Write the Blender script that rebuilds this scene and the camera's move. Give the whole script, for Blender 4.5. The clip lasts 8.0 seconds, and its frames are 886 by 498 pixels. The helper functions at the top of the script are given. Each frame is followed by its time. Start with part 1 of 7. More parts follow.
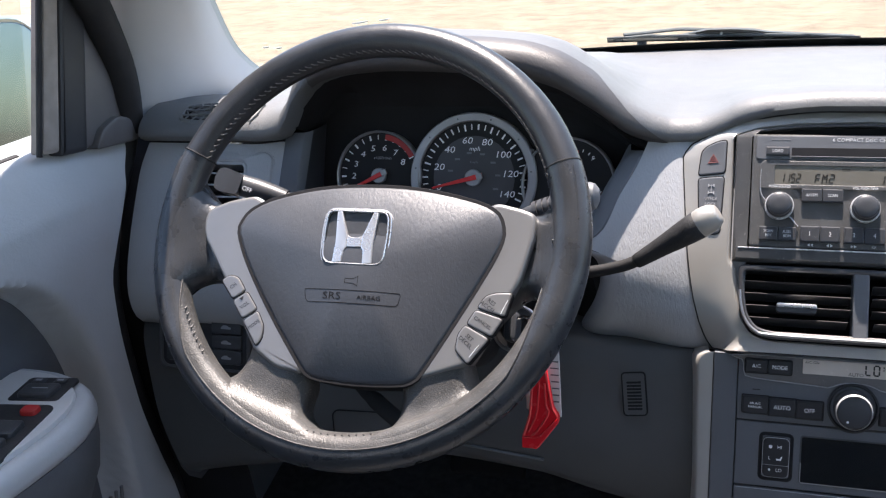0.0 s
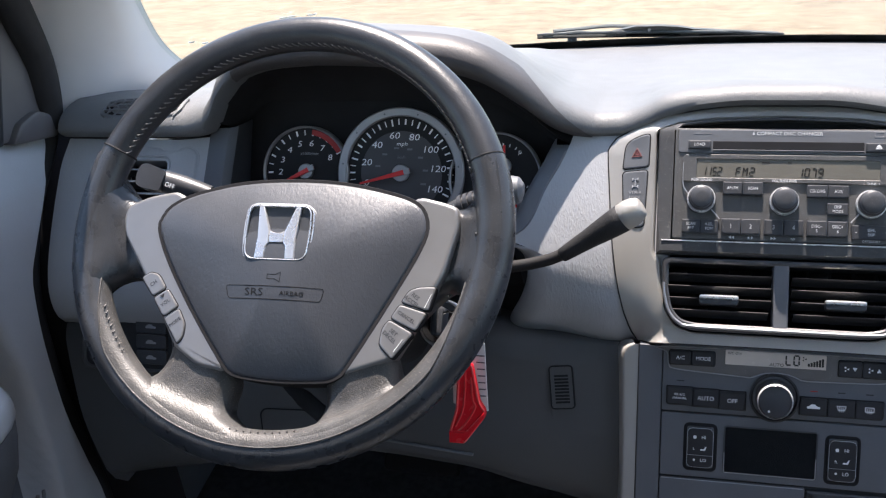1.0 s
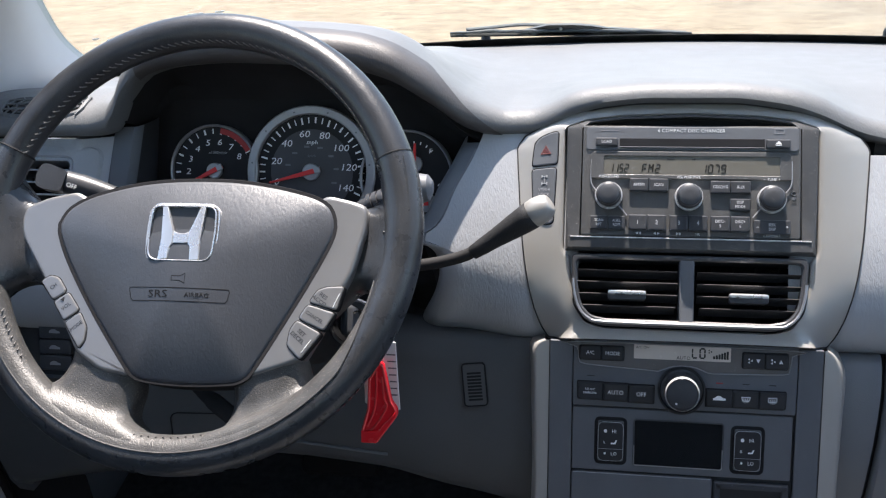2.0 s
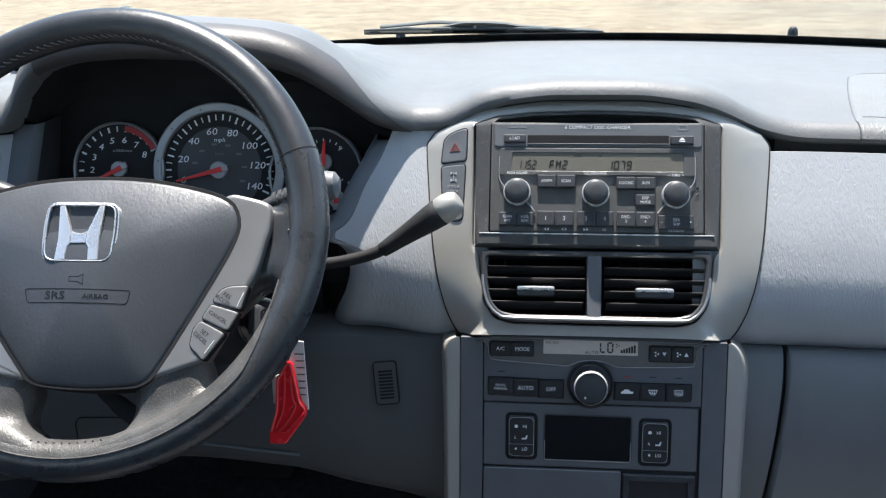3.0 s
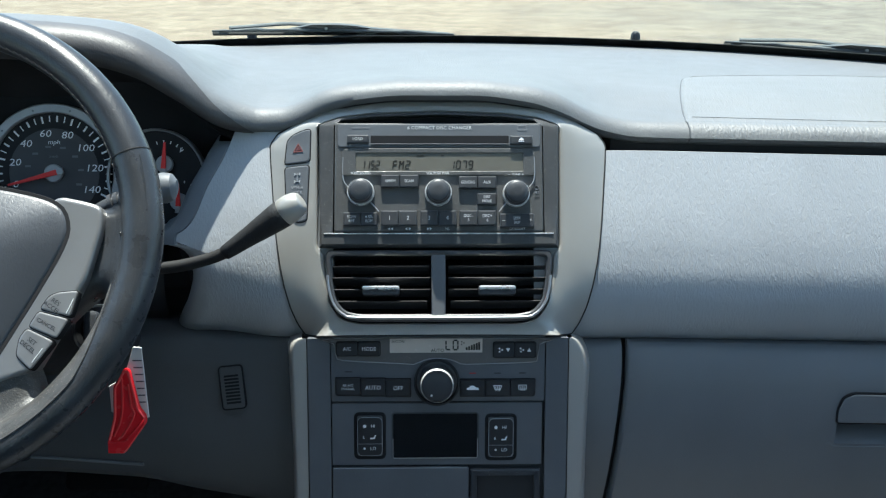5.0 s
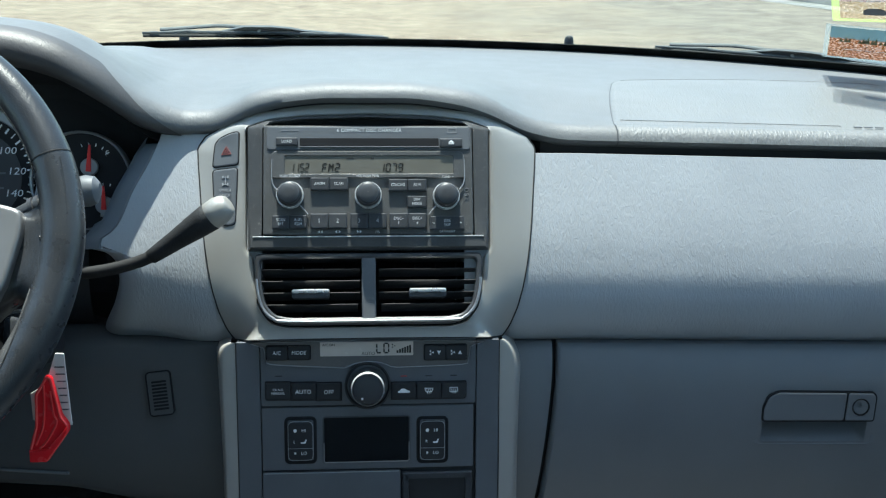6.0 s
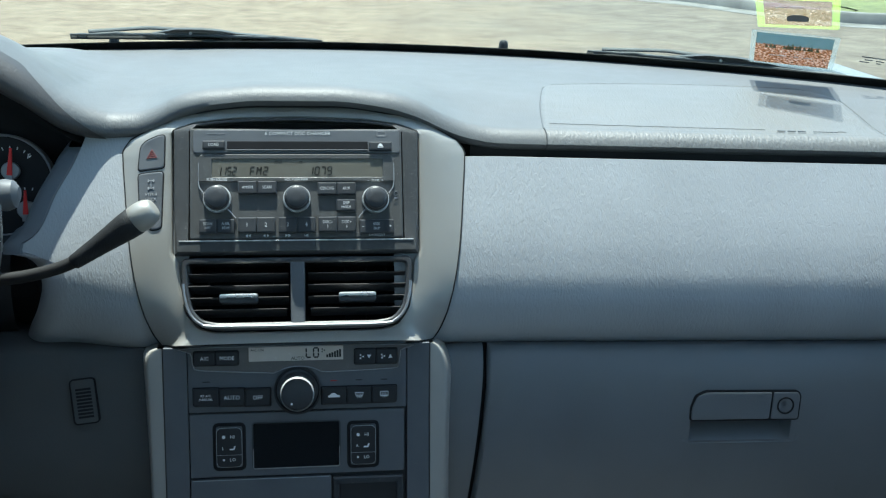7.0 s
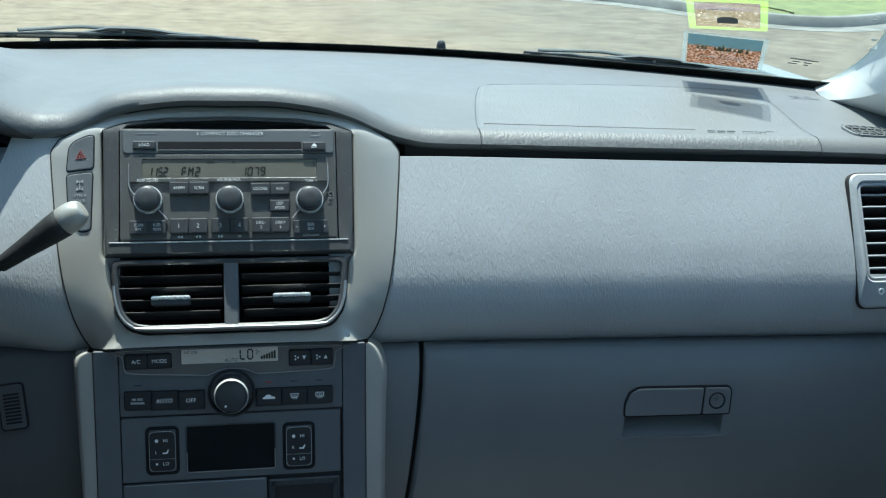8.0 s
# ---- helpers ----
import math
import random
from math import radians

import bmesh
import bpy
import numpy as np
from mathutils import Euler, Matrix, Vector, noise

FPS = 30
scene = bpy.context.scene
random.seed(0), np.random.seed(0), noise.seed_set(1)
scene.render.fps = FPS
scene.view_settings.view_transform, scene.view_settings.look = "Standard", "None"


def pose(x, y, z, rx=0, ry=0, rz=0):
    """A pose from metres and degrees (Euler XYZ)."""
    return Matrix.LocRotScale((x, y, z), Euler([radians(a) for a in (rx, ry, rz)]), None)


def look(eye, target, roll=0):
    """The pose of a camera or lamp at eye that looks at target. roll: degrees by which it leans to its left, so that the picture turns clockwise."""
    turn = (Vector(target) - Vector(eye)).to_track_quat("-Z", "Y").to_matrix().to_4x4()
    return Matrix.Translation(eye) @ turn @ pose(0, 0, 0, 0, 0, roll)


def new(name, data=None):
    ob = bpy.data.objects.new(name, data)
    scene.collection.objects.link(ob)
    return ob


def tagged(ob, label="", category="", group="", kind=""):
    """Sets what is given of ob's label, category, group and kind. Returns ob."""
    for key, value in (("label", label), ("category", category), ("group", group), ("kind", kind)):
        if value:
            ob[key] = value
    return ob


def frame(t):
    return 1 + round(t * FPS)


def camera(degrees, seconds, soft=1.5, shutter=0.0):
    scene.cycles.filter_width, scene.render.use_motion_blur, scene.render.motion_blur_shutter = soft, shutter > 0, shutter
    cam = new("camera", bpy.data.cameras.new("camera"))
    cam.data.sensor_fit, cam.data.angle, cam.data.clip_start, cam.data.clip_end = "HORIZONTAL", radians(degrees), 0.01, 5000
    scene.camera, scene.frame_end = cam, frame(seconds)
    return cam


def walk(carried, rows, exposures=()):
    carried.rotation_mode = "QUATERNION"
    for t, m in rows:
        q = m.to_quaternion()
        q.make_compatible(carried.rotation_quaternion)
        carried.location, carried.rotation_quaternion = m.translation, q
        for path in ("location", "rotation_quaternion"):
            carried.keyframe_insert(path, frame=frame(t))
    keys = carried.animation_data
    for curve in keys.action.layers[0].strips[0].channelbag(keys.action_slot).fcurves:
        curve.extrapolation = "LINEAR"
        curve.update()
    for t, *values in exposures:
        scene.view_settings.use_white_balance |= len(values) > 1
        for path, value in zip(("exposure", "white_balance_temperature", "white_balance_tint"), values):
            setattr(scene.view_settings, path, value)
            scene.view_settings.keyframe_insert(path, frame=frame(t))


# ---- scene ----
cam = camera(47.55, 8.0, soft=1.2)
PATH = [
    (0.0, -0.094, -0.908, 1.421, 70.498, 3.363, 17.023),
    (0.5, -0.085, -0.905, 1.418, 70.490, 3.077, 15.618),
    (1.0, -0.078, -0.901, 1.414, 70.342, 2.760, 13.911),
    (1.5, -0.073, -0.898, 1.413, 70.223, 2.375, 11.808),
    (3.0, -0.046, -0.890, 1.408, 69.987, 1.136, 5.780),
    (3.5, -0.041, -0.889, 1.409, 69.959, 0.725, 3.893),
    (4.0, -0.034, -0.891, 1.408, 70.025, 0.386, 2.161),
    (4.5, -0.024, -0.892, 1.406, 70.092, 0.056, 0.466),
    (6.0, -0.001, -0.893, 1.403, 70.487, -1.037, -4.150),
    (6.5, 0.008, -0.893, 1.402, 70.640, -1.427, -5.604),
    (7.0, 0.015, -0.894, 1.402, 70.817, -1.748, -7.116),
    (7.5, 0.021, -0.896, 1.402, 70.892, -2.110, -8.656),
    (8.0, 0.026, -0.897, 1.402, 70.960, -2.361, -10.112),
]
EXPOSE = 1.90
walk(cam, [(t, pose(*p)) for t, *p in PATH], exposures=[(t, EXPOSE - 0.068 * t + 0.05 * math.sin(math.pi * t / 8), 1e6 / (153.8 - 95.7 * w), 10 + 102 * w) for t, w in ((0.0, 0.085), (1.5, 0.070), (3.5, -0.022), (4.5, -0.066), (6.5, -0.130), (8.0, -0.155))])

# ---- light: a high midday sun ahead of the car, clear sky ----
SUN_UP, SUN_SIDE = 75.0, -11.0
world = bpy.data.worlds.new("sky")
scene.world = world
world.use_nodes = True
wn = world.node_tree.nodes
sky = wn.new("ShaderNodeTexSky")
sky.sky_type, sky.sun_disc = "NISHITA", False
sky.sun_elevation, sky.sun_rotation = radians(SUN_UP), radians(SUN_SIDE)
wn["Background"].inputs[1].default_value = 0.15
world.node_tree.links.new(sky.outputs[0], wn["Background"].inputs[0])
sun = new("sun", bpy.data.lights.new("sun", "SUN"))
sun.data.energy, sun.data.angle, sun.data.color = 4.15, radians(0.6), (1.0, 0.95, 0.88)
sun.matrix_world = look((math.sin(radians(SUN_SIDE)) * math.cos(radians(SUN_UP)) * 20, math.cos(radians(SUN_UP)) * 20, math.sin(radians(SUN_UP)) * 20), (0, 0, 0))


# ---- building helpers ----
def thing(name, m=None, label="", category="", group="", kind=""):
    ob = new(name)
    ob.empty_display_size = 0.02
    if m is not None:
        ob.matrix_world = m
    return tagged(ob, label, category, group, kind)


def part(name, bm, material, parent=None, label="", sharp=38):
    mesh = bpy.data.meshes.new(name)
    bmesh.ops.recalc_face_normals(bm, faces=bm.faces)
    bm.to_mesh(mesh)
    bm.free()
    mesh.polygons.foreach_set("use_smooth", [True] * len(mesh.polygons))
    mesh.set_sharp_from_angle(angle=radians(sharp))
    mesh.materials.append(material)
    ob = new(name, mesh)
    if parent is not None:
        ob.parent = parent
    return tagged(ob, label)


def basis(o, u, v):
    u, v = Vector(u).normalized(), Vector(v).normalized()
    n = u.cross(v)
    return Matrix(((u.x, v.x, n.x, o[0]), (u.y, v.y, n.y, o[1]), (u.z, v.z, n.z, o[2]), (0, 0, 0, 1)))


def leaning(o, degrees):
    """A face that looks to the rear (-y) and leans back by that angle: local x right, y up the face, z out of it."""
    a = radians(degrees)
    return basis(o, (1, 0, 0), (0, math.sin(a), math.cos(a)))


def spline(xs, ys):
    """A smooth curve through the given points that does not overshoot."""
    xs, ys = np.array(xs, float), np.array(ys, float)
    h, d = np.diff(xs), np.diff(ys) / np.diff(xs)
    m = np.zeros(len(xs))
    m[0], m[-1] = d[0], d[-1]
    for i in range(1, len(xs) - 1):
        if d[i - 1] * d[i] > 0:
            w1, w2 = 2 * h[i] + h[i - 1], h[i] + 2 * h[i - 1]
            m[i] = (w1 + w2) / (w1 / d[i - 1] + w2 / d[i])

    def f(x):
        x = min(max(x, xs[0]), xs[-1])
        i = min(max(int(np.searchsorted(xs, x)) - 1, 0), len(xs) - 2)
        t = (x - xs[i]) / h[i]
        return float((1 + 2 * t) * (1 - t) ** 2 * ys[i] + t * (1 - t) ** 2 * h[i] * m[i] + t * t * (3 - 2 * t) * ys[i + 1] + t * t * (t - 1) * h[i] * m[i + 1])
    return f


def smooth_path(pts, n=6, closed=False):
    """Catmull-Rom points along a path."""
    p = [Vector(q) for q in pts]
    k = len(p)
    out = []
    for i in range(k if closed else k - 1):
        a = p[(i - 1) % k] if closed or i > 0 else p[0] * 2 - p[1]
        b, c = p[i], p[(i + 1) % k]
        d = p[(i + 2) % k] if closed or i + 2 < k else p[-1] * 2 - p[-2]
        for j in range(n):
            t = j / n
            out.append(0.5 * ((2 * b) + (c - a) * t + (2 * a - 5 * b + 4 * c - d) * t * t + (3 * b - a - 3 * c + d) * t ** 3))
    if not closed:
        out.append(p[-1])
    return out


def rrect(x0, x1, y0, y1, r, seg=4):
    """Outline of a rounded rectangle, counter-clockwise. r: one radius or four (bottom left, bottom right, top right, top left)."""
    rs = r if isinstance(r, (tuple, list)) else (r,) * 4
    out = []
    for k, (cx, cy, sx, sy) in enumerate(((x0, y0, 1, 1), (x1, y0, -1, 1), (x1, y1, -1, -1), (x0, y1, 1, -1))):
        q = rs[k]
        for j in range(seg + 1):
            a = math.pi + (k + j / seg) * math.pi / 2
            out.append((cx + sx * q + q * math.cos(a), cy + sy * q + q * math.sin(a)))
    return out


def rounded(pts, r, seg=3):
    """A polygon with its corners rounded."""
    out, k = [], len(pts)
    for i in range(k):
        a, b, c = Vector(pts[i - 1]), Vector(pts[i]), Vector(pts[(i + 1) % k])
        da, dc = (a - b), (c - b)
        q = min(r, da.length * 0.45, dc.length * 0.45)
        s, e = b + da.normalized() * q, b + dc.normalized() * q
        for j in range(seg + 1):
            t = j / seg
            out.append(tuple((1 - t) ** 2 * s + 2 * t * (1 - t) * b + t * t * e))
    return out


def inset(pts, d):
    k, out = len(pts), []
    area = sum(pts[i - 1][0] * pts[i][1] - pts[i][0] * pts[i - 1][1] for i in range(k))
    s = 1 if area > 0 else -1
    for i in range(k):
        a, b, c = Vector(pts[i - 1][:2]), Vector(pts[i][:2]), Vector(pts[(i + 1) % k][:2])
        e, g = (b - a), (c - b)
        if e.length < 1e-9 or g.length < 1e-9:
            e = g = (c - a)
        n1, n2 = Vector((-e.y, e.x)).normalized() * s, Vector((-g.y, g.x)).normalized() * s
        m = n1 + n2
        m = m / max(m.length_squared, 0.3) * 2 if m.length > 1e-6 else n1
        out.append((b.x + m.x * d, b.y + m.y * d))
    return out


def rings(bm, loops, closed=True, cap0=False, cap1=False):
    """Joins loops of points with the same count by quads."""
    vs = [[bm.verts.new(p) for p in lp] for lp in loops]
    n = len(vs[0])
    for a, b in zip(vs, vs[1:]):
        for i in range(n if closed else n - 1):
            j = (i + 1) % n
            bm.faces.new((a[i], a[j], b[j], b[i]))
    for flag, lp in ((cap0, vs[0]), (cap1, vs[-1])):
        if flag:
            f = bm.faces.new(lp)
            bmesh.ops.triangulate(bm, faces=[f])
    return bm


def plate(pts, z0, z1, b=0.001, bm=None, crown=0.0):
    """A flat piece with that outline, from z0 up to z1, its upper edge rounded."""
    bm = bm or bmesh.new()
    lv = [[(x, y, z0) for x, y in pts], [(x, y, z1 - b) for x, y in pts]]
    lv.append([(x, y, z1 - b * 0.3) for x, y in inset(pts, b * 0.3)])
    lv.append([(x, y, z1) for x, y in inset(pts, b)])
    if not crown:
        lv.append([(x, y, z1) for x, y in inset(pts, b * 1.5)])
    if crown:
        cx, cy = sum(p[0] for p in pts) / len(pts), sum(p[1] for p in pts) / len(pts)
        for k in (0.97, 0.92, 0.84, 0.74, 0.60, 0.45, 0.30, 0.15):
            lv.append([(cx + (x - cx) * k, cy + (y - cy) * k, z1 + crown * (1 - k * k)) for x, y in inset(pts, b)])
    return rings(bm, lv, cap0=True, cap1=True)


def ring_plate(outer, inner, z0, z1, b=0.001, bm=None, drop=None):
    """A frame between two outlines with the same count. drop: how deep its inner wall goes."""
    bm = bm or bmesh.new()
    d = z0 if drop is None else drop
    lv = [[(x, y, z0) for x, y in outer], [(x, y, z1 - b) for x, y in outer], [(x, y, z1) for x, y in inset(outer, b)],
          [(x, y, z1) for x, y in inset(inner, -b)], [(x, y, z1 - b) for x, y in inner], [(x, y, d) for x, y in inner]]
    return rings(bm, lv)


def box(x0, x1, y0, y1, z0, z1, b=0.001, bm=None, r=None):
    bm = bm or bmesh.new()
    return plate(rrect(x0, x1, y0, y1, r if r is not None else max(b, 1e-4), 2), z0, z1, b, bm)


def lathe(profile, n=36, bm=None, at=(0, 0)):
    """Turns (radius, height) pairs about the local z axis."""
    bm = bm or bmesh.new()
    lv = [[(at[0] + r * math.cos(2 * math.pi * i / n), at[1] + r * math.sin(2 * math.pi * i / n), h) for i in range(n)] for r, h in profile if r > 0]
    return rings(bm, lv, cap0=True, cap1=True)


def tube(path, radii, n=12, closed=False, bm=None, flat=1.0):
    """A tube along a path; radii one or many."""
    bm = bm or bmesh.new()
    p = [Vector(q) for q in path]
    rs = radii if isinstance(radii, (list, tuple)) else [radii] * len(p)
    loops, up = [], None
    for i, q in enumerate(p):
        a = p[i - 1] if i or closed else q
        c = p[(i + 1) % len(p)] if closed or i + 1 < len(p) else q
        t = (c - a).normalized()
        if up is None:
            up = t.orthogonal().normalized()
        up = (up - t * up.dot(t)).normalized()
        s = t.cross(up)
        loops.append([q + rs[i] * (math.cos(2 * math.pi * k / n) * up + flat * math.sin(2 * math.pi * k / n) * s) for k in range(n)])
    if closed:
        loops.append(loops[0])
        rings(bm, loops)
        bmesh.ops.remove_doubles(bm, verts=bm.verts, dist=1e-6)
        return bm
    return rings(bm, loops, cap0=True, cap1=True)


def sheet(rows, bm=None, thick=0.0):
    """A surface through rows of points; thick: its thickness."""
    bm = bm or bmesh.new()
    rings(bm, rows, closed=False)
    if thick:
        bmesh.ops.recalc_face_normals(bm, faces=bm.faces)
        bmesh.ops.solidify(bm, geom=bm.faces[:], thickness=thick)
    return bm


def words(text, size, parent, u, v, n, material, squeeze=1.0, align="CENTER", turn=0.0, lean=0.0):
    """Raised lettering on a face, in the built-in font."""
    data = bpy.data.curves.new("lettering", "FONT")
    data.body, data.size, data.align_x, data.align_y, data.extrude, data.resolution_u, data.shear = text, size, align, "CENTER", 0.00008, 2, lean
    tmp = bpy.data.objects.new("lettering", data)
    mesh = bpy.data.meshes.new_from_object(tmp)
    bpy.data.objects.remove(tmp)
    mesh.transform(pose(u, v, n, 0, 0, turn) @ Matrix.Diagonal((squeeze, 1, 1, 1)))
    mesh.materials.clear()
    mesh.materials.append(material)
    ob = new("lettering", mesh)
    ob.parent = parent
    return ob


# ---- materials ----
def material(name, colour, rough=0.5, metal=0.0, vary=0.15, vary_size=25.0, bump=0.0, bump_size=300.0, wrinkle=0.0, wrinkle_size=110.0, stretch=(1.0, 0.30, 0.30), speck=0.0, speck_size=900.0, speck_colour=(0.4, 0.38, 0.34), coat=0.0, gloss=0.5):
    m = bpy.data.materials.new(name)
    m.use_nodes = True
    nd, ln = m.node_tree.nodes, m.node_tree.links
    b = nd["Principled BSDF"]
    co = nd.new("ShaderNodeTexCoord").outputs["Object"]

    def noise_at(scale, detail=3.0, distort=0.0, along=None):
        t = nd.new("ShaderNodeTexNoise")
        t.inputs["Scale"].default_value, t.inputs["Detail"].default_value, t.inputs["Distortion"].default_value = scale, detail, distort
        if along:
            mp = nd.new("ShaderNodeMapping")
            mp.inputs["Scale"].default_value = along
            ln.new(co, mp.inputs["Vector"])
            ln.new(mp.outputs[0], t.inputs["Vector"])
        else:
            ln.new(co, t.inputs["Vector"])
        return t.outputs[0]

    def ramp(src, lo, hi, c0=(0, 0, 0, 1), c1=(1, 1, 1, 1)):
        r = nd.new("ShaderNodeValToRGB")
        r.color_ramp.elements[0].position, r.color_ramp.elements[1].position = lo, hi
        r.color_ramp.elements[0].color, r.color_ramp.elements[1].color = c0, c1
        ln.new(src, r.inputs[0])
        return r.outputs[0]

    def blend(fac, a, c):
        x = nd.new("ShaderNodeMix")
        x.data_type = "RGBA"
        ln.new(fac, x.inputs[0])
        for s, k in ((a, 6), (c, 7)):
            if isinstance(s, tuple):
                x.inputs[k].default_value = s
            else:
                ln.new(s, x.inputs[k])
        return x.outputs[2]

    c = (*colour, 1)
    big = noise_at(vary_size, 4.0)
    col = ramp(big, 0.3, 0.7, tuple(k * (1 - vary) for k in colour) + (1,), tuple(min(1, k * (1 + vary)) for k in colour) + (1,))
    if speck:
        col = blend(ramp(noise_at(speck_size, 2.0), 0.72 - speck * 0.2, 0.80 - speck * 0.2), col, (*speck_colour, 1))
    ln.new(col, b.inputs["Base Color"])
    rr = nd.new("ShaderNodeMapRange")
    rr.inputs[3].default_value, rr.inputs[4].default_value = max(0.02, rough - 0.08), min(1, rough + 0.08)
    ln.new(noise_at(vary_size * 3, 3.0), rr.inputs[0])
    ln.new(rr.outputs[0], b.inputs["Roughness"])
    b.inputs["Metallic"].default_value = metal
    b.inputs["Coat Weight"].default_value = coat
    b.inputs["Specular IOR Level"].default_value = gloss
    last = None
    for amount, src, dist in ((bump, noise_at(bump_size, 2.0), 0.0006), (wrinkle, ramp(noise_at(wrinkle_size, 2.0, 0.9, stretch), 0.28, 0.72), 0.0010)):
        if amount:
            k = nd.new("ShaderNodeBump")
            k.inputs["Strength"].default_value, k.inputs["Distance"].default_value = amount, dist
            ln.new(src, k.inputs["Height"])
            if last is not None:
                ln.new(last, k.inputs["Normal"])
            last = k.outputs[0]
    if last is not None:
        ln.new(last, b.inputs["Normal"])
    return m


def glass(name, tint=(0.9, 0.95, 0.93)):
    m = bpy.data.materials.new(name)
    m.use_nodes = True
    nd, ln = m.node_tree.nodes, m.node_tree.links
    t, g, x = nd.new("ShaderNodeBsdfTransparent"), nd.new("ShaderNodeBsdfGlossy"), nd.new("ShaderNodeMixShader")
    t.inputs[0].default_value, g.inputs["Roughness"].default_value, x.inputs[0].default_value = (*tint, 1), 0.02, 0.035
    ln.new(t.outputs[0], x.inputs[1])
    ln.new(g.outputs[0], x.inputs[2])
    ln.new(x.outputs[0], nd["Material Output"].inputs[0])
    return m


PAD = material("grained_grey_vinyl", (0.118, 0.124, 0.129), 0.54, gloss=0.42, vary=0.06, vary_size=12, bump=0.08, bump_size=1300, wrinkle=0.20, wrinkle_size=440, stretch=(1.0, 0.45, 0.6))
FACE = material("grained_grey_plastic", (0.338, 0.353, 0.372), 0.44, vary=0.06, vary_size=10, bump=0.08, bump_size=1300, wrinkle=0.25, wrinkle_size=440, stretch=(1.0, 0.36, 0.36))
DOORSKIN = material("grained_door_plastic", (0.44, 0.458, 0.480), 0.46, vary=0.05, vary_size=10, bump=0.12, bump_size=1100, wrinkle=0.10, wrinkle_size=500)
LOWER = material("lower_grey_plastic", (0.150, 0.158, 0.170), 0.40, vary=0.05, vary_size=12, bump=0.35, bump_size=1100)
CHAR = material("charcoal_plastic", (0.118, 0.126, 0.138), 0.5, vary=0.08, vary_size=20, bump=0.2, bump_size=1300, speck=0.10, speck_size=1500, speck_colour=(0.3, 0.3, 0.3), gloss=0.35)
FIELD = material("brown_grey_panel", (0.125, 0.118, 0.114), 0.42, vary=0.08, vary_size=30, bump=0.25, bump_size=1400, speck=0.20, speck_size=1300, speck_colour=(0.30, 0.29, 0.27))
PANEL = material("dusty_charcoal_panel", (0.078, 0.079, 0.080), 0.42, vary=0.08, vary_size=30, bump=0.25, bump_size=1400, speck=0.35, speck_size=1300, speck_colour=(0.35, 0.34, 0.32))
BEZEL = material("dusty_dark_bezel", (0.058, 0.060, 0.063), 0.45, vary=0.1, vary_size=30, bump=0.2, bump_size=1400, speck=0.40, speck_size=1100, speck_colour=(0.30, 0.29, 0.27), gloss=0.4)
KNEE = material("dark_knee_plastic", (0.076, 0.079, 0.083), 0.55, vary=0.05, vary_size=12, bump=0.35, bump_size=1100, gloss=0.35)
HOODLINE = material("dull_dark_lining", (0.034, 0.033, 0.034), 0.6, vary=0.1, bump=0.2, bump_size=1200, gloss=0.3)
PLATE = material("silver_switch_plate", (0.60, 0.60, 0.60), 0.38, metal=0.1, vary=0.04, bump=0.08, bump_size=2500)
BLACK = material("black_plastic", (0.031, 0.032, 0.035), 0.5, vary=0.1, bump=0.2, bump_size=1200, gloss=0.3)
VOID = material("black_recess", (0.024, 0.024, 0.026), 0.8, vary=0.1, gloss=0.06)
WIPER = material("faded_wiper_black", (0.060, 0.064, 0.070), 0.58, vary=0.2, vary_size=40)
RUBBER = material("black_rubber", (0.018, 0.018, 0.019), 0.7, vary=0.15, bump=0.2, gloss=0.3)
BUTTON = material("dark_button_plastic", (0.050, 0.053, 0.059), 0.36, vary=0.1, bump=0.15, bump_size=1500, speck=0.12, speck_size=1600, gloss=0.4)
SILVER = material("champagne_silver_paint", (0.37, 0.36, 0.338), 0.40, metal=0.35, vary=0.04, vary_size=15, bump=0.12, bump_size=2500, speck=0.16, speck_size=1800, speck_colour=(0.6, 0.57, 0.52))
SPOKE = material("silver_spoke_paint", (0.225, 0.225, 0.227), 0.36, metal=0.5, vary=0.05, vary_size=20, bump=0.1, bump_size=2500)
BADGE = material("satin_chrome", (0.72, 0.72, 0.73), 0.28, metal=0.75, vary=0.04)
SATIN = material("dull_chrome", (0.42, 0.42, 0.43), 0.38, metal=0.9, vary=0.08, vary_size=60)
KNOBRING = material("bright_knob_ring", (0.62, 0.62, 0.62), 0.28, metal=0.35, vary=0.05)
CHROME = material("chrome", (0.75, 0.75, 0.76), 0.12, metal=1.0, vary=0.04)
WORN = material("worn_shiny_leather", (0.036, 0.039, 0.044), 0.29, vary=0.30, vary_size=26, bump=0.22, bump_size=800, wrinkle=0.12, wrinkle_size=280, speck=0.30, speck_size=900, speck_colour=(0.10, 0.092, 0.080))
RUBBED = material("rubbed_pale_leather", (0.058, 0.058, 0.058), 0.40, vary=0.40, vary_size=34, bump=0.45, bump_size=900, wrinkle=0.18, wrinkle_size=420, stretch=(1.0, 0.8, 0.8), speck=0.46, speck_size=950, speck_colour=(0.20, 0.18, 0.155), gloss=0.42)
# SILVER again for the lower strips, with extra light put into its colour
LIFTED_SILVER = material("lightened_silver_paint", (0.41, 0.395, 0.37), 0.40, metal=0.3, vary=0.04, vary_size=15, bump=0.10, bump_size=2500)
LEATHER = material("worn_black_leather", (0.027, 0.029, 0.033), 0.33, vary=0.25, vary_size=22, bump=0.28, bump_size=900, wrinkle=0.10, wrinkle_size=260, speck=0.25, speck_size=1000, speck_colour=(0.09, 0.085, 0.078))
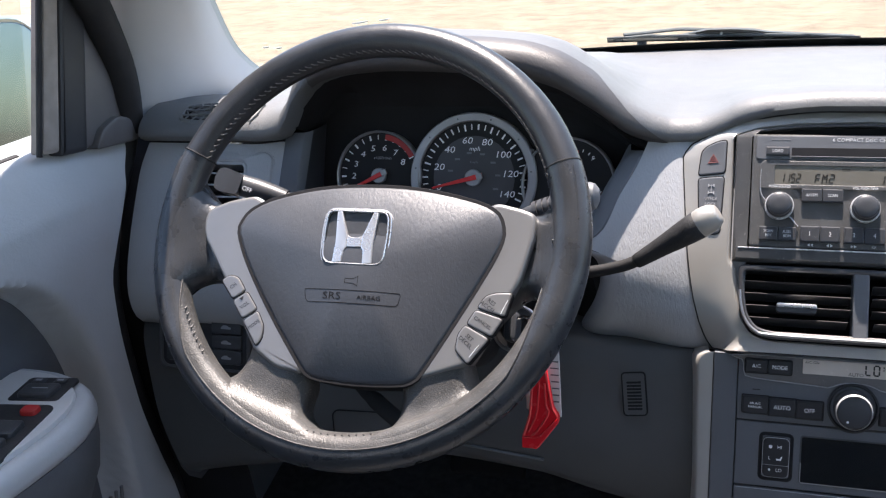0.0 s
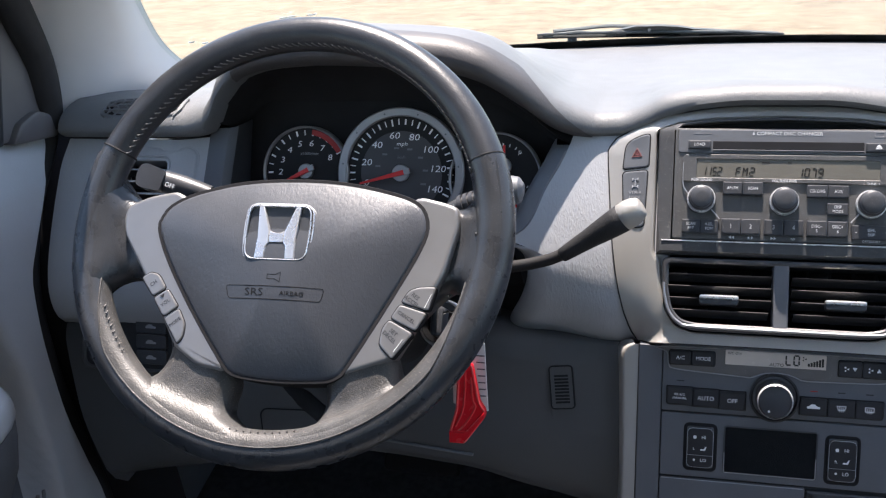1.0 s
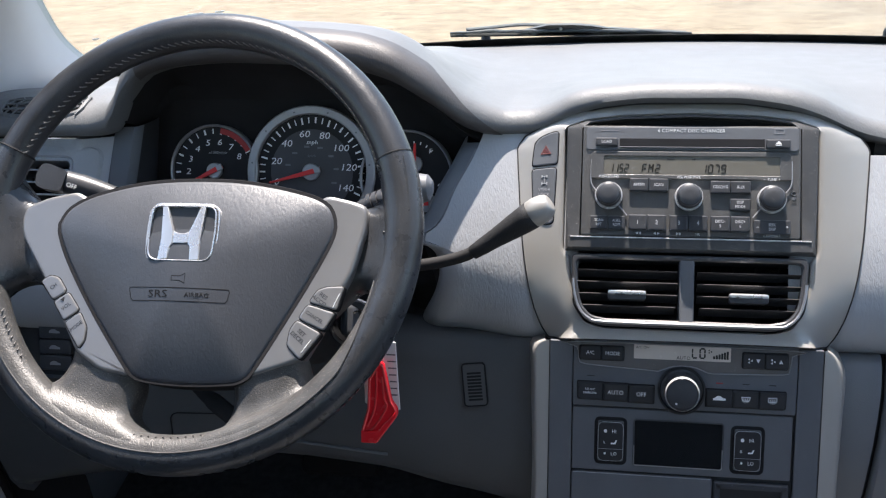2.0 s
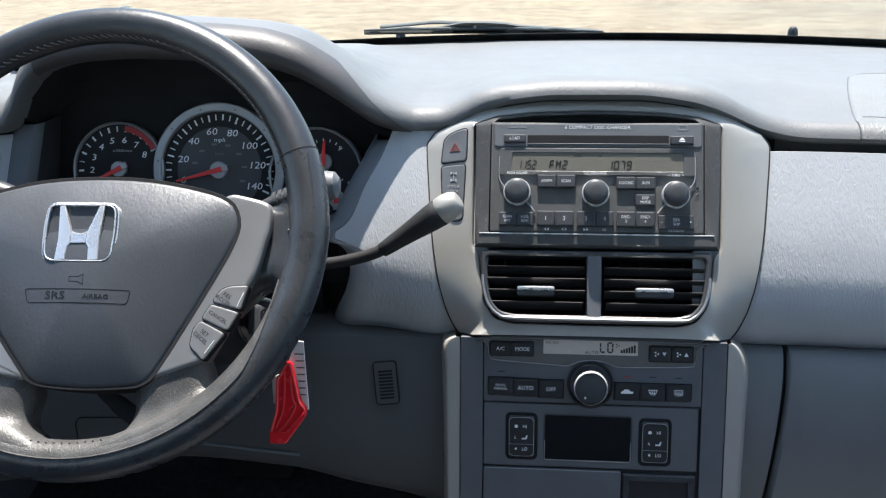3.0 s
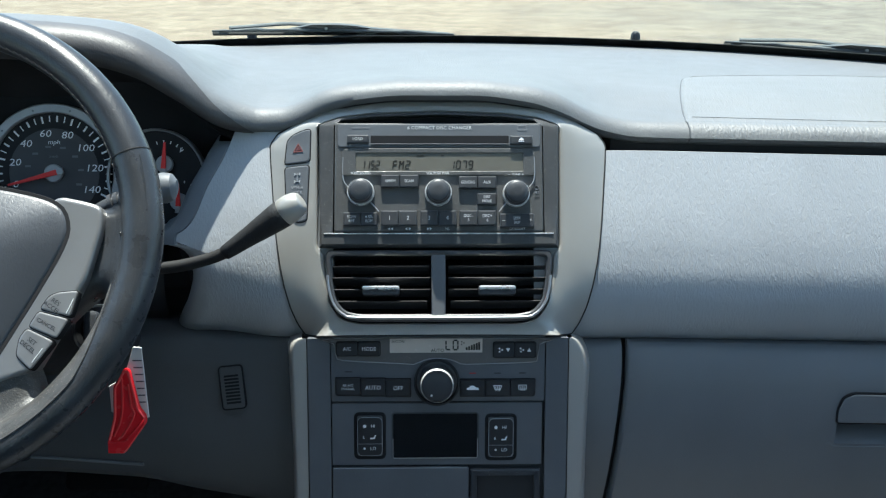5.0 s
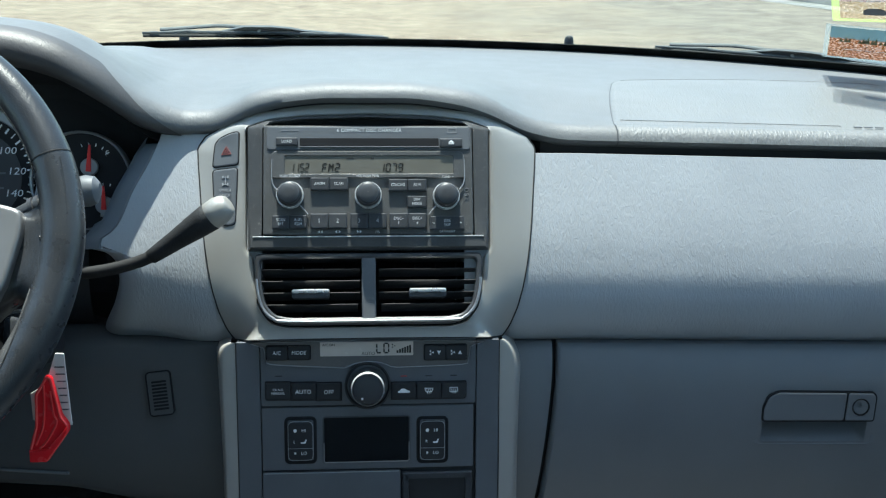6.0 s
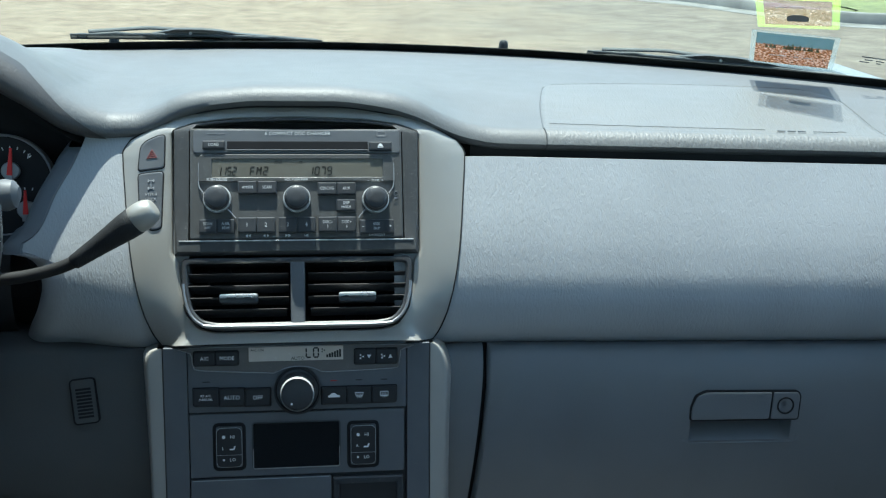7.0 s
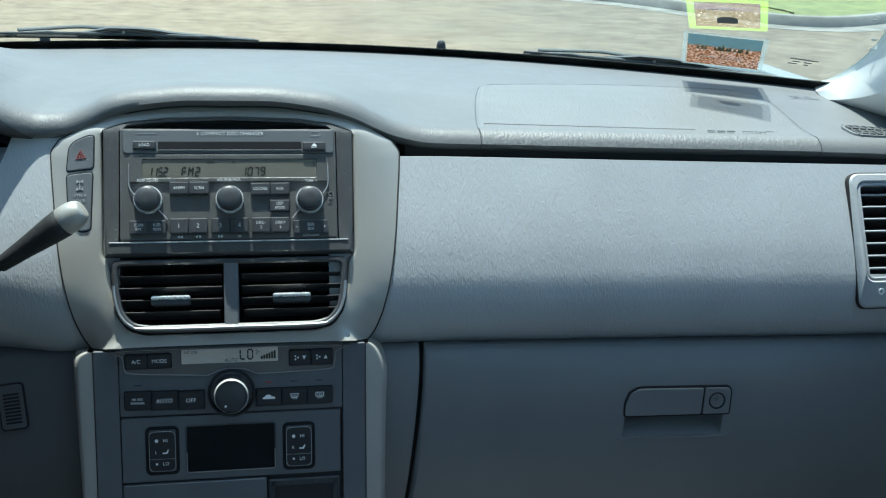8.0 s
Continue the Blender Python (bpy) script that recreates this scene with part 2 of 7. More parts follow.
AIRBAG = material("grained_dark_vinyl", (0.056, 0.061, 0.071), 0.38, vary=0.08, vary_size=18, bump=0.10, bump_size=1300, wrinkle=0.10, wrinkle_size=430, stretch=(0.9, 0.5, 0.6), gloss=0.5)
THREAD = material("grey_thread", (0.11, 0.107, 0.104), 0.7, vary=0.1)
DIAL = material("dial_black", (0.018, 0.018, 0.020), 0.55, vary=0.1, gloss=0.2)
DIALGREY = material("dial_grey", (0.060, 0.061, 0.066), 0.6, vary=0.1)
RING = material("dial_ring_silver", (0.33, 0.33, 0.34), 0.4, metal=0.5, vary=0.05)
WHITE = material("white_print", (0.86, 0.87, 0.88), 0.5, vary=0.03)
SOFT = material("worn_white_print", (0.66, 0.67, 0.68), 0.5, vary=0.05)
DULL = material("grey_print", (0.32, 0.33, 0.35), 0.5, vary=0.05)
FAINT = material("faint_print", (0.15, 0.157, 0.17), 0.5, vary=0.05)
RED = material("red_print", (0.40, 0.02, 0.02), 0.5, vary=0.05)
DIMRED = material("faded_red_print", (0.22, 0.060, 0.056), 0.55, vary=0.05)
NEEDLE = material("red_needle", (0.75, 0.03, 0.03), 0.4, vary=0.03)
LCD = material("lcd_glass", (0.138, 0.132, 0.114), 0.22, vary=0.05, vary_size=40)
LCD_PINK = material("climate_lcd_glass", (0.60, 0.53, 0.47), 0.25, vary=0.05, vary_size=40)
INK = material("lcd_segment", (0.012, 0.012, 0.01), 0.4, vary=0.05)
SCREEN = material("dark_screen", (0.010, 0.011, 0.012), 0.14, vary=0.1)
TRIM = material("light_grey_trim", (0.60, 0.605, 0.60), 0.6, vary=0.04, vary_size=9, bump=0.2, bump_size=1200)
LINER = material("headliner_fabric", (0.60, 0.64, 0.67), 0.9, vary=0.06, vary_size=30, bump=0.3, bump_size=700)
REAR = material("blue_grey_cloth", (0.24, 0.26, 0.28), 0.9, vary=0.06, vary_size=20, bump=0.3, bump_size=500)
CARPET = material("dark_carpet", (0.085, 0.085, 0.09), 0.95, vary=0.3, vary_size=90, bump=0.6, bump_size=500)
PAINT = material("pale_silver_green_paint", (0.44, 0.49, 0.47), 0.25, metal=0.55, vary=0.03, coat=0.6)
TAG = material("red_tag_plastic", (0.88, 0.014, 0.025), 0.25, vary=0.06, vary_size=60, coat=0.4)
PAPER = material("white_card", (0.72, 0.72, 0.70), 0.6, vary=0.05)
CLEAR = glass("window_glass", (0.86, 0.90, 0.88))
MIRROR = material("mirror_glass", (0.17, 0.21, 0.22), 0.03, metal=1.0, vary=0.02)


def ground_material():
    m = bpy.data.materials.new("worn_lot_surface")
    m.use_nodes = True
    nd, ln = m.node_tree.nodes, m.node_tree.links
    b = nd["Principled BSDF"]
    co = nd.new("ShaderNodeTexCoord").outputs["Object"]

    def noise_at(scale, detail, src=co, distort=0.0):
        t = nd.new("ShaderNodeTexNoise")
        t.inputs["Scale"].default_value, t.inputs["Detail"].default_value, t.inputs["Distortion"].default_value = scale, detail, distort
        t.inputs["Roughness"].default_value = 0.72
        ln.new(src, t.inputs["Vector"])
        return t.outputs[0]

    def ramp(src, stops):
        r = nd.new("ShaderNodeValToRGB")
        while len(r.color_ramp.elements) < len(stops):
            r.color_ramp.elements.new(0.5)
        for e, (p, c) in zip(r.color_ramp.elements, stops):
            e.position, e.color = p, (*c, 1)
        ln.new(src, r.inputs[0])
        return r.outputs[0]

    def mix(f, a, c):
        x = nd.new("ShaderNodeMix")
        x.data_type = "RGBA"
        ln.new(f, x.inputs[0]), ln.new(a, x.inputs[6]), ln.new(c, x.inputs[7])
        return x.outputs[2]

    def both(coarse, fine):
        k = nd.new("ShaderNodeMath")
        k.operation = "MULTIPLY_ADD"
        half = nd.new("ShaderNodeMath")
        half.operation = "MULTIPLY"
        half.inputs[1].default_value, k.inputs[1].default_value = 0.55, 0.45
        ln.new(noise_at(coarse, 6.0), half.inputs[0])
        ln.new(noise_at(fine, 10.0), k.inputs[0])
        ln.new(half.outputs[0], k.inputs[2])
        return k.outputs[0]

    tan = ramp(both(4.5, 46.0), [(0.38, (0.110, 0.077, 0.050)), (0.47, (0.185, 0.133, 0.088)), (0.55, (0.225, 0.168, 0.113)), (0.66, (0.35, 0.28, 0.20))])
    grey = ramp(both(4.0, 48.0), [(0.38, (0.080, 0.061, 0.045)), (0.48, (0.133, 0.106, 0.081)), (0.56, (0.165, 0.133, 0.102)), (0.68, (0.31, 0.255, 0.195))])
    sep = nd.new("ShaderNodeSeparateXYZ")
    ln.new(co, sep.inputs[0])
    add = nd.new("ShaderNodeMath")
    add.operation = "MULTIPLY_ADD"
    ln.new(noise_at(0.5, 5.0), add.inputs[0])
    add.inputs[1].default_value = 7.0
    ln.new(sep.outputs[0], add.inputs[2])
    edge = nd.new("ShaderNodeMapRange")
    edge.inputs[1].default_value, edge.inputs[2].default_value = 4.0, 7.5
    ln.new(add.outputs[0], edge.inputs[0])
    col = mix(edge.outputs[0], tan, grey)
    # pale drifts of dust and darker wheel tracks
    drift = ramp(noise_at(1.3, 9.0, distort=0.4), [(0.42, (0.0, 0.0, 0.0)), (0.60, (1, 1, 1))])
    x = nd.new("ShaderNodeMix")
    x.data_type, x.blend_type = "RGBA", "SCREEN"
    ln.new(col, x.inputs[6])
    x.inputs[7].default_value = (0.055, 0.046, 0.033, 1)
    ln.new(drift, x.inputs[0])
    ln.new(x.outputs[2], b.inputs["Base Color"])
    b.inputs["Roughness"].default_value = 0.9
    k = nd.new("ShaderNodeBump")
    k.inputs["Strength"].default_value, k.inputs["Distance"].default_value = 0.35, 0.03
    ln.new(noise_at(11.0, 5.0), k.inputs["Height"])
    ln.new(k.outputs[0], b.inputs["Normal"])
    return m


GROUND = ground_material()
KERB = material("weathered_concrete", (0.21, 0.20, 0.185), 0.85, vary=0.3, vary_size=3, bump=0.5, bump_size=60)
GRASS = material("mown_grass", (0.15, 0.165, 0.055), 0.8, vary=0.35, vary_size=4, bump=0.8, bump_size=40)

# ---- outside: the lot, the kerb and the verge ----
part("ground", sheet([[(x, y, 0) for x in (-400, -60, -20, 0, 20, 60, 400)] for y in (-400, -40, 0, 20, 60, 500)]), GROUND)
tagged(bpy.data.objects["ground"], "worn tan gravel and grey asphalt lot", "ground", kind="structure")
KERB_LINE = smooth_path([(-30.0, 30.0, 0), (-12.0, 24.0, 0), (-2.0, 19.5, 0), (3.4, 16.2, 0), (5.5, 14.7, 0), (6.4, 13.1, 0), (6.9, 12.0, 0), (7.6, 11.75, 0), (8.6, 12.2, 0), (10.5, 13.6, 0), (14.0, 15.5, 0), (30.0, 20.0, 0)], 8)
rows = []
for i, p in enumerate(KERB_LINE):
    d = (KERB_LINE[min(i + 1, len(KERB_LINE) - 1)] - KERB_LINE[max(i - 1, 0)]).normalized()
    s = Vector((-d.y, d.x, 0))
    rows.append([p + s * a + Vector((0, 0, h)) for a, h in ((-0.35, 0.005), (-0.02, 0.008), (0.0, 0.02), (0.025, 0.125), (0.05, 0.15), (0.16, 0.155), (0.175, 0.10))])
tagged(part("kerb", sheet(rows), KERB), "weathered pale concrete kerb along the lot", "kerb", kind="structure")
rows = []
for i, p in enumerate(KERB_LINE):
    d = (KERB_LINE[min(i + 1, len(KERB_LINE) - 1)] - KERB_LINE[max(i - 1, 0)]).normalized()
    s = Vector((-d.y, d.x, 0))
    rows.append([p + s * a + Vector((0, 0, 0.13 + 0.03 * noise.noise(p * 0.9 + s * a * 3))) for a in (0.165, 0.3, 0.6, 1.0, 2.0, 4.0, 9.0, 30.0)])
tagged(part("grass_verge", sheet(rows), GRASS), "green mown grass behind the kerb", "grass", kind="stuff")

# ---- the car's body round the cabin ----
GLASS_SLOPE = 1.7


def glass_y(x, z):
    return 0.555 - 0.53 * x * x - GLASS_SLOPE * (z - 1.2)


def half_width(z):
    return 0.80 - 0.34 * (z - 1.2)


shield = thing("window_1", None, "clear curved windscreen with a black lower band", "windscreen", kind="structure")
rows = [[(half_width(z) * k, glass_y(half_width(z) * k, z), z) for k in np.linspace(-1, 1, 33)] for z in np.linspace(1.192, 1.72, 12)]
pane = part("pane", sheet(rows, thick=0.004), CLEAR, shield)
pane.visible_shadow = False
rows = [[(0.80 * k, glass_y(0.80 * k, z) - 0.006, z) for k in np.linspace(-1, 1, 49)] for z in (1.188, 1.195, 1.203, 1.2095)]
part("lower_band", sheet(rows, thick=0.001), RUBBER, shield, "black ceramic band")

cowl = [[(x, glass_y(x, 1.2) + a, 1.198 + h) for x in np.linspace(-0.78, 0.78, 33)] for a, h in ((0.006, -0.02), (0.008, -0.004), (0.05, -0.006), (0.09, -0.012), (0.10, -0.03))]
tagged(part("cowl", sheet(cowl), BLACK), "black plastic cowl below the windscreen", "cowl", kind="structure")
bonnet = [[(x, glass_y(x, 1.2) * (1 - k) + 1.62 * k - 0.25 * k * (x / 0.8) ** 2 + 0.075 * (1 - k), 1.188 - 0.165 * k - 0.05 * k ** 3 - 0.075 * (x / 0.8) ** 4 - 0.02 * (k > 0.99)) for x in np.linspace(-0.82, 0.82, 33)] for k in (0, 0.012, 0.03, 0.1, 0.3, 0.5, 0.7, 0.85, 0.95, 1.0)]
tagged(part("bonnet", sheet(bonnet, thick=0.01), PAINT), "pale silver green painted bonnet", "bonnet")

for sx in (-1, 1):
    nozzle = thing("washer_nozzle", pose(-0.264 if sx < 0 else 0.299, 0.602, 1.1845), "small black washer nozzle on the bonnet edge", "nozzle", group="washer nozzles")
    part("nozzle_body", lathe([(0.0080, 0.0), (0.0070, 0.015), (0.0058, 0.0195), (0.0030, 0.0218), (0.0006, 0.0222)], 16), BLACK, nozzle)


def wiper(x0, x1, z0, z1):
    """A parked wiper along the foot of the windscreen: sprung blade, flat arm with its hinge, and the raised link behind."""
    def on(k, dz=0.0, out=0.012):
        x, z = x0 + (x1 - x0) * k, z0 + (z1 - z0) * k + dz
        return (x, glass_y(x, z) + out, z)
    w = thing("wiper", None, "black parked windscreen wiper", "wiper", group="windscreen wipers")
    part("rubber_blade", tube([on(k, -0.0045, 0.010) for k in np.linspace(0, 1, 16)], 0.0030, 8, flat=0.6), RUBBER, w)
    part("blade_carrier", tube([on(k, -0.0005 + 0.0018 * math.sin(k * math.pi), 0.013) for k in np.linspace(0.0, 1.0, 18)], [0.0013 + 0.0012 * math.sin(math.pi * k) for k in np.linspace(0.03, 0.97, 18)], 8), WIPER, w)
    for k0, k1 in ((0.04, 0.30), (0.34, 0.60), (0.64, 0.95)):
        mid = (k0 + k1) / 2
        part("bridge", tube([on(k0, -0.003, 0.012), on(k0 + 0.04, 0.000, 0.014), on(mid, 0.0026, 0.016), on(k1 - 0.04, 0.000, 0.014), on(k1, -0.003, 0.012)], [0.0010, 0.0017, 0.0022, 0.0017, 0.0010], 8, flat=0.7), WIPER, w)
    for k in (0.04, 0.30, 0.34, 0.60, 0.64, 0.95):
        p = on(k, -0.003, 0.012)
        part("bridge_clip", box(p[0] - 0.006, p[0] + 0.006, p[1] - 0.003, p[1] + 0.003, p[2] - 0.002, p[2] + 0.004, 0.001), WIPER, w)
    # flat pressed arm, broad at its hinge
    rows = []
    for k, h, lift in ((0.30, 0.003, 0.000), (0.36, 0.010, 0.001), (0.40, 0.0150, 0.002), (0.50, 0.0165, 0.002), (0.58, 0.0150, 0.001), (0.64, 0.0095, 0.000), (0.80, 0.0060, -0.001), (0.98, 0.0035, -0.002)):
        rows.append([on(k, lift - h * 0.6, 0.022), on(k, lift, 0.017), on(k, lift + h * 0.5, 0.020), on(k, lift + h * 0.6, 0.030), on(k, lift - h * 0.6, 0.030)])
    part("arm", rings(bmesh.new(), rows, cap0=True, cap1=True), WIPER, w, "flat pressed arm", 30)
    p = on(0.455, 0.004, 0.016)
    part("hinge_pin", lathe([(0.0022, -0.0016), (0.0022, 0.0012), (0.0014, 0.0020), (0.0003, 0.0021)], 12), SATIN, w).matrix_basis = pose(*p, 90)
    part("link", tube(smooth_path([on(0.06, 0.002, 0.03), on(0.16, 0.0045, 0.035), on(0.27, 0.0075, 0.04), on(0.34, 0.0072, 0.04), on(0.45, 0.0050, 0.035), on(0.55, 0.004, 0.03)], 4), 0.0032, 8, flat=0.6), WIPER, w)
    return w


wiper(-0.298, 0.030, 1.2210, 1.2080)
wiper(0.392, 0.745, 1.2110, 1.2020)

# roof, sides, floor and back of the cabin
roof = [[(x, y, z - 0.04 * (x / 0.7) ** 2) for x in np.linspace(-w, w, 17)] for y, z, w in ((-0.33, 1.705, 0.66), (-0.42, 1.73, 0.66), (-0.7, 1.765, 0.68), (-1.0, 1.78, 0.70), (-1.1, 1.78, 0.86), (-2.2, 1.78, 0.86), (-3.04, 1.74, 0.86))]
tagged(part("ceiling", sheet(roof, thick=0.03), LINER), "pale blue grey fabric headliner", "ceiling", kind="structure")
tagged(part("floor", sheet([[(x, y, z) for x in (-0.83, 0, 0.83)] for y, z in ((0.75, 1.15), (0.70, 0.72), (0.55, 0.58), (0.2, 0.5), (-0.12, 0.5))], thick=0.01), CARPET), "dark carpeted footwell and bulkhead", "floor", kind="structure")
tagged(part("floor_rear", sheet([[(x, y, 0.5) for x in (-0.83, 0, 0.83)] for y in (-0.12, -1.0, -2.0, -3.02)], thick=0.01), material("grey_floor_carpet", (0.10, 0.105, 0.11), 0.95, vary=0.2, vary_size=60, bump=0.5, bump_size=500)), "grey carpeted floor of the cabin", "floor", kind="structure")
for name, sx in (("wall_right", 1), ("wall_left", -1)):
    b = bmesh.new()
    y_front = 0.80
    for y0, y1, z0, z1 in ((y_front, -3.0, 0.48, 1.17), (-1.0, -1.12, 1.17, 1.72), (-1.95, -2.06, 1.17, 1.72), (-2.86, -3.0, 1.17, 1.72)):
        box(min(sx * 0.82, sx * 0.86), max(sx * 0.82, sx * 0.86), y1, y0, z0, z1, 0.004, b)
    tagged(part(name, b, REAR), "plain grey side wall behind the front door", "wall", kind="structure")
b = bmesh.new()
for x0, x1, z0, z1 in ((-0.86, 0.86, 0.48, 1.14), (-0.86, -0.72, 1.14, 1.64), (0.72, 0.86, 1.14, 1.64), (-0.86, 0.86, 1.64, 1.74)):
    box(x0, x1, -3.04, -3.0, z0, z1, 0.004, b)
tagged(part("wall_back", b, REAR), "plain grey rear wall round the back window", "wall", kind="structure")

# dark privacy glass in the rear side windows and the back window
PRIVACY = glass("privacy_glass", (0.64, 0.67, 0.67))
rear_panes = [("window_2", [(0.84, y0, z0, y1, z1) for y0, y1, z0, z1 in ((-1.12, -1.95, 1.17, 1.74), (-2.06, -2.86, 1.17, 1.74))]), ("window_3", [(-0.84, y0, z0, y1, z1) for y0, y1, z0, z1 in ((-1.12, -1.95, 1.17, 1.74), (-2.06, -2.86, 1.17, 1.74))])]
for name, panes in rear_panes:
    win = thing(name, None, "dark tinted rear side window", "window", kind="structure")
    for x, y0, z0, y1, z1 in panes:
        part("pane", sheet([[(x, y0, z0), (x, y1, z0)], [(x, y0, z1), (x, y1, z1)]], thick=0.004), PRIVACY, win)
win = thing("window_4", None, "dark tinted back window", "window", kind="structure")
part("pane", sheet([[(-0.72, -3.02, 1.14), (0.72, -3.02, 1.14)], [(-0.72, -3.02, 1.64), (0.72, -3.02, 1.64)]], thick=0.004), PRIVACY, win)

# pillars beside the windscreen
for side, sx in (("left", -1), ("right", 1)):
    w = 0.026 if sx < 0 else 0.0
    fwd = 0.034 if sx < 0 else 0.0
    edge = [(0.725 - w, 0, 1.196), (0.735 - w, 0, 1.212), (0.736 - w, 0, 1.240), (0.728 - w, 0, 1.272), (0.704 - w, 0, 1.325), (0.668 - w, 0, 1.40), (0.64 - w, 0, 1.48), (0.585, 0, 1.64), (0.57, 0, 1.70)]
    seal = [(0.775, 0.20, 1.170), (0.775, 0.12, 1.175), (0.770, 0.04 + fwd * 0.5, 1.195), (0.764, 0.016 + fwd, 1.25), (0.756, 0.0 + fwd, 1.31), (0.747, -0.03 + fwd, 1.37), (0.725, -0.12 + fwd, 1.46), (0.655, -0.42, 1.62), (0.64, -0.50, 1.68)]
    if sx > 0:
        seal[:3] = [(0.775, 0.20, 1.180), (0.775, 0.12, 1.187), (0.770, 0.045, 1.203)]
    rows = []
    for e, s in zip(smooth_path(edge, 5), smooth_path(seal, 5)):
        e, s = Vector((sx * e.x, glass_y(e.x, e.z) - 0.012, e.z)), Vector((sx * s.x, s.y, s.z))
        m = (e + s) / 2
        inw = Vector((-sx * 0.028, -0.006, 0.004))
        rows.append([e + Vector((0, 0.02, 0)), e, e * 0.8 + s * 0.2 + inw * 0.62, e * 0.55 + s * 0.45 + inw, e * 0.25 + s * 0.75 + inw * 0.75, s * 0.93 + e * 0.07 + inw * 0.3, s, s + Vector((sx * 0.02, 0, 0))])
    tagged(part("pillar_trim_" + side, sheet(rows, thick=0.004), TRIM), "pale grey moulded windscreen pillar trim", "pillar", kind="structure")

# ---- dashboard ----
LIP_Z = spline([-0.76, -0.66, -0.595, -0.572, -0.552, -0.525, -0.49, -0.44, -0.38, -0.32, -0.285, -0.248, -0.212, -0.19, -0.170, -0.15, -0.13, -0.11, -0.078, -0.03, 0.03, 0.085, 0.117, 0.14, 0.16, 0.195, 0.255, 0.40, 0.59, 0.76],
               [1.190, 1.191, 1.1915, 1.197, 1.231, 1.255, 1.263, 1.2655, 1.2635, 1.258, 1.248, 1.225, 1.197, 1.188, 1.184, 1.185, 1.1925, 1.2040, 1.2130, 1.2175, 1.2175, 1.2110, 1.2010, 1.190, 1.182, 1.1755, 1.174, 1.171, 1.167, 1.162])
LIP_Y = spline([-0.76, -0.60, -0.55, -0.40, -0.28, -0.215, -0.19, -0.165, -0.14, -0.10, 0.0, 0.10, 0.14, 0.17, 0.22, 0.5, 0.70, 0.76], [0.02, 0.02, 0.024, 0.024, 0.030, 0.046, 0.056, 0.062, 0.0610, 0.0572, 0.0545, 0.0572, 0.0610, 0.063, 0.062, 0.060, 0.060, 0.064])
BASE_Z = spline([-0.76, -0.2, 0.2, 0.76], [1.196, 1.205, 1.204, 1.192])


def pad_row(x):
    y0, z0 = LIP_Y(x), LIP_Z(x)
    yb, zb = glass_y(x, 1.2) - 0.012, 1.1985
    hood = max(0.0, min(1.0, (z0 - 1.20) / 0.05)) if x < -0.19 else 0.0
    roll = max(0.0, min(1.0, (-0.175 - x) / 0.05)) * max(0.0, min(1.0, (x + 0.60) / 0.04))
    mid = max(0.0, min(1.0, (0.140 - abs(x)) / 0.08))
    mid = mid * mid * (3 - 2 * mid)
    past = max(0.0, min(1.0, (x - 0.05) / 0.12))
    ra, rb = 0.022 + 0.010 * roll, 0.0175 + 0.0055 * roll - 0.0052 * mid - 0.0042 * (1 - mid) * past * past * (3 - 2 * past)
    tail = max(0.0, min(1.0, (-0.572 - x) / 0.02))
    ra, rb = ra + 0.042 * tail, rb + 0.010 * tail
    t0 = 0.05 + 0.55 * past * past * (3 - 2 * past) + 0.25 * mid
    bulge = 0.8 - 0.15 * roll
    c0, s0 = 1 - math.cos(t0) ** bulge, math.sin(t0)
    pts = [(y0 + 0.030, z0 - 0.012), (y0 + 0.012, z0 - 0.008), (y0 + 0.003, z0 - 0.003)] + [(y0 + ra * (1 - math.cos(t) ** bulge - c0) / (1 - c0), z0 + 0.001 + (rb - 0.001) * (math.sin(t) - s0) / (1 - s0)) for t in np.linspace(t0, math.pi / 2, 7)]
    ys, zs = y0 + ra, z0 + rb
    for k in np.linspace(0, 1, 15)[1:]:
        y = ys + (yb - ys) * k
        d = y - ys
        f = 1 / (1 + (d / (0.085 + 0.10 * hood)) ** 2.4)
        base = BASE_Z(x) + (zb - BASE_Z(x)) * k
        z = base + (zs - base) * f + 0.004 * hood * math.exp(-((d - 0.05) / 0.05) ** 2)
        z = z * (1 - max(0, (k - 0.85) / 0.15)) + zb * max(0, (k - 0.85) / 0.15)
        pts.append((y, z))
    pts.append((yb + 0.004, zb - 0.02))
    return [(x, y, z) for y, z in pts]


dashboard = thing("dashboard", None, "grey grained vinyl dashboard with a padded top", "dashboard")
xs = sorted(set(np.round(np.concatenate([np.linspace(-0.741, 0.755, 90), np.linspace(-0.6, -0.16, 50), np.linspace(-0.2, 0.22, 50)]), 4)))
part("top_pad", sheet([pad_row(x) for x in xs]), PAD, dashboard, "soft grained top pad with a gauge hood", 60)

FACE_Y = spline([0.984, 0.988, 0.994, 1.002, 1.015, 1.032, 1.052, 1.08, 1.105, 1.135, 1.165, 1.2], [0.013, 0.0055, -0.0010, -0.0060, -0.0105, -0.0118, -0.0078, 0.0040, 0.0177, 0.0362, 0.0555, 0.078])
# the dashboard's outer edge along the driver's door
DASH_L = spline([0.70, 0.78, 0.83, 0.90, 1.0, 1.07, 1.15, 1.182, 1.21], [-0.700, -0.705, -0.713, -0.730, -0.745, -0.744, -0.745, -0.739, -0.736])


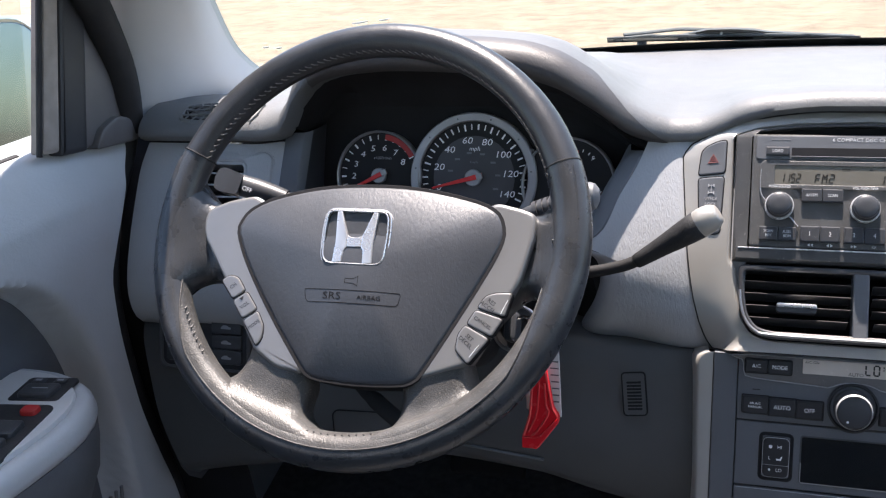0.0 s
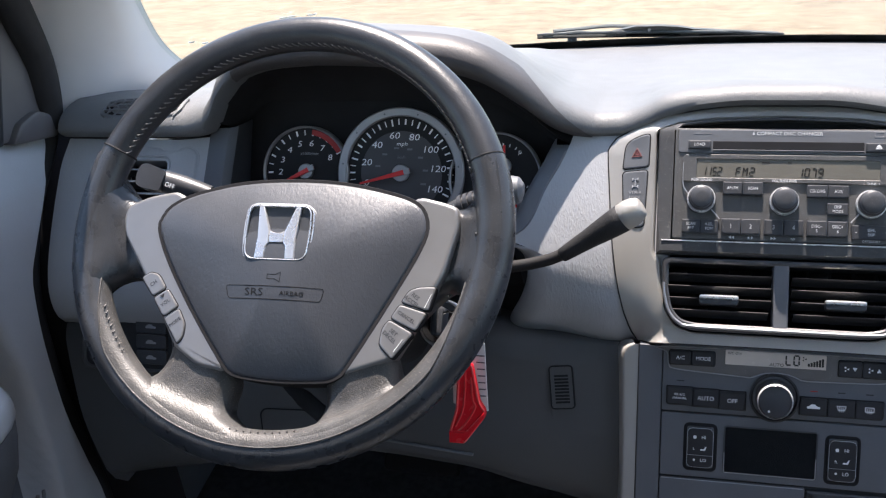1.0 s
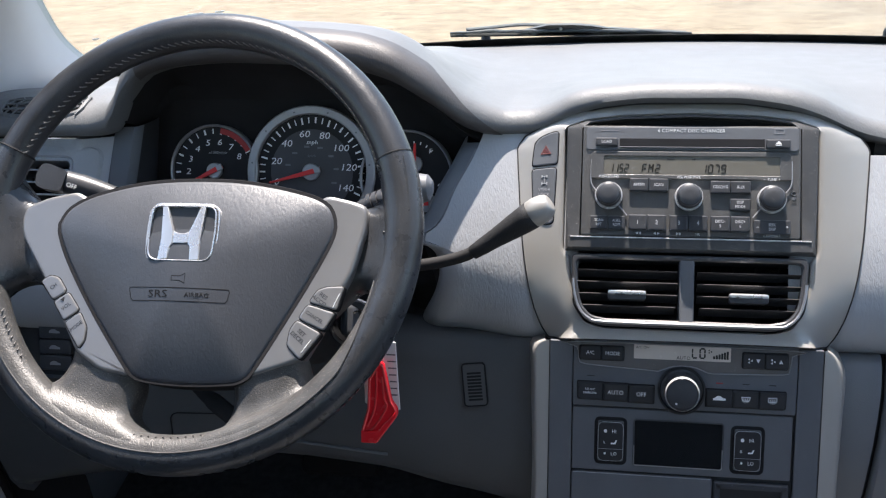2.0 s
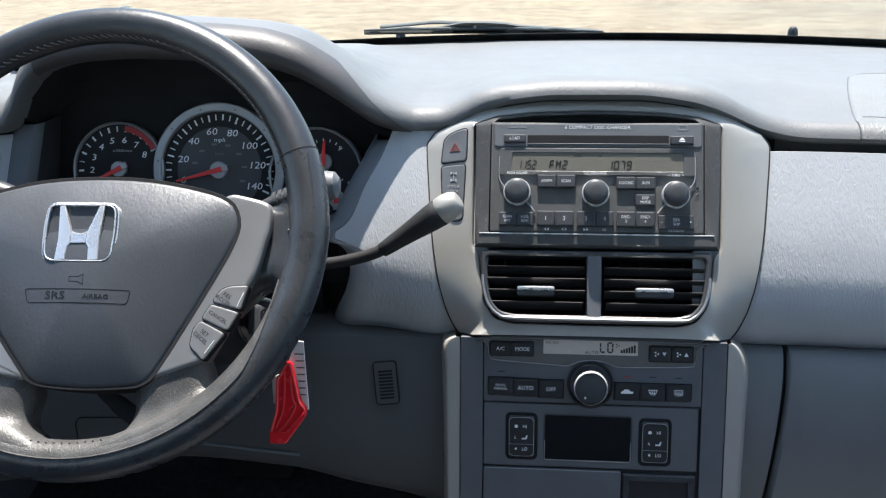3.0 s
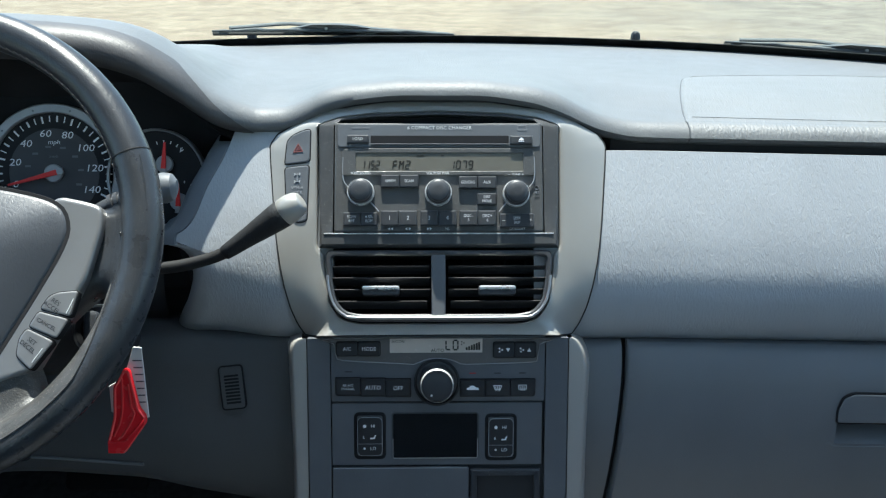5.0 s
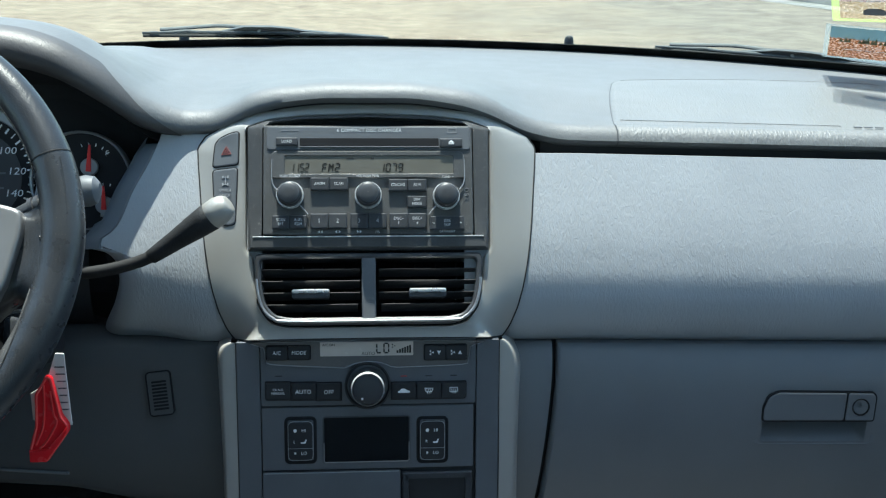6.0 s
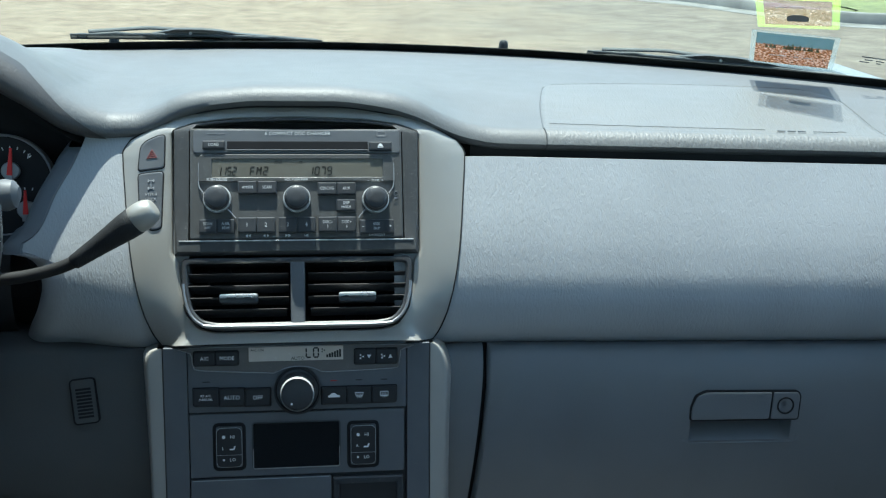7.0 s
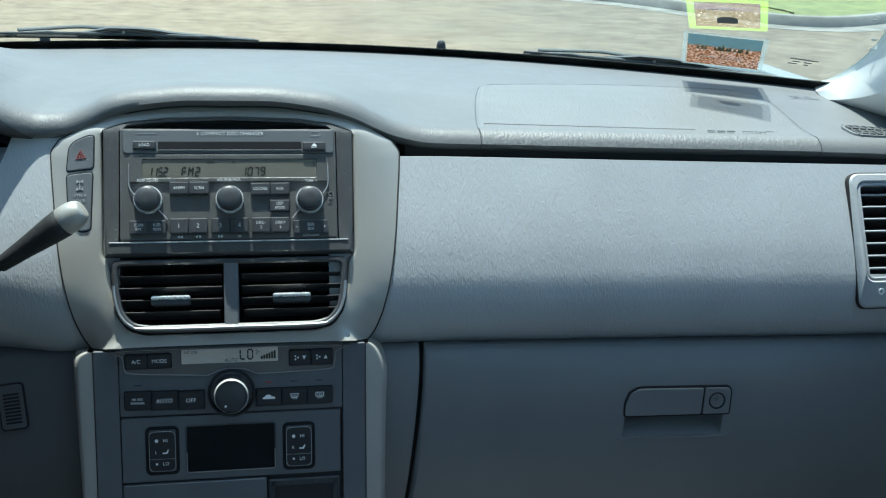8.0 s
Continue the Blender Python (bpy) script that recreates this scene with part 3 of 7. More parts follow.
def face_panel(name, left, right, mat, label="", zs=None, shift=None, n=12, hole=None):
    """A piece of the dashboard's face between two edge curves x(z); hole: x0, x1, z0, z1 left open."""
    zs = list(zs if zs is not None else np.linspace(0.986, 1.1645, 33))
    ks = list(np.linspace(0, 1, n))
    if hole:
        zs = sorted([z for z in zs if min(abs(z - hole[2]), abs(z - hole[3])) > 0.002] + list(hole[2:]))
        mid = (hole[2] + hole[3]) / 2
        cuts = [(x - left(mid)) / (right(mid) - left(mid)) for x in hole[:2]]
        ks = sorted([k for k in ks if min(abs(k - c) for c in cuts) > 0.004] + cuts)
    rows = []
    for z in zs:
        a, c = left(z), right(z)
        rows.append([(a + (c - a) * k, FACE_Y(z) + (shift(a + (c - a) * k, z) if shift else 0), z - 0.022 * max(0, a + (c - a) * k - 0.2)) for k in ks])
    first = [(x, y + 0.03, z) for x, y, z in rows[0]]
    last = [(x, y + 0.003, z - 0.0005) for x, y, z in rows[-1]]
    deep = [(x, y + 0.006, z - 0.012) for x, y, z in rows[-1]]
    bm = bmesh.new()
    grid = [[bm.verts.new(p) for p in r] for r in [first] + rows + [last, deep]]
    for b, (r0, r1) in enumerate(zip(grid, grid[1:])):
        for q in range(len(ks) - 1):
            inside = hole and 1 <= b <= len(zs) - 1 and hole[2] - 1e-6 <= zs[b - 1] and zs[b] <= hole[3] + 1e-6 and cuts[0] - 1e-6 <= ks[q] and ks[q + 1] <= cuts[1] + 1e-6
            if not inside:
                bm.faces.new((r0[q], r0[q + 1], r1[q + 1], r1[q]))
    return part(name, bm, mat, dashboard, label, 50)


face_panel("passenger_panel", lambda z: 0.09, lambda z: 0.755, FACE, "broad grained panel above the glove box", n=40, hole=(0.6505, 0.743, 1.0615, 1.1525))
face_panel("driver_end_panel", DASH_L, lambda z: -0.580, FACE, zs=list(np.linspace(0.988, 1.179, 20)), shift=lambda x, z: -0.028 * max(0, min(1, (-0.55 - x) / 0.06)), hole=(-0.683, -0.616, 1.074, 1.1645))
SIDE_L = spline([0.985, 1.0, 1.033, 1.054, 1.070, 1.081, 1.088, 1.094, 1.101, 1.135, 1.16, 1.188], [-0.236, -0.230, -0.214, -0.209, -0.212, -0.224, -0.250, -0.248, -0.237, -0.220, -0.2055, -0.194])


def tuck(x, z):
    """Beside the column the face turns under below the gear lever."""
    w = min(1.0, max(0.0, (-0.150 - x) / 0.07))
    return 0.45 * max(0.0, 1.072 - z) ** 1.3 * w * w * (3 - 2 * w)


face_panel("console_side_panel", SIDE_L, lambda z: -0.10, FACE, zs=list(np.linspace(0.986, 1.186, 40)), n=20, shift=tuck)
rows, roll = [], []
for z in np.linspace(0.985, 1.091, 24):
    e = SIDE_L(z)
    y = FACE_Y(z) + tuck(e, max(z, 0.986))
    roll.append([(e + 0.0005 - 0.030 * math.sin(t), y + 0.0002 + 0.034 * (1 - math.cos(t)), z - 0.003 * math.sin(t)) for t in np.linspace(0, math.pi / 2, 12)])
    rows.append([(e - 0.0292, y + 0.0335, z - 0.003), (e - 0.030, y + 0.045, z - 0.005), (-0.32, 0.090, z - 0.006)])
part("recess_roll", sheet(roll), FACE, dashboard, "rounded edge of the panel", 60)
# recess behind the lever; black stands in for the shade inside it
part("lever_recess_shade", sheet(rows), BLACK, dashboard, "recess round the gear lever, its shade coloured black", 50)
face_panel("column_panel", lambda z: -0.562, lambda z: -0.27, BLACK, zs=list(np.linspace(0.988, 1.09, 12)), shift=lambda x, z: 0.045)
# band over the gauge hood's front, with its shade put into the colour
rows = []
for x in np.linspace(-0.535, -0.178, 70):
    r = pad_row(x)
    cut = 2 + 7 * max(0.0, min(1.0, (-0.178 - x) / 0.07)) * max(0.25, min(1.0, (x + 0.60) / 0.06))
    row = []
    for j in np.linspace(1, cut, 8):
        a, c = Vector(r[int(j)]), Vector(r[int(j) + 1])
        p = a.lerp(c, j - int(j))
        t = (c - a).normalized()
        row.append(p + Vector((0, -t.z, t.y)) * 0.0012)
    rows.append(row)
part("hood_shade_band", sheet(rows), material("shaded_hood_vinyl", (0.055, 0.053, 0.054), 0.5, vary=0.08, bump=0.16, bump_size=1100, wrinkle=0.15, wrinkle_size=640), dashboard, "front band of the gauge hood, darkened for its shade", 60)
# dark joint under the pad
joint = [[(x, LIP_Y(x) + a + (0.030 if abs(x) < 0.165 else 0.006 if x < 0 and i else 0), LIP_Z(x) + (h if x > -0.3 else h * 0.42)) for x in np.linspace(-0.738, 0.755, 121) if x > -0.17 or x < -0.58] for i, (a, h) in enumerate(((0.010, -0.002), (0.011, -0.012), (0.012, -0.026)))]
for cut, nm in ((lambda x: x < -0.58, "pad_joint"), (lambda x: x > -0.17, "pad_joint")):
    part(nm, sheet([[p for p in r if cut(p[0])] for r in joint]), RUBBER, dashboard)
part("pad_joint", sheet([[(x, LIP_Y(x) + a, LIP_Z(x) + h) for x in np.linspace(-0.15, 0.15, 41)] for a, h in ((0.006, -0.001), (0.007, -0.0065), (0.020, -0.0065))]), RUBBER, dashboard)

# knee panel on the driver's side, with its curved lower edge
KNEE_BOTTOM = spline([-0.752, -0.63, -0.41, -0.30, -0.24, -0.14, -0.12], [0.785, 0.814, 0.842, 0.840, 0.827, 0.80, 0.78])
rows = []
for k in sorted(list(np.linspace(0, 1, 14)) + [0.02, 0.04, 0.06, 0.1, 0.12]):
    row = []
    for s in np.linspace(0, 1, 40):
        x = -0.75 + 0.632 * s
        z = 0.9935 + (KNEE_BOTTOM(x) - 0.9935) * k
        x = max(x, DASH_L(z) + 0.002 * s)
        y = -0.004 - 0.010 * math.sin(min(1, k * 7) * math.pi / 2) - 0.045 * k + 0.09 * max(0.0, k - 0.4) ** 2 + 0.012 * math.exp(-((x + 0.41) / 0.10) ** 2) - 0.010 * max(0, min(1, (-0.55 - x) / 0.06)) + 0.02 * max(0, (k - 0.85) / 0.15) ** 2
        row.append((x, y, z))
    rows.append(row)
rows.insert(0, [(x, 0.065, 0.9945) for x, y, z in rows[0]])
rows.append([(x, y + 0.05, z + 0.004) for x, y, z in rows[-1]])
part("knee_panel", sheet(rows), KNEE, dashboard, "smooth dark grey panel below the wheel", 50)
part("under_dash_cover", sheet([[(x, y, z) for x in (-0.82, -0.3, 0.13, 0.82)] for y, z in ((0.02, 0.86), (0.10, 0.90), (0.6, 0.95))]), BLACK, dashboard)



def knee_y(x, z):
    k = (0.9935 - z) / (0.9935 - KNEE_BOTTOM(x))
    return -0.0145 - 0.045 * k + 0.09 * max(0.0, k - 0.4) ** 2 + 0.012 * math.exp(-((x + 0.41) / 0.10) ** 2)


part("access_cover_joint", tube([(x, knee_y(x, z) - 0.0003, z) for x, z in rrect(-0.518, -0.400, 0.872, 0.906, 0.008)], 0.0007, 6, closed=True), VOID, dashboard, "joint of a small access cover")
part("lower_ledge", tube([(x, knee_y(x, 0.876) - 0.0002, 0.876 - 0.03 * (x + 0.39)) for x in np.linspace(-0.400, -0.288, 12)], 0.0016, 8), LOWER, dashboard, "raised ledge across the panel")
# speaker-like sensor grille beside the column
grille = thing("sensor_grille", leaning((-0.1995, -0.0275, 0.9510), 17) @ pose(0.0015, 0.0015, 0, 0, 0, 6) @ Matrix.Diagonal((0.92, 0.90, 1, 1)), "small dark slotted grille in the knee panel", "grille")
o = rrect(-0.0125, 0.0125, -0.0235, 0.0235, 0.004)
part("surround", ring_plate(inset(o, -0.0004), inset(o, 0.0010), -0.006, 0.0003, 0.0001), VOID, grille)
part("plate", plate(inset(o, 0.0010), -0.006, 0.0001, 0.0004), KNEE, grille)
for i in range(9):
    part("slot", box(-0.0075, 0.0075, 0.0125 - i * 0.0036 - 0.0011, 0.0125 - i * 0.0036 + 0.0011, -0.0005, 0.0003, 0.0001), VOID, grille)

# passenger airbag lid: a shallow raised skin with a joint round it
def on_pad(x, k, first=9):
    """A point of the pad at x, k of the way from its lip (its roll, with a lower first) to the glass."""
    row = pad_row(x)[first:-1]
    y = row[0][1] + (row[-1][1] - row[0][1]) * k
    for a, c in zip(row, row[1:]):
        if a[1] <= y <= c[1]:
            t = (y - a[1]) / (c[1] - a[1])
            return Vector((x, y, a[2] + (c[2] - a[2]) * t))
    return Vector(row[-1])


lid = thing("airbag_lid", None, "grained grey passenger airbag cover in the dashboard top", "airbag cover")
rows = []
for k in np.linspace(0, 1, 16):
    xl = 0.246 + 0.042 * k - 0.004 * math.sin(k * 3.1) + (0.012 * ((k - 0.88) / 0.12) if k > 0.88 else 0)
    xr = 0.616 + 0.018 * k - (0.032 * ((k - 0.7) / 0.3) ** 2 if k > 0.7 else 0)
    rows.append([on_pad(xl + (xr - xl) * s, k * (0.45 + 0.25 * s)) + Vector((0, 0, 0.0009 if 0 < s < 1 and 0 < k < 1 else -0.0008)) for s in [0, 0.004] + list(np.linspace(0.02, 0.98, 28)) + [0.996, 1]])
front = [[Vector(pad_row(p.x)[k]) + Vector((0, -0.0006, 0.0004)) for p in rows[0]] for k in (1, 2, 3, 4, 5, 6, 7, 8)]
LID = material("airbag_lid_vinyl", (0.130, 0.135, 0.137), 0.52, vary=0.05, vary_size=12, bump=0.08, bump_size=1300, wrinkle=0.42, wrinkle_size=330, stretch=(1.0, 0.42, 0.5))
part("cover_skin", sheet(front + [[v + Vector((0, 0, 0.0007)) for v in rows[0]]] + rows[1:]), LID, lid, "", 60)
outline = [r[0] + Vector((-0.0004, -0.0004, 0.0004)) for r in front] + [rows[k][0] + Vector((-0.0005, 0, 0.0006)) for k in range(16)] + [rows[-1][k] + Vector((0, 0, 0.0006)) for k in range(1, len(rows[-1]))] + [rows[k][-1] + Vector((0.0005, 0, 0.0006)) for k in range(14, -1, -1)] + [r[-1] + Vector((0.0004, -0.0004, 0.0004)) for r in front[::-1]]
part("joint_line", tube(outline, 0.0006, 6), KNEE, lid)
for x0, x1, kk in ((0.255, 0.485, 0.03), (0.566, 0.575, 0.03)):
    part("stitch_groove", tube([on_pad(x, kk) + Vector((0, 0, 0.0013)) for x in np.linspace(x0, x1, 20)], 0.0003, 6), LID, lid)
for x0, x1, kk, nb in ((0.496, 0.530, 0.012, 3), (0.536, 0.564, 0.012, 6)):
    for i in range(nb):
        a = x0 + (x1 - x0) * i / nb
        part("embossed_bar", tube([on_pad(x, kk) + Vector((0, 0, 0.0018)) for x in np.linspace(a, a + (x1 - x0) / nb * 0.75, 4)], 0.0008 if nb == 3 else 0.0006, 6), LOWER, lid)

# ---- centre stack, upper part: silver surround, radio, vents, switches ----
def resample(pts, n):
    """n points evenly spread along a closed outline, from its first point."""
    p = [Vector(q[:2]) for q in pts] + [Vector(pts[0][:2])]
    d = [0.0]
    for a, b in zip(p, p[1:]):
        d.append(d[-1] + (b - a).length)
    out = []
    for i in range(n):
        s = d[-1] * i / n
        k = max(j for j in range(len(d) - 1) if d[j] <= s)
        t = (s - d[k]) / max(d[k + 1] - d[k], 1e-9)
        out.append(tuple(p[k].lerp(p[k + 1], t)))
    return out


STACK = leaning((0, 0, 1.10), 26.4)
fascia = thing("centre_fascia", STACK, "champagne silver painted centre console surround", "console")
SEAM = spline([0.985, 0.998, 1.0101, 1.0234, 1.0604, 1.0916, 1.135, 1.17, 1.20], [0.121, 0.1275, 0.1335, 0.1385, 0.148, 0.1535, 0.1585, 0.162, 0.163])


def flush(v):
    """Depth below the console plane, and height, at which the dashboard's face lies at v up the console."""
    a, n = radians(26.4), -0.02
    for k in range(12):
        z = 1.10 + v * math.cos(a) + n * math.sin(a)
        n = (v * math.sin(a) - FACE_Y(z) + 0.0012) / math.cos(a)
    return n, z


half = [(0.0, -0.0955), (0.06, -0.0957), (0.112, -0.0962)] + [(SEAM(flush(v)[1]), v) for v in (-0.094, -0.085, -0.07, -0.05, -0.03, -0.01, 0.01, 0.03, 0.05, 0.07, 0.088)] + [(0.155, 0.098), (0.139, 0.1065), (0.1175, 0.1175), (0.10, 0.1230), (0.085, 0.127), (0.047, 0.131), (0.0, 0.1325)]
outer = half + [(-x, y) for x, y in half[-2:0:-1]]


def silver_depth(u, v, rim=False):
    """Height of the surround: level beside the radio, rolling back to the dashboard's face."""
    w = max(0.0, min(1.0, (abs(u) - 0.108) / 0.016)) * max(0.0, min(1.0, (0.122 - v) / 0.03))
    w *= 0.8 + 0.2 * max(0.0, min(1.0, (v + 0.0965) / 0.03))
    low = w * max(flush(min(v, 0.1))[0], -0.034) + (1 - w) * (-0.0125 + 0.0055 * max(0.0, min(1.0, -v / 0.08)))
    if rim:
        return low
    t = max(0.0, min(1.0, (abs(u) - 0.1155) / max(0.004, SEAM(flush(v)[1]) - 0.1155)))
    return -0.0085 + (low + 0.0085) * t ** 1.8


inner = [(0.0, -0.0845), (0.076, -0.0842), (0.092, -0.080), (0.102, -0.066), (0.106, -0.045), (0.1085, -0.019), (0.1145, -0.0135), (0.1152, 0.05), (0.1160, 0.104), (0.095, 0.1115), (0.062, 0.1158), (0.0, 0.118)]
inner = inner + [(-x, y) for x, y in inner[-2:0:-1]]
o, i_ = resample(outer, 200), resample(rounded(inner, 0.004, 4)[2:] + rounded(inner, 0.004, 4)[:2], 200)
rim = [silver_depth(x, y, True) for x, y in o]
lv = [[(x, y, n - 0.02) for (x, y), n in zip(o, rim)], [(x, y, n) for (x, y), n in zip(o, rim)]]
for t in (0.97, 0.88, 0.74, 0.58, 0.42, 0.26, 0.12):
    lv.append([(a[0] * t + b[0] * (1 - t), a[1] * t + b[1] * (1 - t), -0.0085 + (n + 0.0085) * t ** 1.8) for a, b, n in zip(o, i_, rim)])
lv += [[(x, y, -0.0083 + 0.002 * max(0, -y - 0.045) / 0.05) for x, y in inset(i_, -0.0012)], [(x, y, -0.0096) for x, y in i_], [(x, y, -0.03) for x, y in i_]]
part("surround", rings(bmesh.new(), lv), SILVER, fascia, "", 60)
part("outer_joint", tube([(x, y, n + 0.0001) for (x, y), n in zip(inset(o, -0.0004), rim)], 0.0006, 6, closed=True), RUBBER, fascia, "dark joint round the surround")

# radio in its dark bezel
radio = thing("car_radio", STACK, "dusty charcoal car radio with six disc changer and three knobs", "radio")
top = [(-0.1125, -0.0135), (0.1125, -0.0135), (0.1142, 0.05), (0.1150, 0.1035), (0.094, 0.1105), (0.062, 0.1148), (0.0, 0.117), (-0.062, 0.1148), (-0.096, 0.1105), (-0.1138, 0.1042), (-0.1132, 0.05)]
hole = [(-0.0992, 0.0002), (0.0992, 0.0002), (0.0990, 0.05), (0.0990, 0.1020), (0.090, 0.1085), (0.060, 0.1130), (0.0, 0.1152), (-0.060, 0.1130), (-0.092, 0.1085), (-0.0990, 0.1025), (-0.0990, 0.05)]
def matched(pts, k=6):
    return [tuple(Vector(pts[i - 1]).lerp(Vector(pts[i]), j / k)) for i in range(len(pts)) for j in range(k)]


a, c = matched(top), matched(hole)
part("bezel", rings(bmesh.new(), [[(x, y, -0.02) for x, y in a], [(x, y, -0.0062) for x, y in a], [(x, y, -0.0046) for x, y in inset(a, 0.0008)], [(x, y, -0.0040 + 0.0020 * max(0.0, 1 - max(0.0, y) / 0.012)) for x, y in inset(a, 0.003)],
      [(x, y, -0.0034 + 0.0018 * max(0.0, 1 - max(0.0, y) / 0.012)) for x, y in inset(c, -0.0006)], [(x, y, -0.02) for x, y in c]]), BEZEL, radio, "dusty dark bezel", 30)
part("face", plate(rrect(-0.0985, 0.0985, 0.0006, 0.1050, 0.002), -0.02, -0.0015, 0.0012), PANEL, radio)
part("top_gap", plate(rrect(-0.0985, 0.0985, 0.100, 0.1148, 0.004), -0.022, -0.0185, 0.0005), VOID, radio)
part("trim_line", box(-0.108, 0.108, -0.0016, -0.0004, -0.006, -0.0011, 0.0003), KNOBRING, radio, "thin bright trim line")
part("upper_band", plate(rrect(-0.0955, 0.0965, 0.0815, 0.1035, 0.003), -0.002, -0.0006, 0.0006), CHAR, radio)
part("disc_slot", box(-0.0645, 0.0665, 0.0850, 0.0926, -0.002, -0.0002, 0.0003), VOID, radio, "black disc slot")
part("slot_lip", box(-0.0645, 0.0665, 0.0836, 0.0846, -0.002, 0.0010, 0.0004), CHAR, radio)


def key_button(x0, x1, y0, y1, name, parent, text="", size=0.0034, h=0.0035, r=0.001, mat=None, ink=None, base=-0.0016, squeeze=0.85):
    if parent.name.startswith("climate"):
        part("button_gap", plate(rrect(x0 - 0.0007, x1 + 0.0007, y0 - 0.0007, y1 + 0.0007, r, 3), base, 0.0005, 0.0002), VOID, parent)
    b = part(name, plate(rrect(x0, x1, y0, y1, r, 3), base, h, min(0.0011, h * 0.5)), mat or BUTTON, parent)
    lines = text.split("|") if text else []
    for k, s in enumerate(lines):
        words(s, size, b, (x0 + x1) / 2, (y0 + y1) / 2 + ((len(lines) - 1) / 2 - k) * size * 1.05, h + 0.0001, ink or SOFT, squeeze)
    return b


key_button(-0.0868, -0.0662, 0.0848, 0.0928, "load_button", radio, "LOAD", 0.0042, 0.0022)
b = key_button(0.0675, 0.0890, 0.0834, 0.0918, "eject_button", radio, "", 0.003, 0.003)
part("eject_mark", rings(bmesh.new(), [[(0.0755, 0.0875, 0.0031), (0.081, 0.0875, 0.0031), (0.0783, 0.0903, 0.0031)]], cap1=True), WHITE, b)
part("eject_bar", box(0.0755, 0.081, 0.0860, 0.0868, 0.003, 0.0032, 0.0001), WHITE, b)
words("6 COMPACT DISC CHANGER", 0.0047, radio, 0.0008, 0.1000, -0.0004, SOFT, 1.0)
for x0, x1 in ((-0.0825, -0.0735), (-0.0725, -0.0655)):
    part("small_print_bar", box(x0, x1, 0.0992, 0.1003, -0.002, -0.0004, 0.0001), FAINT, radio)
part("disc_mark", ring_plate(rrect(0.0745, 0.0842, 0.0972, 0.1026, 0.001), rrect(0.0760, 0.0827, 0.0985, 0.1013, 0.0006), -0.002, -0.0004, 0.0001), FAINT, radio)
# display with its curved surround
o = rrect(-0.0915, 0.0905, 0.0545, 0.0800, (0.001, 0.001, 0.006, 0.006))
part("display_surround", ring_plate(o, rrect(-0.0785, 0.0800, 0.0582, 0.0757, 0.0012), -0.002, 0.0005, 0.0004, drop=-0.002), PANEL, radio)
disp = part("display", plate(rrect(-0.0785, 0.0800, 0.0582, 0.0757, 0.001), -0.003, -0.0003, 0.0002), LCD, radio, "grey-brown liquid crystal display")

SEG = {"0": "abcdef", "1": "bc", "2": "abged", "3": "abgcd", "4": "fgbc", "5": "afgcd", "6": "afgedc", "7": "abc", "8": "abcdefg", "9": "abcdfg", "F": "afge", "L": "fed", "O": "abcdef"}


def segments(text, x, y, w, h, step, parent, z, lean=0.12):
    """Seven-segment characters, a mesh each."""
    t = 0.16 * w
    for ch in text:
        if ch in SEG or ch == "M":
            b = bmesh.new()

            def bar(x0, y0, x1, y1):
                d = Vector((x1 - x0, y1 - y0)).normalized()
                s = Vector((-d.y, d.x)) * t
                q = [(x0 + s.x, y0 + s.y), (x0 - s.x, y0 - s.y), (x1 - s.x, y1 - s.y), (x1 + s.x, y1 + s.y)]
                rings(b, [[(px + py * lean + x, py + y, zz) for px, py in q] for zz in (z - 0.0002, z)], cap1=True)
            g = t * 0.55
            lines = {"a": (g, h, w - g, h), "b": (w, h - g, w, h / 2 + g), "c": (w, h / 2 - g, w, g), "d": (g, 0, w - g, 0), "e": (0, g, 0, h / 2 - g), "f": (0, h / 2 + g, 0, h - g), "g": (g, h / 2, w - g, h / 2)}
            if ch == "M":
                for q in ((0, 0, 0, h), (w, 0, w, h), (0, h, w / 2, h * 0.5), (w / 2, h * 0.5, w, h)):
                    bar(*q)
            else:
                for k in SEG[ch]:
                    bar(*lines[k])
            part("digit", b, INK, parent)
        x += step


segments("1152", -0.0735, 0.0605, 0.0030, 0.0075, 0.0046, disp, 0.0)
segments("FM2", -0.0435, 0.0605, 0.0036, 0.0075, 0.0060, disp, 0.0)
segments("1079", 0.0105, 0.0605, 0.0036, 0.0075, 0.0058, disp, 0.0)
for x0, x1 in ((-0.021, -0.014), (0.002, 0.005)):
    part("indicator_bar", box(x0, x1, 0.0725, 0.0736, -0.001, 0.0, 0.0001), INK, disp)


def knob(u, v, r, h, parent, ring=True, mat=None, base=-0.0015):
    k = part("knob", lathe([(r * 1.02, base), (r * 1.0, h * 0.25), (r * 0.93, h * 0.75), (r * 0.86, h * 0.93), (r * 0.72, h), (r * 0.3, h * 1.02), (r * 0.05, h * 1.02)], 40, at=(u, v)), mat or BUTTON, parent)
    if ring:
        part("knob_ring", lathe([(r * 1.14, base), (r * 1.14, base + 0.0042), (r * 1.11, base + 0.0056), (r * 1.04, base + 0.0058), (r * 0.98, base)], 40, at=(u, v)), KNOBRING, k, "bright base ring")
        part("grip_band", lathe([(r * 1.005, h * 0.40), (r * 1.03, h * 0.45), (r * 1.02, h * 0.62), (r * 0.96, h * 0.70), (r * 0.90, h * 0.72)], 40, at=(u, v)), BUTTON, k)
    return k


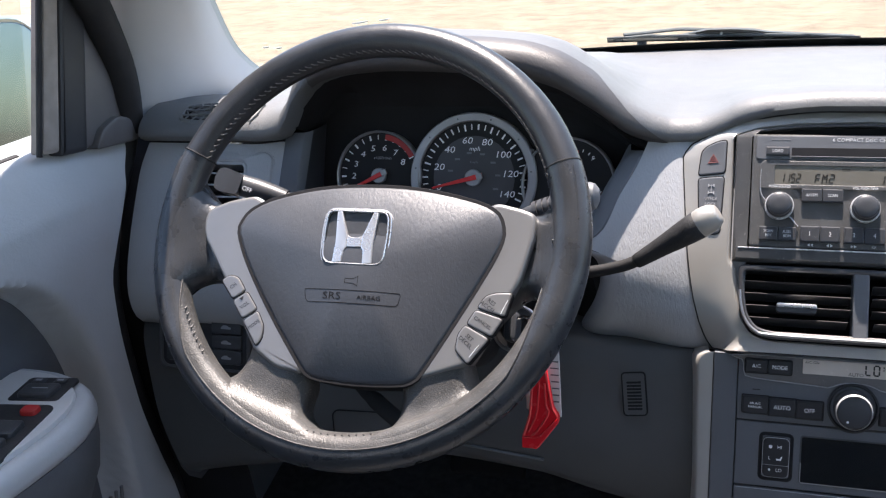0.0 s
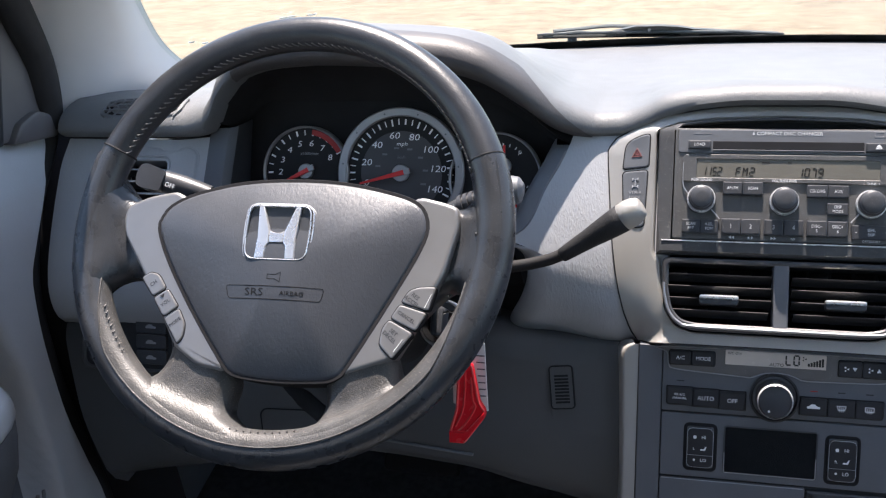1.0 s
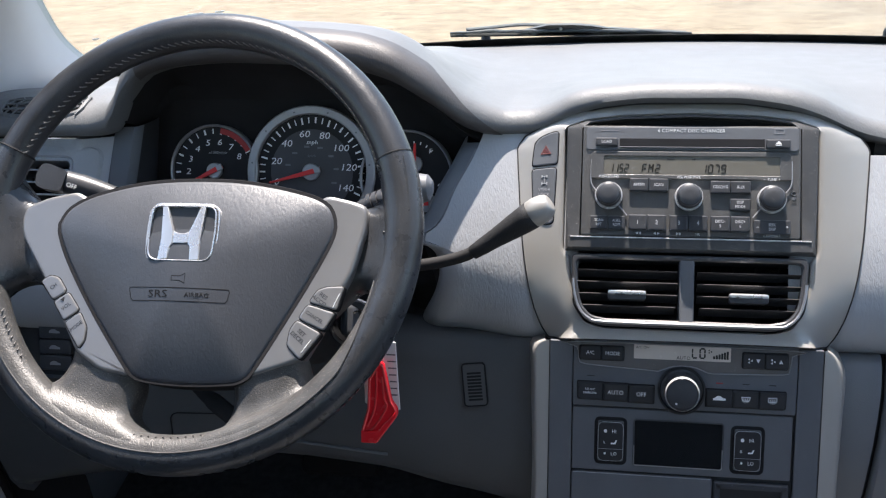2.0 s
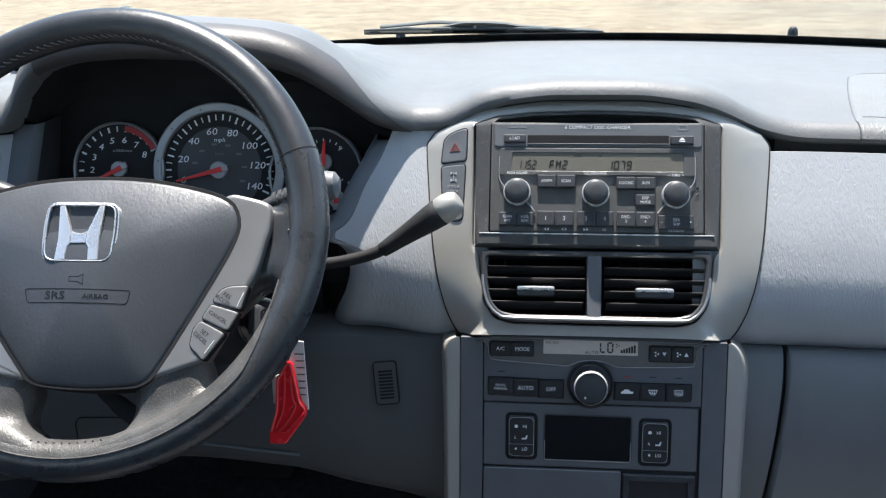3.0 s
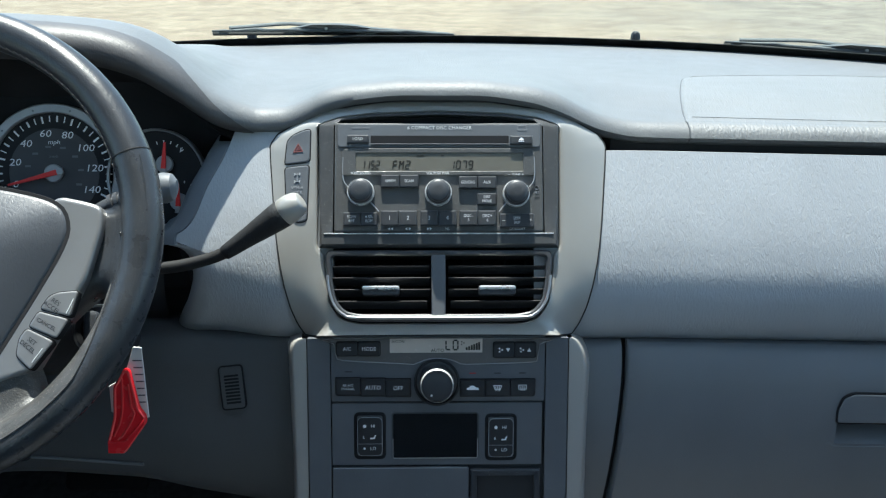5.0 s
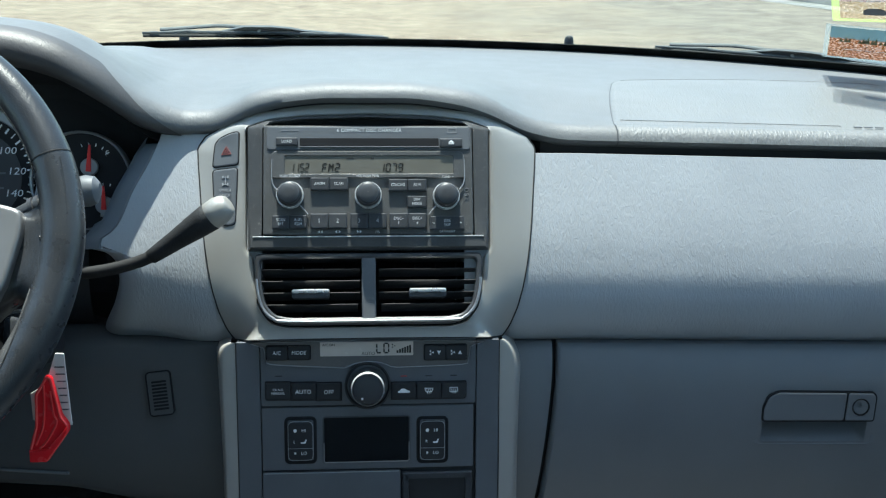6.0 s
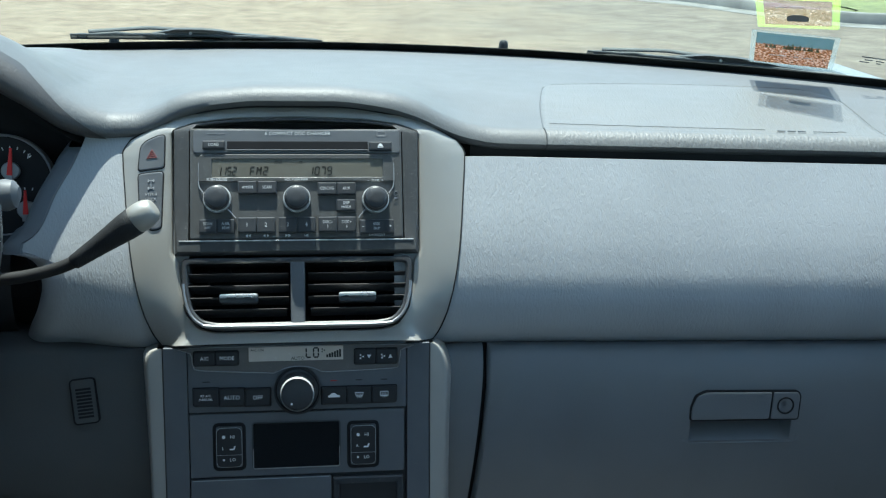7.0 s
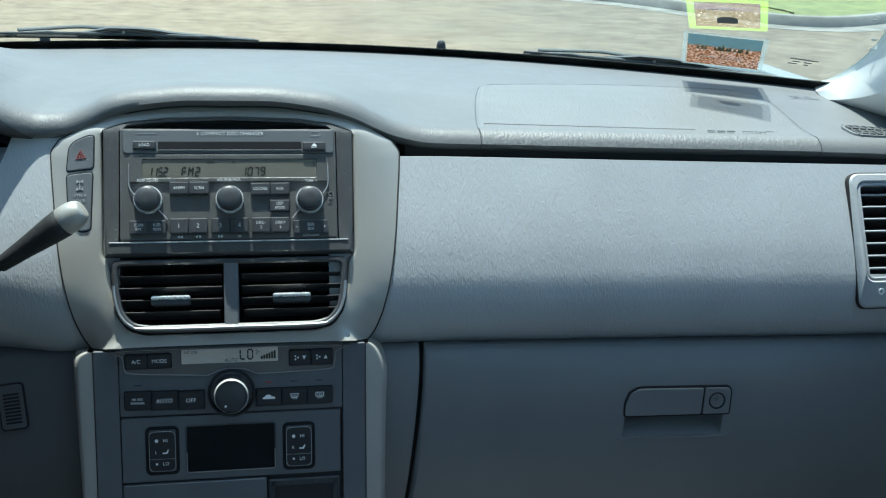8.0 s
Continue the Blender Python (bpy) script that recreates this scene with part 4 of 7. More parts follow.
for u, v in ((-0.0734, 0.0380), (-0.0005, 0.0376), (0.0728, 0.0366)):
    knob(u, v, 0.0112, 0.0150, radio)
for u, s in ((-0.0735, "PUSH SOUND"), (-0.001, "VOL PUSH PWR"), (0.073, "–  TUNE  +")):
    words(s, 0.0034, radio, u, 0.0558 if u < 0.05 else 0.0548, 0.0014, SOFT, 0.9)
for x0, x1, y0, y1, s in ((-0.0545, -0.0372, 0.0425, 0.0545, "AM/FM"), (-0.0368, -0.0192, 0.0425, 0.0545, "SCAN"), (0.0187, 0.0363, 0.0415, 0.0530, "CD/CHG"), (0.0367, 0.0543, 0.0415, 0.0530, "AUX"), (0.0362, 0.0542, 0.0258, 0.0367, "DISP|MODE"),
                          (-0.0898, -0.0738, 0.0062, 0.0188, "SCAN|RPT"), (-0.0734, -0.0578, 0.0062, 0.0188, "A.SEL|RDM"), (0.0573, 0.0894, 0.0045, 0.0175, "SEEK|SKIP")):
    key_button(x0, x1, y0, y1, "button", radio, s, 0.0040 if "|" not in s else 0.0038, 0.0018, 0.0008)
for s, u in (("–", 0.0605), ("+", 0.0862)):
    words(s, 0.0042, radio, u, 0.011, 0.0020, WHITE)
for k, (x0, x1) in enumerate(((-0.0547, -0.0380), (-0.0376, -0.0207), (-0.0175, -0.0008), (-0.0004, 0.0164), (0.0191, 0.0363), (0.0367, 0.0540))):
    key_button(x0, x1, 0.0060, 0.0204, "preset_button", radio, ("1", "2", "3", "4", "DISC–|5", "DISC+|6")[k], 0.0056 if k < 4 else 0.0040, 0.0021, (0.0035 if k == 0 else 0.0008, 0.0035 if k == 5 else 0.0008, 0.0008, 0.0008))
for u, s in ((-0.0455, "◄◄"), (-0.029, "◄ ►"), (-0.009, "►►"), (0.008, "NR"), (0.0735, "CATEGORY")):
    words(s, 0.0032, radio, u, 0.0032, -0.0004, SOFT, 0.9)
words("SET", 0.003, radio, 0.0925, 0.0378, -0.0004, DULL)
part("clock_mark", ring_plate([(0.0925 + 0.0021 * math.cos(t), 0.0425 + 0.0021 * math.sin(t)) for t in np.linspace(0, 6.28, 17)[:-1]], [(0.0925 + 0.0017 * math.cos(t), 0.0425 + 0.0017 * math.sin(t)) for t in np.linspace(0, 6.28, 17)[:-1]], -0.002, -0.0004, 0.0001), FAINT, radio)
# bright hooked lines that run from the outer knobs
for sx in (-1, 1):
    u0 = sx * 0.0731
    part("trim_curve", tube(smooth_path([(u0 - sx * 0.009, 0.0285, 0.0), (u0 - sx * 0.0125, 0.0245, 0.0), (u0 - sx * 0.0165, 0.0195, 0.0)], 5), 0.0007, 8), RING, radio)
    part("trim_curve", tube(smooth_path([(u0 + sx * 0.0125, 0.043, 0.0), (u0 + sx * 0.0165, 0.049, 0.0), (u0 + sx * 0.0175, 0.058, 0.0), (u0 + sx * 0.0172, 0.072, 0.0)], 5), 0.0006, 8), RING, radio)

# paired centre vents
vents = thing("centre_vents", STACK, "pair of black centre air vents with a chrome lower rim", "air vent")
vo = rounded([(-0.1065, -0.0165), (-0.1050, -0.045), (-0.101, -0.066), (-0.092, -0.079), (-0.076, -0.0832), (0.076, -0.0832), (0.092, -0.079), (0.101, -0.066), (0.1050, -0.045), (0.1065, -0.0165)], 0.006, 4)
vi = rounded([(-0.1015, -0.0215), (-0.1000, -0.045), (-0.0965, -0.063), (-0.088, -0.0735), (-0.074, -0.0765), (0.074, -0.0765), (0.088, -0.0735), (0.0965, -0.063), (0.1000, -0.045), (0.1015, -0.0215)], 0.005, 4)
part("housing", ring_plate(vo, vi, -0.02, -0.0035, 0.0015, drop=-0.045), BUTTON, vents)
part("back", plate(inset(vo, 0.002), -0.047, -0.044, 0.0005), VOID, vents)
low = [(-0.1045, -0.040, 0), (-0.1030, -0.053, 0), (-0.0985, -0.067, 0), (-0.0895, -0.0765, 0), (-0.075, -0.0797, 0), (0.0, -0.0800, 0), (0.075, -0.0797, 0), (0.0895, -0.0765, 0), (0.0985, -0.067, 0), (0.1030, -0.053, 0), (0.1045, -0.040, 0)]
part("chrome_rim", tube([p + Vector((0, 0, -0.0030)) for p in smooth_path(low, 8)], 0.0016, 10), SATIN, vents, "dull chrome lower rim")
part("centre_bar", box(-0.0072, 0.0060, -0.0790, -0.0190, -0.03, -0.0042, 0.0012), CHAR, vents)
for sx in (-1, 1):
    mid = sx * 0.0545
    for i, v in enumerate((-0.0315, -0.0425, -0.0535, -0.0645)):
        w = 0.0455 if i < 3 else 0.0435
        b = bmesh.new()
        rings(b, [[(mid + q, v - 0.0060, -0.022), (mid + q, v - 0.0006, -0.0066), (mid + q, v + 0.0002, -0.0056), (mid + q, v + 0.0007, -0.0064), (mid + q, v - 0.0040, -0.022)] for q in (-w, 0, w)], cap0=True, cap1=True)
        part("slat", b, HOODLINE, vents)
    for q in np.linspace(-0.03, 0.03, 4):
        part("vane", box(mid + q - 0.0006, mid + q + 0.0006, -0.074, -0.023, -0.042, -0.028, 0.0003), VOID, vents)
    tab = part("adjuster_tab", plate(rrect(mid - 0.0175 * 1.0, mid + 0.0175, -0.0590, -0.0502, 0.0032), -0.016, -0.0024, 0.0022), BUTTON, vents)
    part("chrome_cap", plate(rrect(mid - 0.0174, mid + 0.0174, -0.0540, -0.0498, 0.0019), -0.01, -0.0012, 0.0016), BADGE, tab, "chrome cap of the tab")

# hazard and traction lock switches
def on_surround(ob, lift=0.0):
    """Lays a flat piece onto the curved surround."""
    for q in ob.data.vertices:
        q.co.z += silver_depth(q.co.x, q.co.y) + lift
    return ob


for nm, pts, lab in (("hazard_switch", [(-0.1468, 0.0670), (-0.1226, 0.0690), (-0.1222, 0.1008), (-0.1300, 0.0992), (-0.1400, 0.0950), (-0.1448, 0.0900)], "grey hazard switch with a red triangle"), ("lock_switch", [(-0.1345, 0.0105), (-0.1250, 0.0120), (-0.1232, 0.0658), (-0.1468, 0.0640), (-0.1440, 0.0200)], "grey lock switch")):
    sw = thing(nm, STACK, lab + " on the console surround", "switch")
    o = resample(rounded(pts, 0.003), 60)
    on_surround(part("button", plate(o, -0.006, 0.0011, 0.0010), CHAR, sw))
    on_surround(part("gap", plate(inset(o, -0.0009), -0.006, 0.0004, 0.0003), VOID, sw))
    if nm == "hazard_switch":
        tri = [(-0.1390, 0.0782), (-0.1290, 0.0790), (-0.1340, 0.0872)]
        on_surround(part("triangle", ring_plate(tri, inset(tri, 0.0008), 0.0, 0.0014, 0.0001), DIMRED, sw))
        on_surround(part("triangle", ring_plate(inset(tri, 0.0016), inset(tri, 0.0023), 0.0, 0.0014, 0.0001), DIMRED, sw))
    else:
        for k, w in enumerate(("VTM-4", "LOCK")):
            on_surround(words(w, 0.0042, sw, -0.1345, 0.0440 - 0.0046 * k, 0.0013, DULL, 0.95))
        for v in (0.0500, 0.0570):
            for q in (-1, 1):
                on_surround(part("wheel_mark", box(-0.1345 + q * 0.0024 - 0.0006, -0.1345 + q * 0.0024 + 0.0006, v - 0.0013, v + 0.0013, 0.0, 0.0014, 0.0001), DULL, sw))
            on_surround(part("axle_mark", box(-0.1367, -0.1323, v - 0.0003, v + 0.0003, 0.0, 0.0014, 0.0001), DULL, sw))
        on_surround(part("axle_mark", box(-0.1348, -0.1342, 0.0500, 0.0570, 0.0, 0.0014, 0.0001), DULL, sw))

# ---- centre stack, lower part: climate control, seat heaters, pocket ----
LOW = leaning((-0.0010, -0.0331, 0.9936), 12) @ Matrix.Diagonal((1.030, 1.080, 1, 1))
stack = thing("lower_console", LOW, "charcoal lower console flanked by silver strips", "console")
for sx in (-1, 1):
    part("side_strip", box(min(sx * 0.099, sx * 0.1195), max(sx * 0.099, sx * 0.1195), -0.30, 0.0110, -0.06, -0.001, 0.0004), CHAR, stack)
    rows = []
    for v in [0.0108, 0.0100, 0.0085, 0.006, 0.002, -0.003, -0.009, -0.016, -0.024] + list(np.linspace(-0.034, -0.30, 12)):
        c = min(1.0, (0.0112 - v) / (0.034 if sx > 0 else 0.010))
        w = ((0.0235 if sx > 0 else 0.0195) - 0.0035 * min(1.0, max(0.0, -v) / 0.11)) * max(0.10, math.sqrt(1 - (1 - c) ** 2))
        rows.append([(sx * (0.1205 + w * k), v, -0.0015 - 0.0010 * k - 0.020 * max(0.0, k - 0.62) ** 2 / 0.144) for k in (0, 0.03, 0.2, 0.4, 0.58, 0.66, 0.74, 0.82, 0.9, 0.96, 1.0)] + [(sx * (0.1205 + w + 0.004), v, -0.05)])
    part("silver_strip", sheet(rows), LIFTED_SILVER, stack, "champagne silver edge strip", 60)
part("core", box(-0.0985, 0.0985, -0.30, 0.016, -0.06, -0.0045, 0.0005), BLACK, stack)

climate = thing("climate_control", LOW, "charcoal climate control panel with a round temperature knob", "climate control")
part("face", plate(rrect(-0.0982, 0.0982, -0.0460, 0.0158, 0.0015), -0.01, -0.001, 0.0007), CHAR, climate)
# recessed upper field with a dipped lower edge
low = [(-0.091, 0.0108), (-0.0935, 0.006), (-0.0925, -0.0055), (-0.084, -0.0085), (-0.03, -0.0115), (-0.022, -0.0120), (-0.016, -0.0095), (-0.010, -0.0075), (0.0, -0.0066), (0.010, -0.0075), (0.016, -0.0095), (0.022, -0.0120), (0.03, -0.0120), (0.084, -0.0105), (0.0905, -0.0075), (0.0925, 0.006), (0.091, 0.0098)]
fo = resample(smooth_path([(x, y, 0) for x, y in low], 3, closed=True), 90)
part("upper_field", plate(fo, -0.004, 0.0002, 0.0005), FIELD, climate)
part("field_edge", ring_plate(inset(fo, -0.0008), fo, -0.004, 0.0008, 0.0003), RING, climate)
for x0, x1, s in ((-0.0925, -0.0735, "A/C"), (-0.0732, -0.0532, "MODE")):
    key_button(x0, x1, -0.0042, 0.0080, "button", climate, s, 0.0046, 0.0022, 0.002, BLACK, WHITE, -0.001, 1.0)
for x0, x1, s in ((0.0508, 0.0700, "▼"), (0.0703, 0.0893, "▲")):
    b = key_button(x0, x1, -0.0062, 0.0072, "fan_button", climate, "", 0.0046, 0.0022, 0.002, BLACK, WHITE, -0.001)
    cx, cy = (x0 + x1) / 2 - 0.0035, 0.0006
    for q in range(3):
        t = q * 2.094
        part("fan_mark", plate([(cx + 0.0024 * k * math.cos(t + a), cy + 0.0024 * k * math.sin(t + a)) for k, a in ((0.1, 0), (1, -0.35), (1, 0.45))], 0.002, 0.0023, 0.00005), WHITE, b)
    tx = (x0 + x1) / 2 + 0.0035
    d = 1 if s == "▲" else -1
    part("arrow_mark", plate([(tx - 0.0019, cy - d * 0.0016), (tx + 0.0019, cy - d * 0.0016), (tx, cy + d * 0.0018)], 0.002, 0.0023, 0.00005), WHITE, b)
cd = part("display", plate(rrect(-0.0442, 0.0405, -0.0018, 0.0107, 0.0006), -0.004, 0.0009, 0.0002), LCD_PINK, climate, "pinkish liquid crystal display")
words("A/C ON", 0.0033, cd, -0.0365, 0.0082, 0.0010, INK, 1.0)
words("AUTO", 0.0042, cd, -0.0005, 0.0002, 0.0010, INK, 1.05)
segments("LO", 0.0072, 0.0009, 0.0042, 0.0082, 0.0066, cd, 0.0012, 0.0)
for i in range(6):
    part("fan_speed_bar", box(0.0252 + i * 0.0023, 0.0270 + i * 0.0023, 0.0005, 0.0030 + i * 0.0009, 0.0005, 0.0011, 0.0001), INK, cd)
for q in range(3):
    t = q * 2.094
    part("fan_sign", plate([(0.0222 + 0.002 * k * math.cos(t + a), 0.0068 + 0.002 * k * math.sin(t + a)) for k, a in ((0.1, 0), (1, -0.4), (1, 0.4))], 0.0008, 0.0011, 0.00005), INK, cd)
for i, s in enumerate(("RR A/C|MANUAL", "AUTO", "OFF")):
    key_button(-0.0938 + i * 0.0229, -0.0713 + i * 0.0229, -0.0398 - 0.0006 * i, -0.0243 - 0.0006 * i, "button", climate, s, 0.0030 if i == 0 else 0.0052, 0.0026, (0.003 if i == 0 else 0.0008, 0.001, 0.001, 0.001), BLACK, WHITE, -0.001, 1.0)
for i in range(3):
    x0 = 0.0206 + i * 0.0229
    b = key_button(x0, x0 + 0.0225, -0.0410, -0.0262, "button", climate, "", 0.003, 0.0026, (0.0008, 0.003 if i == 2 else 0.0008, 0.001, 0.001), BLACK, WHITE, -0.001)
    cx, cy = x0 + 0.0112, -0.0335
    if i == 0:
        part("car_mark", plate(rounded([(cx - 0.0055, cy - 0.0014), (cx + 0.0055, cy - 0.0014), (cx + 0.0055, cy + 0.0004), (cx + 0.0028, cy + 0.0008), (cx + 0.0012, cy + 0.0024), (cx - 0.0022, cy + 0.0024), (cx - 0.0038, cy + 0.0006), (cx - 0.0055, cy + 0.0003)], 0.0006), 0.0024, 0.0028, 0.0001), WHITE, b)
    else:
        sh = rounded([(cx - 0.0028, cy - 0.0012), (cx + 0.0028, cy - 0.0012), (cx + 0.0042, cy + 0.0026), (cx - 0.0042, cy + 0.0026)], 0.0005) if i == 1 else rrect(cx - 0.0038, cx + 0.0038, cy - 0.0012, cy + 0.0030, 0.0006)
        part("window_mark", ring_plate(sh, inset(sh, 0.0006), 0.0024, 0.0028, 0.0001), WHITE, b)
        for q in (-0.0016, 0, 0.0016):
            part("heat_mark", tube([(cx + q, cy - 0.0026, 0.0027), (cx + q + 0.0005, cy - 0.001, 0.0027), (cx + q - 0.0004, cy + 0.0005, 0.0027), (cx + q, cy + 0.0016, 0.0027)], 0.00028, 5), WHITE, b)
    part("lamp_bar", box(cx - 0.0030, cx + 0.0030, -0.0212, -0.0203, -0.002, -0.0007, 0.0001), RED if i == 0 else BLACK, climate)
part("lamp_bar", box(-0.0855, -0.0790, -0.0195, -0.0186, -0.002, -0.0007, 0.0001), BLACK, climate)
part("knob_recess", lathe([(0.0212, -0.004), (0.0212, 0.0016), (0.0198, 0.0021), (0.0186, 0.0008), (0.0183, -0.003)], 56, at=(-0.0012, -0.0283)), BLACK, climate)
dial = knob(-0.0012, -0.0283, 0.0158, 0.0150, climate, ring=False, mat=BUTTON, base=-0.001)
part("bright_rim", rings(bmesh.new(), [[(-0.0012 + q * math.cos(t), -0.0283 + q * math.sin(t), z) for t in np.linspace(0, 2 * math.pi, 56, endpoint=False)] for q, z in ((0.0152, 0.0128), (0.0149, 0.0144), (0.0142, 0.0152))]), KNOBRING, dial)
part("pointer_dot", lathe([(0.0011, 0.0145), (0.0010, 0.0158), (0.0002, 0.0159)], 12, at=(-0.0062, -0.0365)), WHITE, dial)

heater = thing("seat_heater_panel", LOW, "charcoal panel with two seat heater rockers and a dark screen", "switch panel")
part("face", plate(rrect(-0.0980, 0.0962, -0.1042, -0.0475, 0.0015), -0.01, -0.001, 0.0007), CHAR, heater)
so = rrect(-0.0415, 0.0362, -0.0972, -0.0572, 0.0015)
part("screen_frame", ring_plate(inset(so, -0.0014), so, -0.004, -0.0005, 0.0002), BUTTON, heater)
part("screen_edge", tube([(-0.0418, -0.0800, -0.0004), (-0.0418, -0.0965, -0.0004), (-0.0408, -0.0977, -0.0004), (0.0352, -0.0977, -0.0004), (0.0365, -0.0965, -0.0004), (0.0365, -0.0800, -0.0004)], 0.00045, 6), RING, heater, "thin bright lower edge")
part("screen", plate(so, -0.004, -0.0007, 0.0002), SCREEN, heater, "switched-off dark screen")
for cx, s, dv in ((-0.0630, "L", 0.0), (0.0582, "R", -0.0018)):
    o = rrect(cx - 0.0148, cx + 0.0148, -0.0985 + dv, -0.0555 + dv, 0.005)
    part("rocker_recess", ring_plate(o, inset(o, 0.0030), -0.005, -0.0004, 0.0005, drop=-0.004), VOID, heater)
    rk = part("rocker", plate(rrect(cx - 0.0116, cx + 0.0116, -0.0948 + dv, -0.0592 + dv, 0.0048), -0.005, 0.0022, 0.0016), BLACK, heater, "", 30)
    part("rocker_line", box(cx - 0.0114, cx + 0.0114, -0.0837 + dv, -0.0834 + dv, 0.001, 0.0025, 0.0001), DULL, rk)
    # thin grey line round the rocker's edge
    part("pale_edge", tube([(x, y, 0.0014) for x, y in rrect(cx - 0.0112, cx + 0.0112, -0.0944 + dv, -0.0596 + dv, 0.0045)], 0.0004, 6, closed=True), DULL, rk, "thin pale edge")
    part("dot", lathe([(0.0016, 0.002), (0.0015, 0.0028), (0.0002, 0.0029)], 12, at=(cx - 0.0048, -0.0674 + dv)), WHITE, rk)
    part("dot", lathe([(0.0011, 0.002), (0.0010, 0.0028), (0.0002, 0.0029)], 12, at=(cx - 0.0050, -0.0878 + dv)), WHITE, rk)
    words("HI", 0.0042, rk, cx + 0.0030, -0.0674 + dv, 0.0027, WHITE)
    words("LO", 0.0042, rk, cx + 0.0030, -0.0878 + dv, 0.0027, WHITE)
    words(s, 0.0036, rk, cx - 0.0055, -0.0775 + dv, 0.0027, WHITE)
    part("seat_mark", plate([(cx + 0.0003, -0.0790 + dv), (cx + 0.0045, -0.0790 + dv), (cx + 0.0058, -0.0755 + dv), (cx + 0.0046, -0.0755 + dv), (cx + 0.0034, -0.0778 + dv), (cx + 0.0003, -0.0778 + dv)], 0.002, 0.0028, 0.00005), WHITE, rk)

pocket = thing("console_pocket", LOW, "closed charcoal pocket lid in the lower console", "pocket")
part("lid", plate(rrect(-0.0980, 0.0285, -0.22, -0.1062, 0.0015), -0.008, 0.0004, 0.0010), CHAR, pocket)
part("pale_edge", tube([(-0.0965, -0.1066, 0.0001), (0.0270, -0.1066, 0.0001)], 0.0004, 6), DULL, pocket, "thin pale edge")
socket = thing("power_socket", LOW, "dark power socket in the lower console", "socket")
o = rrect(0.0300, 0.0955, -0.22, -0.1085, 0.0015)
part("frame", ring_plate(o, inset(o, 0.006), -0.008, -0.0008, 0.0012, drop=-0.03), BUTTON, socket)
part("recess", plate(inset(o, 0.005), -0.034, -0.030, 0.0005), BLACK, socket)
part("cap", lathe([(0.0165, -0.03), (0.0165, -0.012), (0.0150, -0.008), (0.0120, -0.0065), (0.0110, -0.009), (0.0020, -0.009)], 30, at=(0.060, -0.1335)), BUTTON, socket)
from mathutils.bvhtree import BVHTree

# ---- instrument cluster under the hood ----
cluster = thing("instrument_cluster", None, "black recessed instrument cluster with three round dials", "gauges")
xs = np.linspace(-0.566, -0.196, 38)
part("hood_lining", sheet([[(x, LIP_Y(x) + 0.026, LIP_Z(x) - 0.0105), (x, 0.065, LIP_Z(x) - 0.016), (x, 0.10, min(LIP_Z(x) - 0.03, 1.222)), (x, 0.118, 1.10)] for x in xs]), VOID, cluster, "", 50)
part("backing", sheet([[(x, 0.04 + 0.072 * k, 1.03 + (min(1.235, LIP_Z(x) - 0.012) - 1.03) * k) for x in np.linspace(-0.60, -0.19, 30)] for k in (0, 0.5, 1)]), VOID, cluster)


rows = []
for z in np.linspace(1.086, 1.172, 20):
    e, q = SIDE_L(max(z, 1.094)), max(0.0, (z - 1.164) / 0.008) ** 2
    rows.append([(e + 0.001, FACE_Y(z) + 0.001, z), (e - 0.002, FACE_Y(z) - 0.0015 + 0.006 * q, z), (e - 0.014 + 0.004 * q, FACE_Y(z) + 0.001 + 0.006 * q, z - 0.001), (e - 0.019 + 0.005 * q, FACE_Y(z) + 0.006 + 0.006 * q, z - 0.002), (e - 0.020, 0.12, z - 0.003)])
part("side_bezel", sheet(rows), CHAR, cluster, "", 40)
rows = []
for z in np.linspace(1.0, 1.188, 16):
    y = FACE_Y(min(z, 1.19)) - 0.013
    rows.append([(-0.5815, y + 0.006, z), (-0.580, y - 0.001, z), (-0.577, y - 0.003, z), (-0.559, y - 0.002, z), (-0.555, y + 0.003, z), (-0.5535, y + 0.010, z)])
part("bezel_wall", sheet([[r[-1], (-0.552, r[-1][1] + 0.02, r[-1][2]), (-0.552, 0.12, r[-1][2])] for r in rows]), BLACK, cluster)
part("side_bezel", sheet(rows), CHAR, cluster, "", 40)

GAUGE = leaning((-0.378, 0.070, 1.138), 16)


def dial_face(name, u, v, r, ring, label):
    d = part(name, lathe([(r, -0.012), (r, -0.003), (r * 0.985, -0.0022), (r * 0.97, -0.003), (r * 0.05, -0.003)], 64, at=(u, v)), DIAL, None, label)
    d.parent = cluster
    d.matrix_parent_inverse = GAUGE
    c = [(u + math.cos(t), v + math.sin(t)) for t in np.linspace(0, 2 * math.pi, 72, endpoint=False)]
    out, inn = [[(u + (x - u) * q, v + (y - v) * q) for x, y in c] for q in (r * 1.02, r * 1.02 - ring)]
    part("bezel_ring", ring_plate(out, inn, -0.012, 0.0028, 0.0012), RING, d, "silver ring")
    return d


def at_angle(u, v, r, deg):
    return u + r * math.cos(radians(deg)), v + r * math.sin(radians(deg))


def tick(d, u, v, r0, r1, deg, w, mat):
    c, s = math.cos(radians(deg)), math.sin(radians(deg))
    pts = [(u + r0 * c + w * s, v + r0 * s - w * c), (u + r1 * c + w * s, v + r1 * s - w * c), (u + r1 * c - w * s, v + r1 * s + w * c), (u + r0 * c - w * s, v + r0 * s + w * c)]
    part("tick_mark", plate(pts, -0.0030, -0.0026, 0.00005), mat, d)


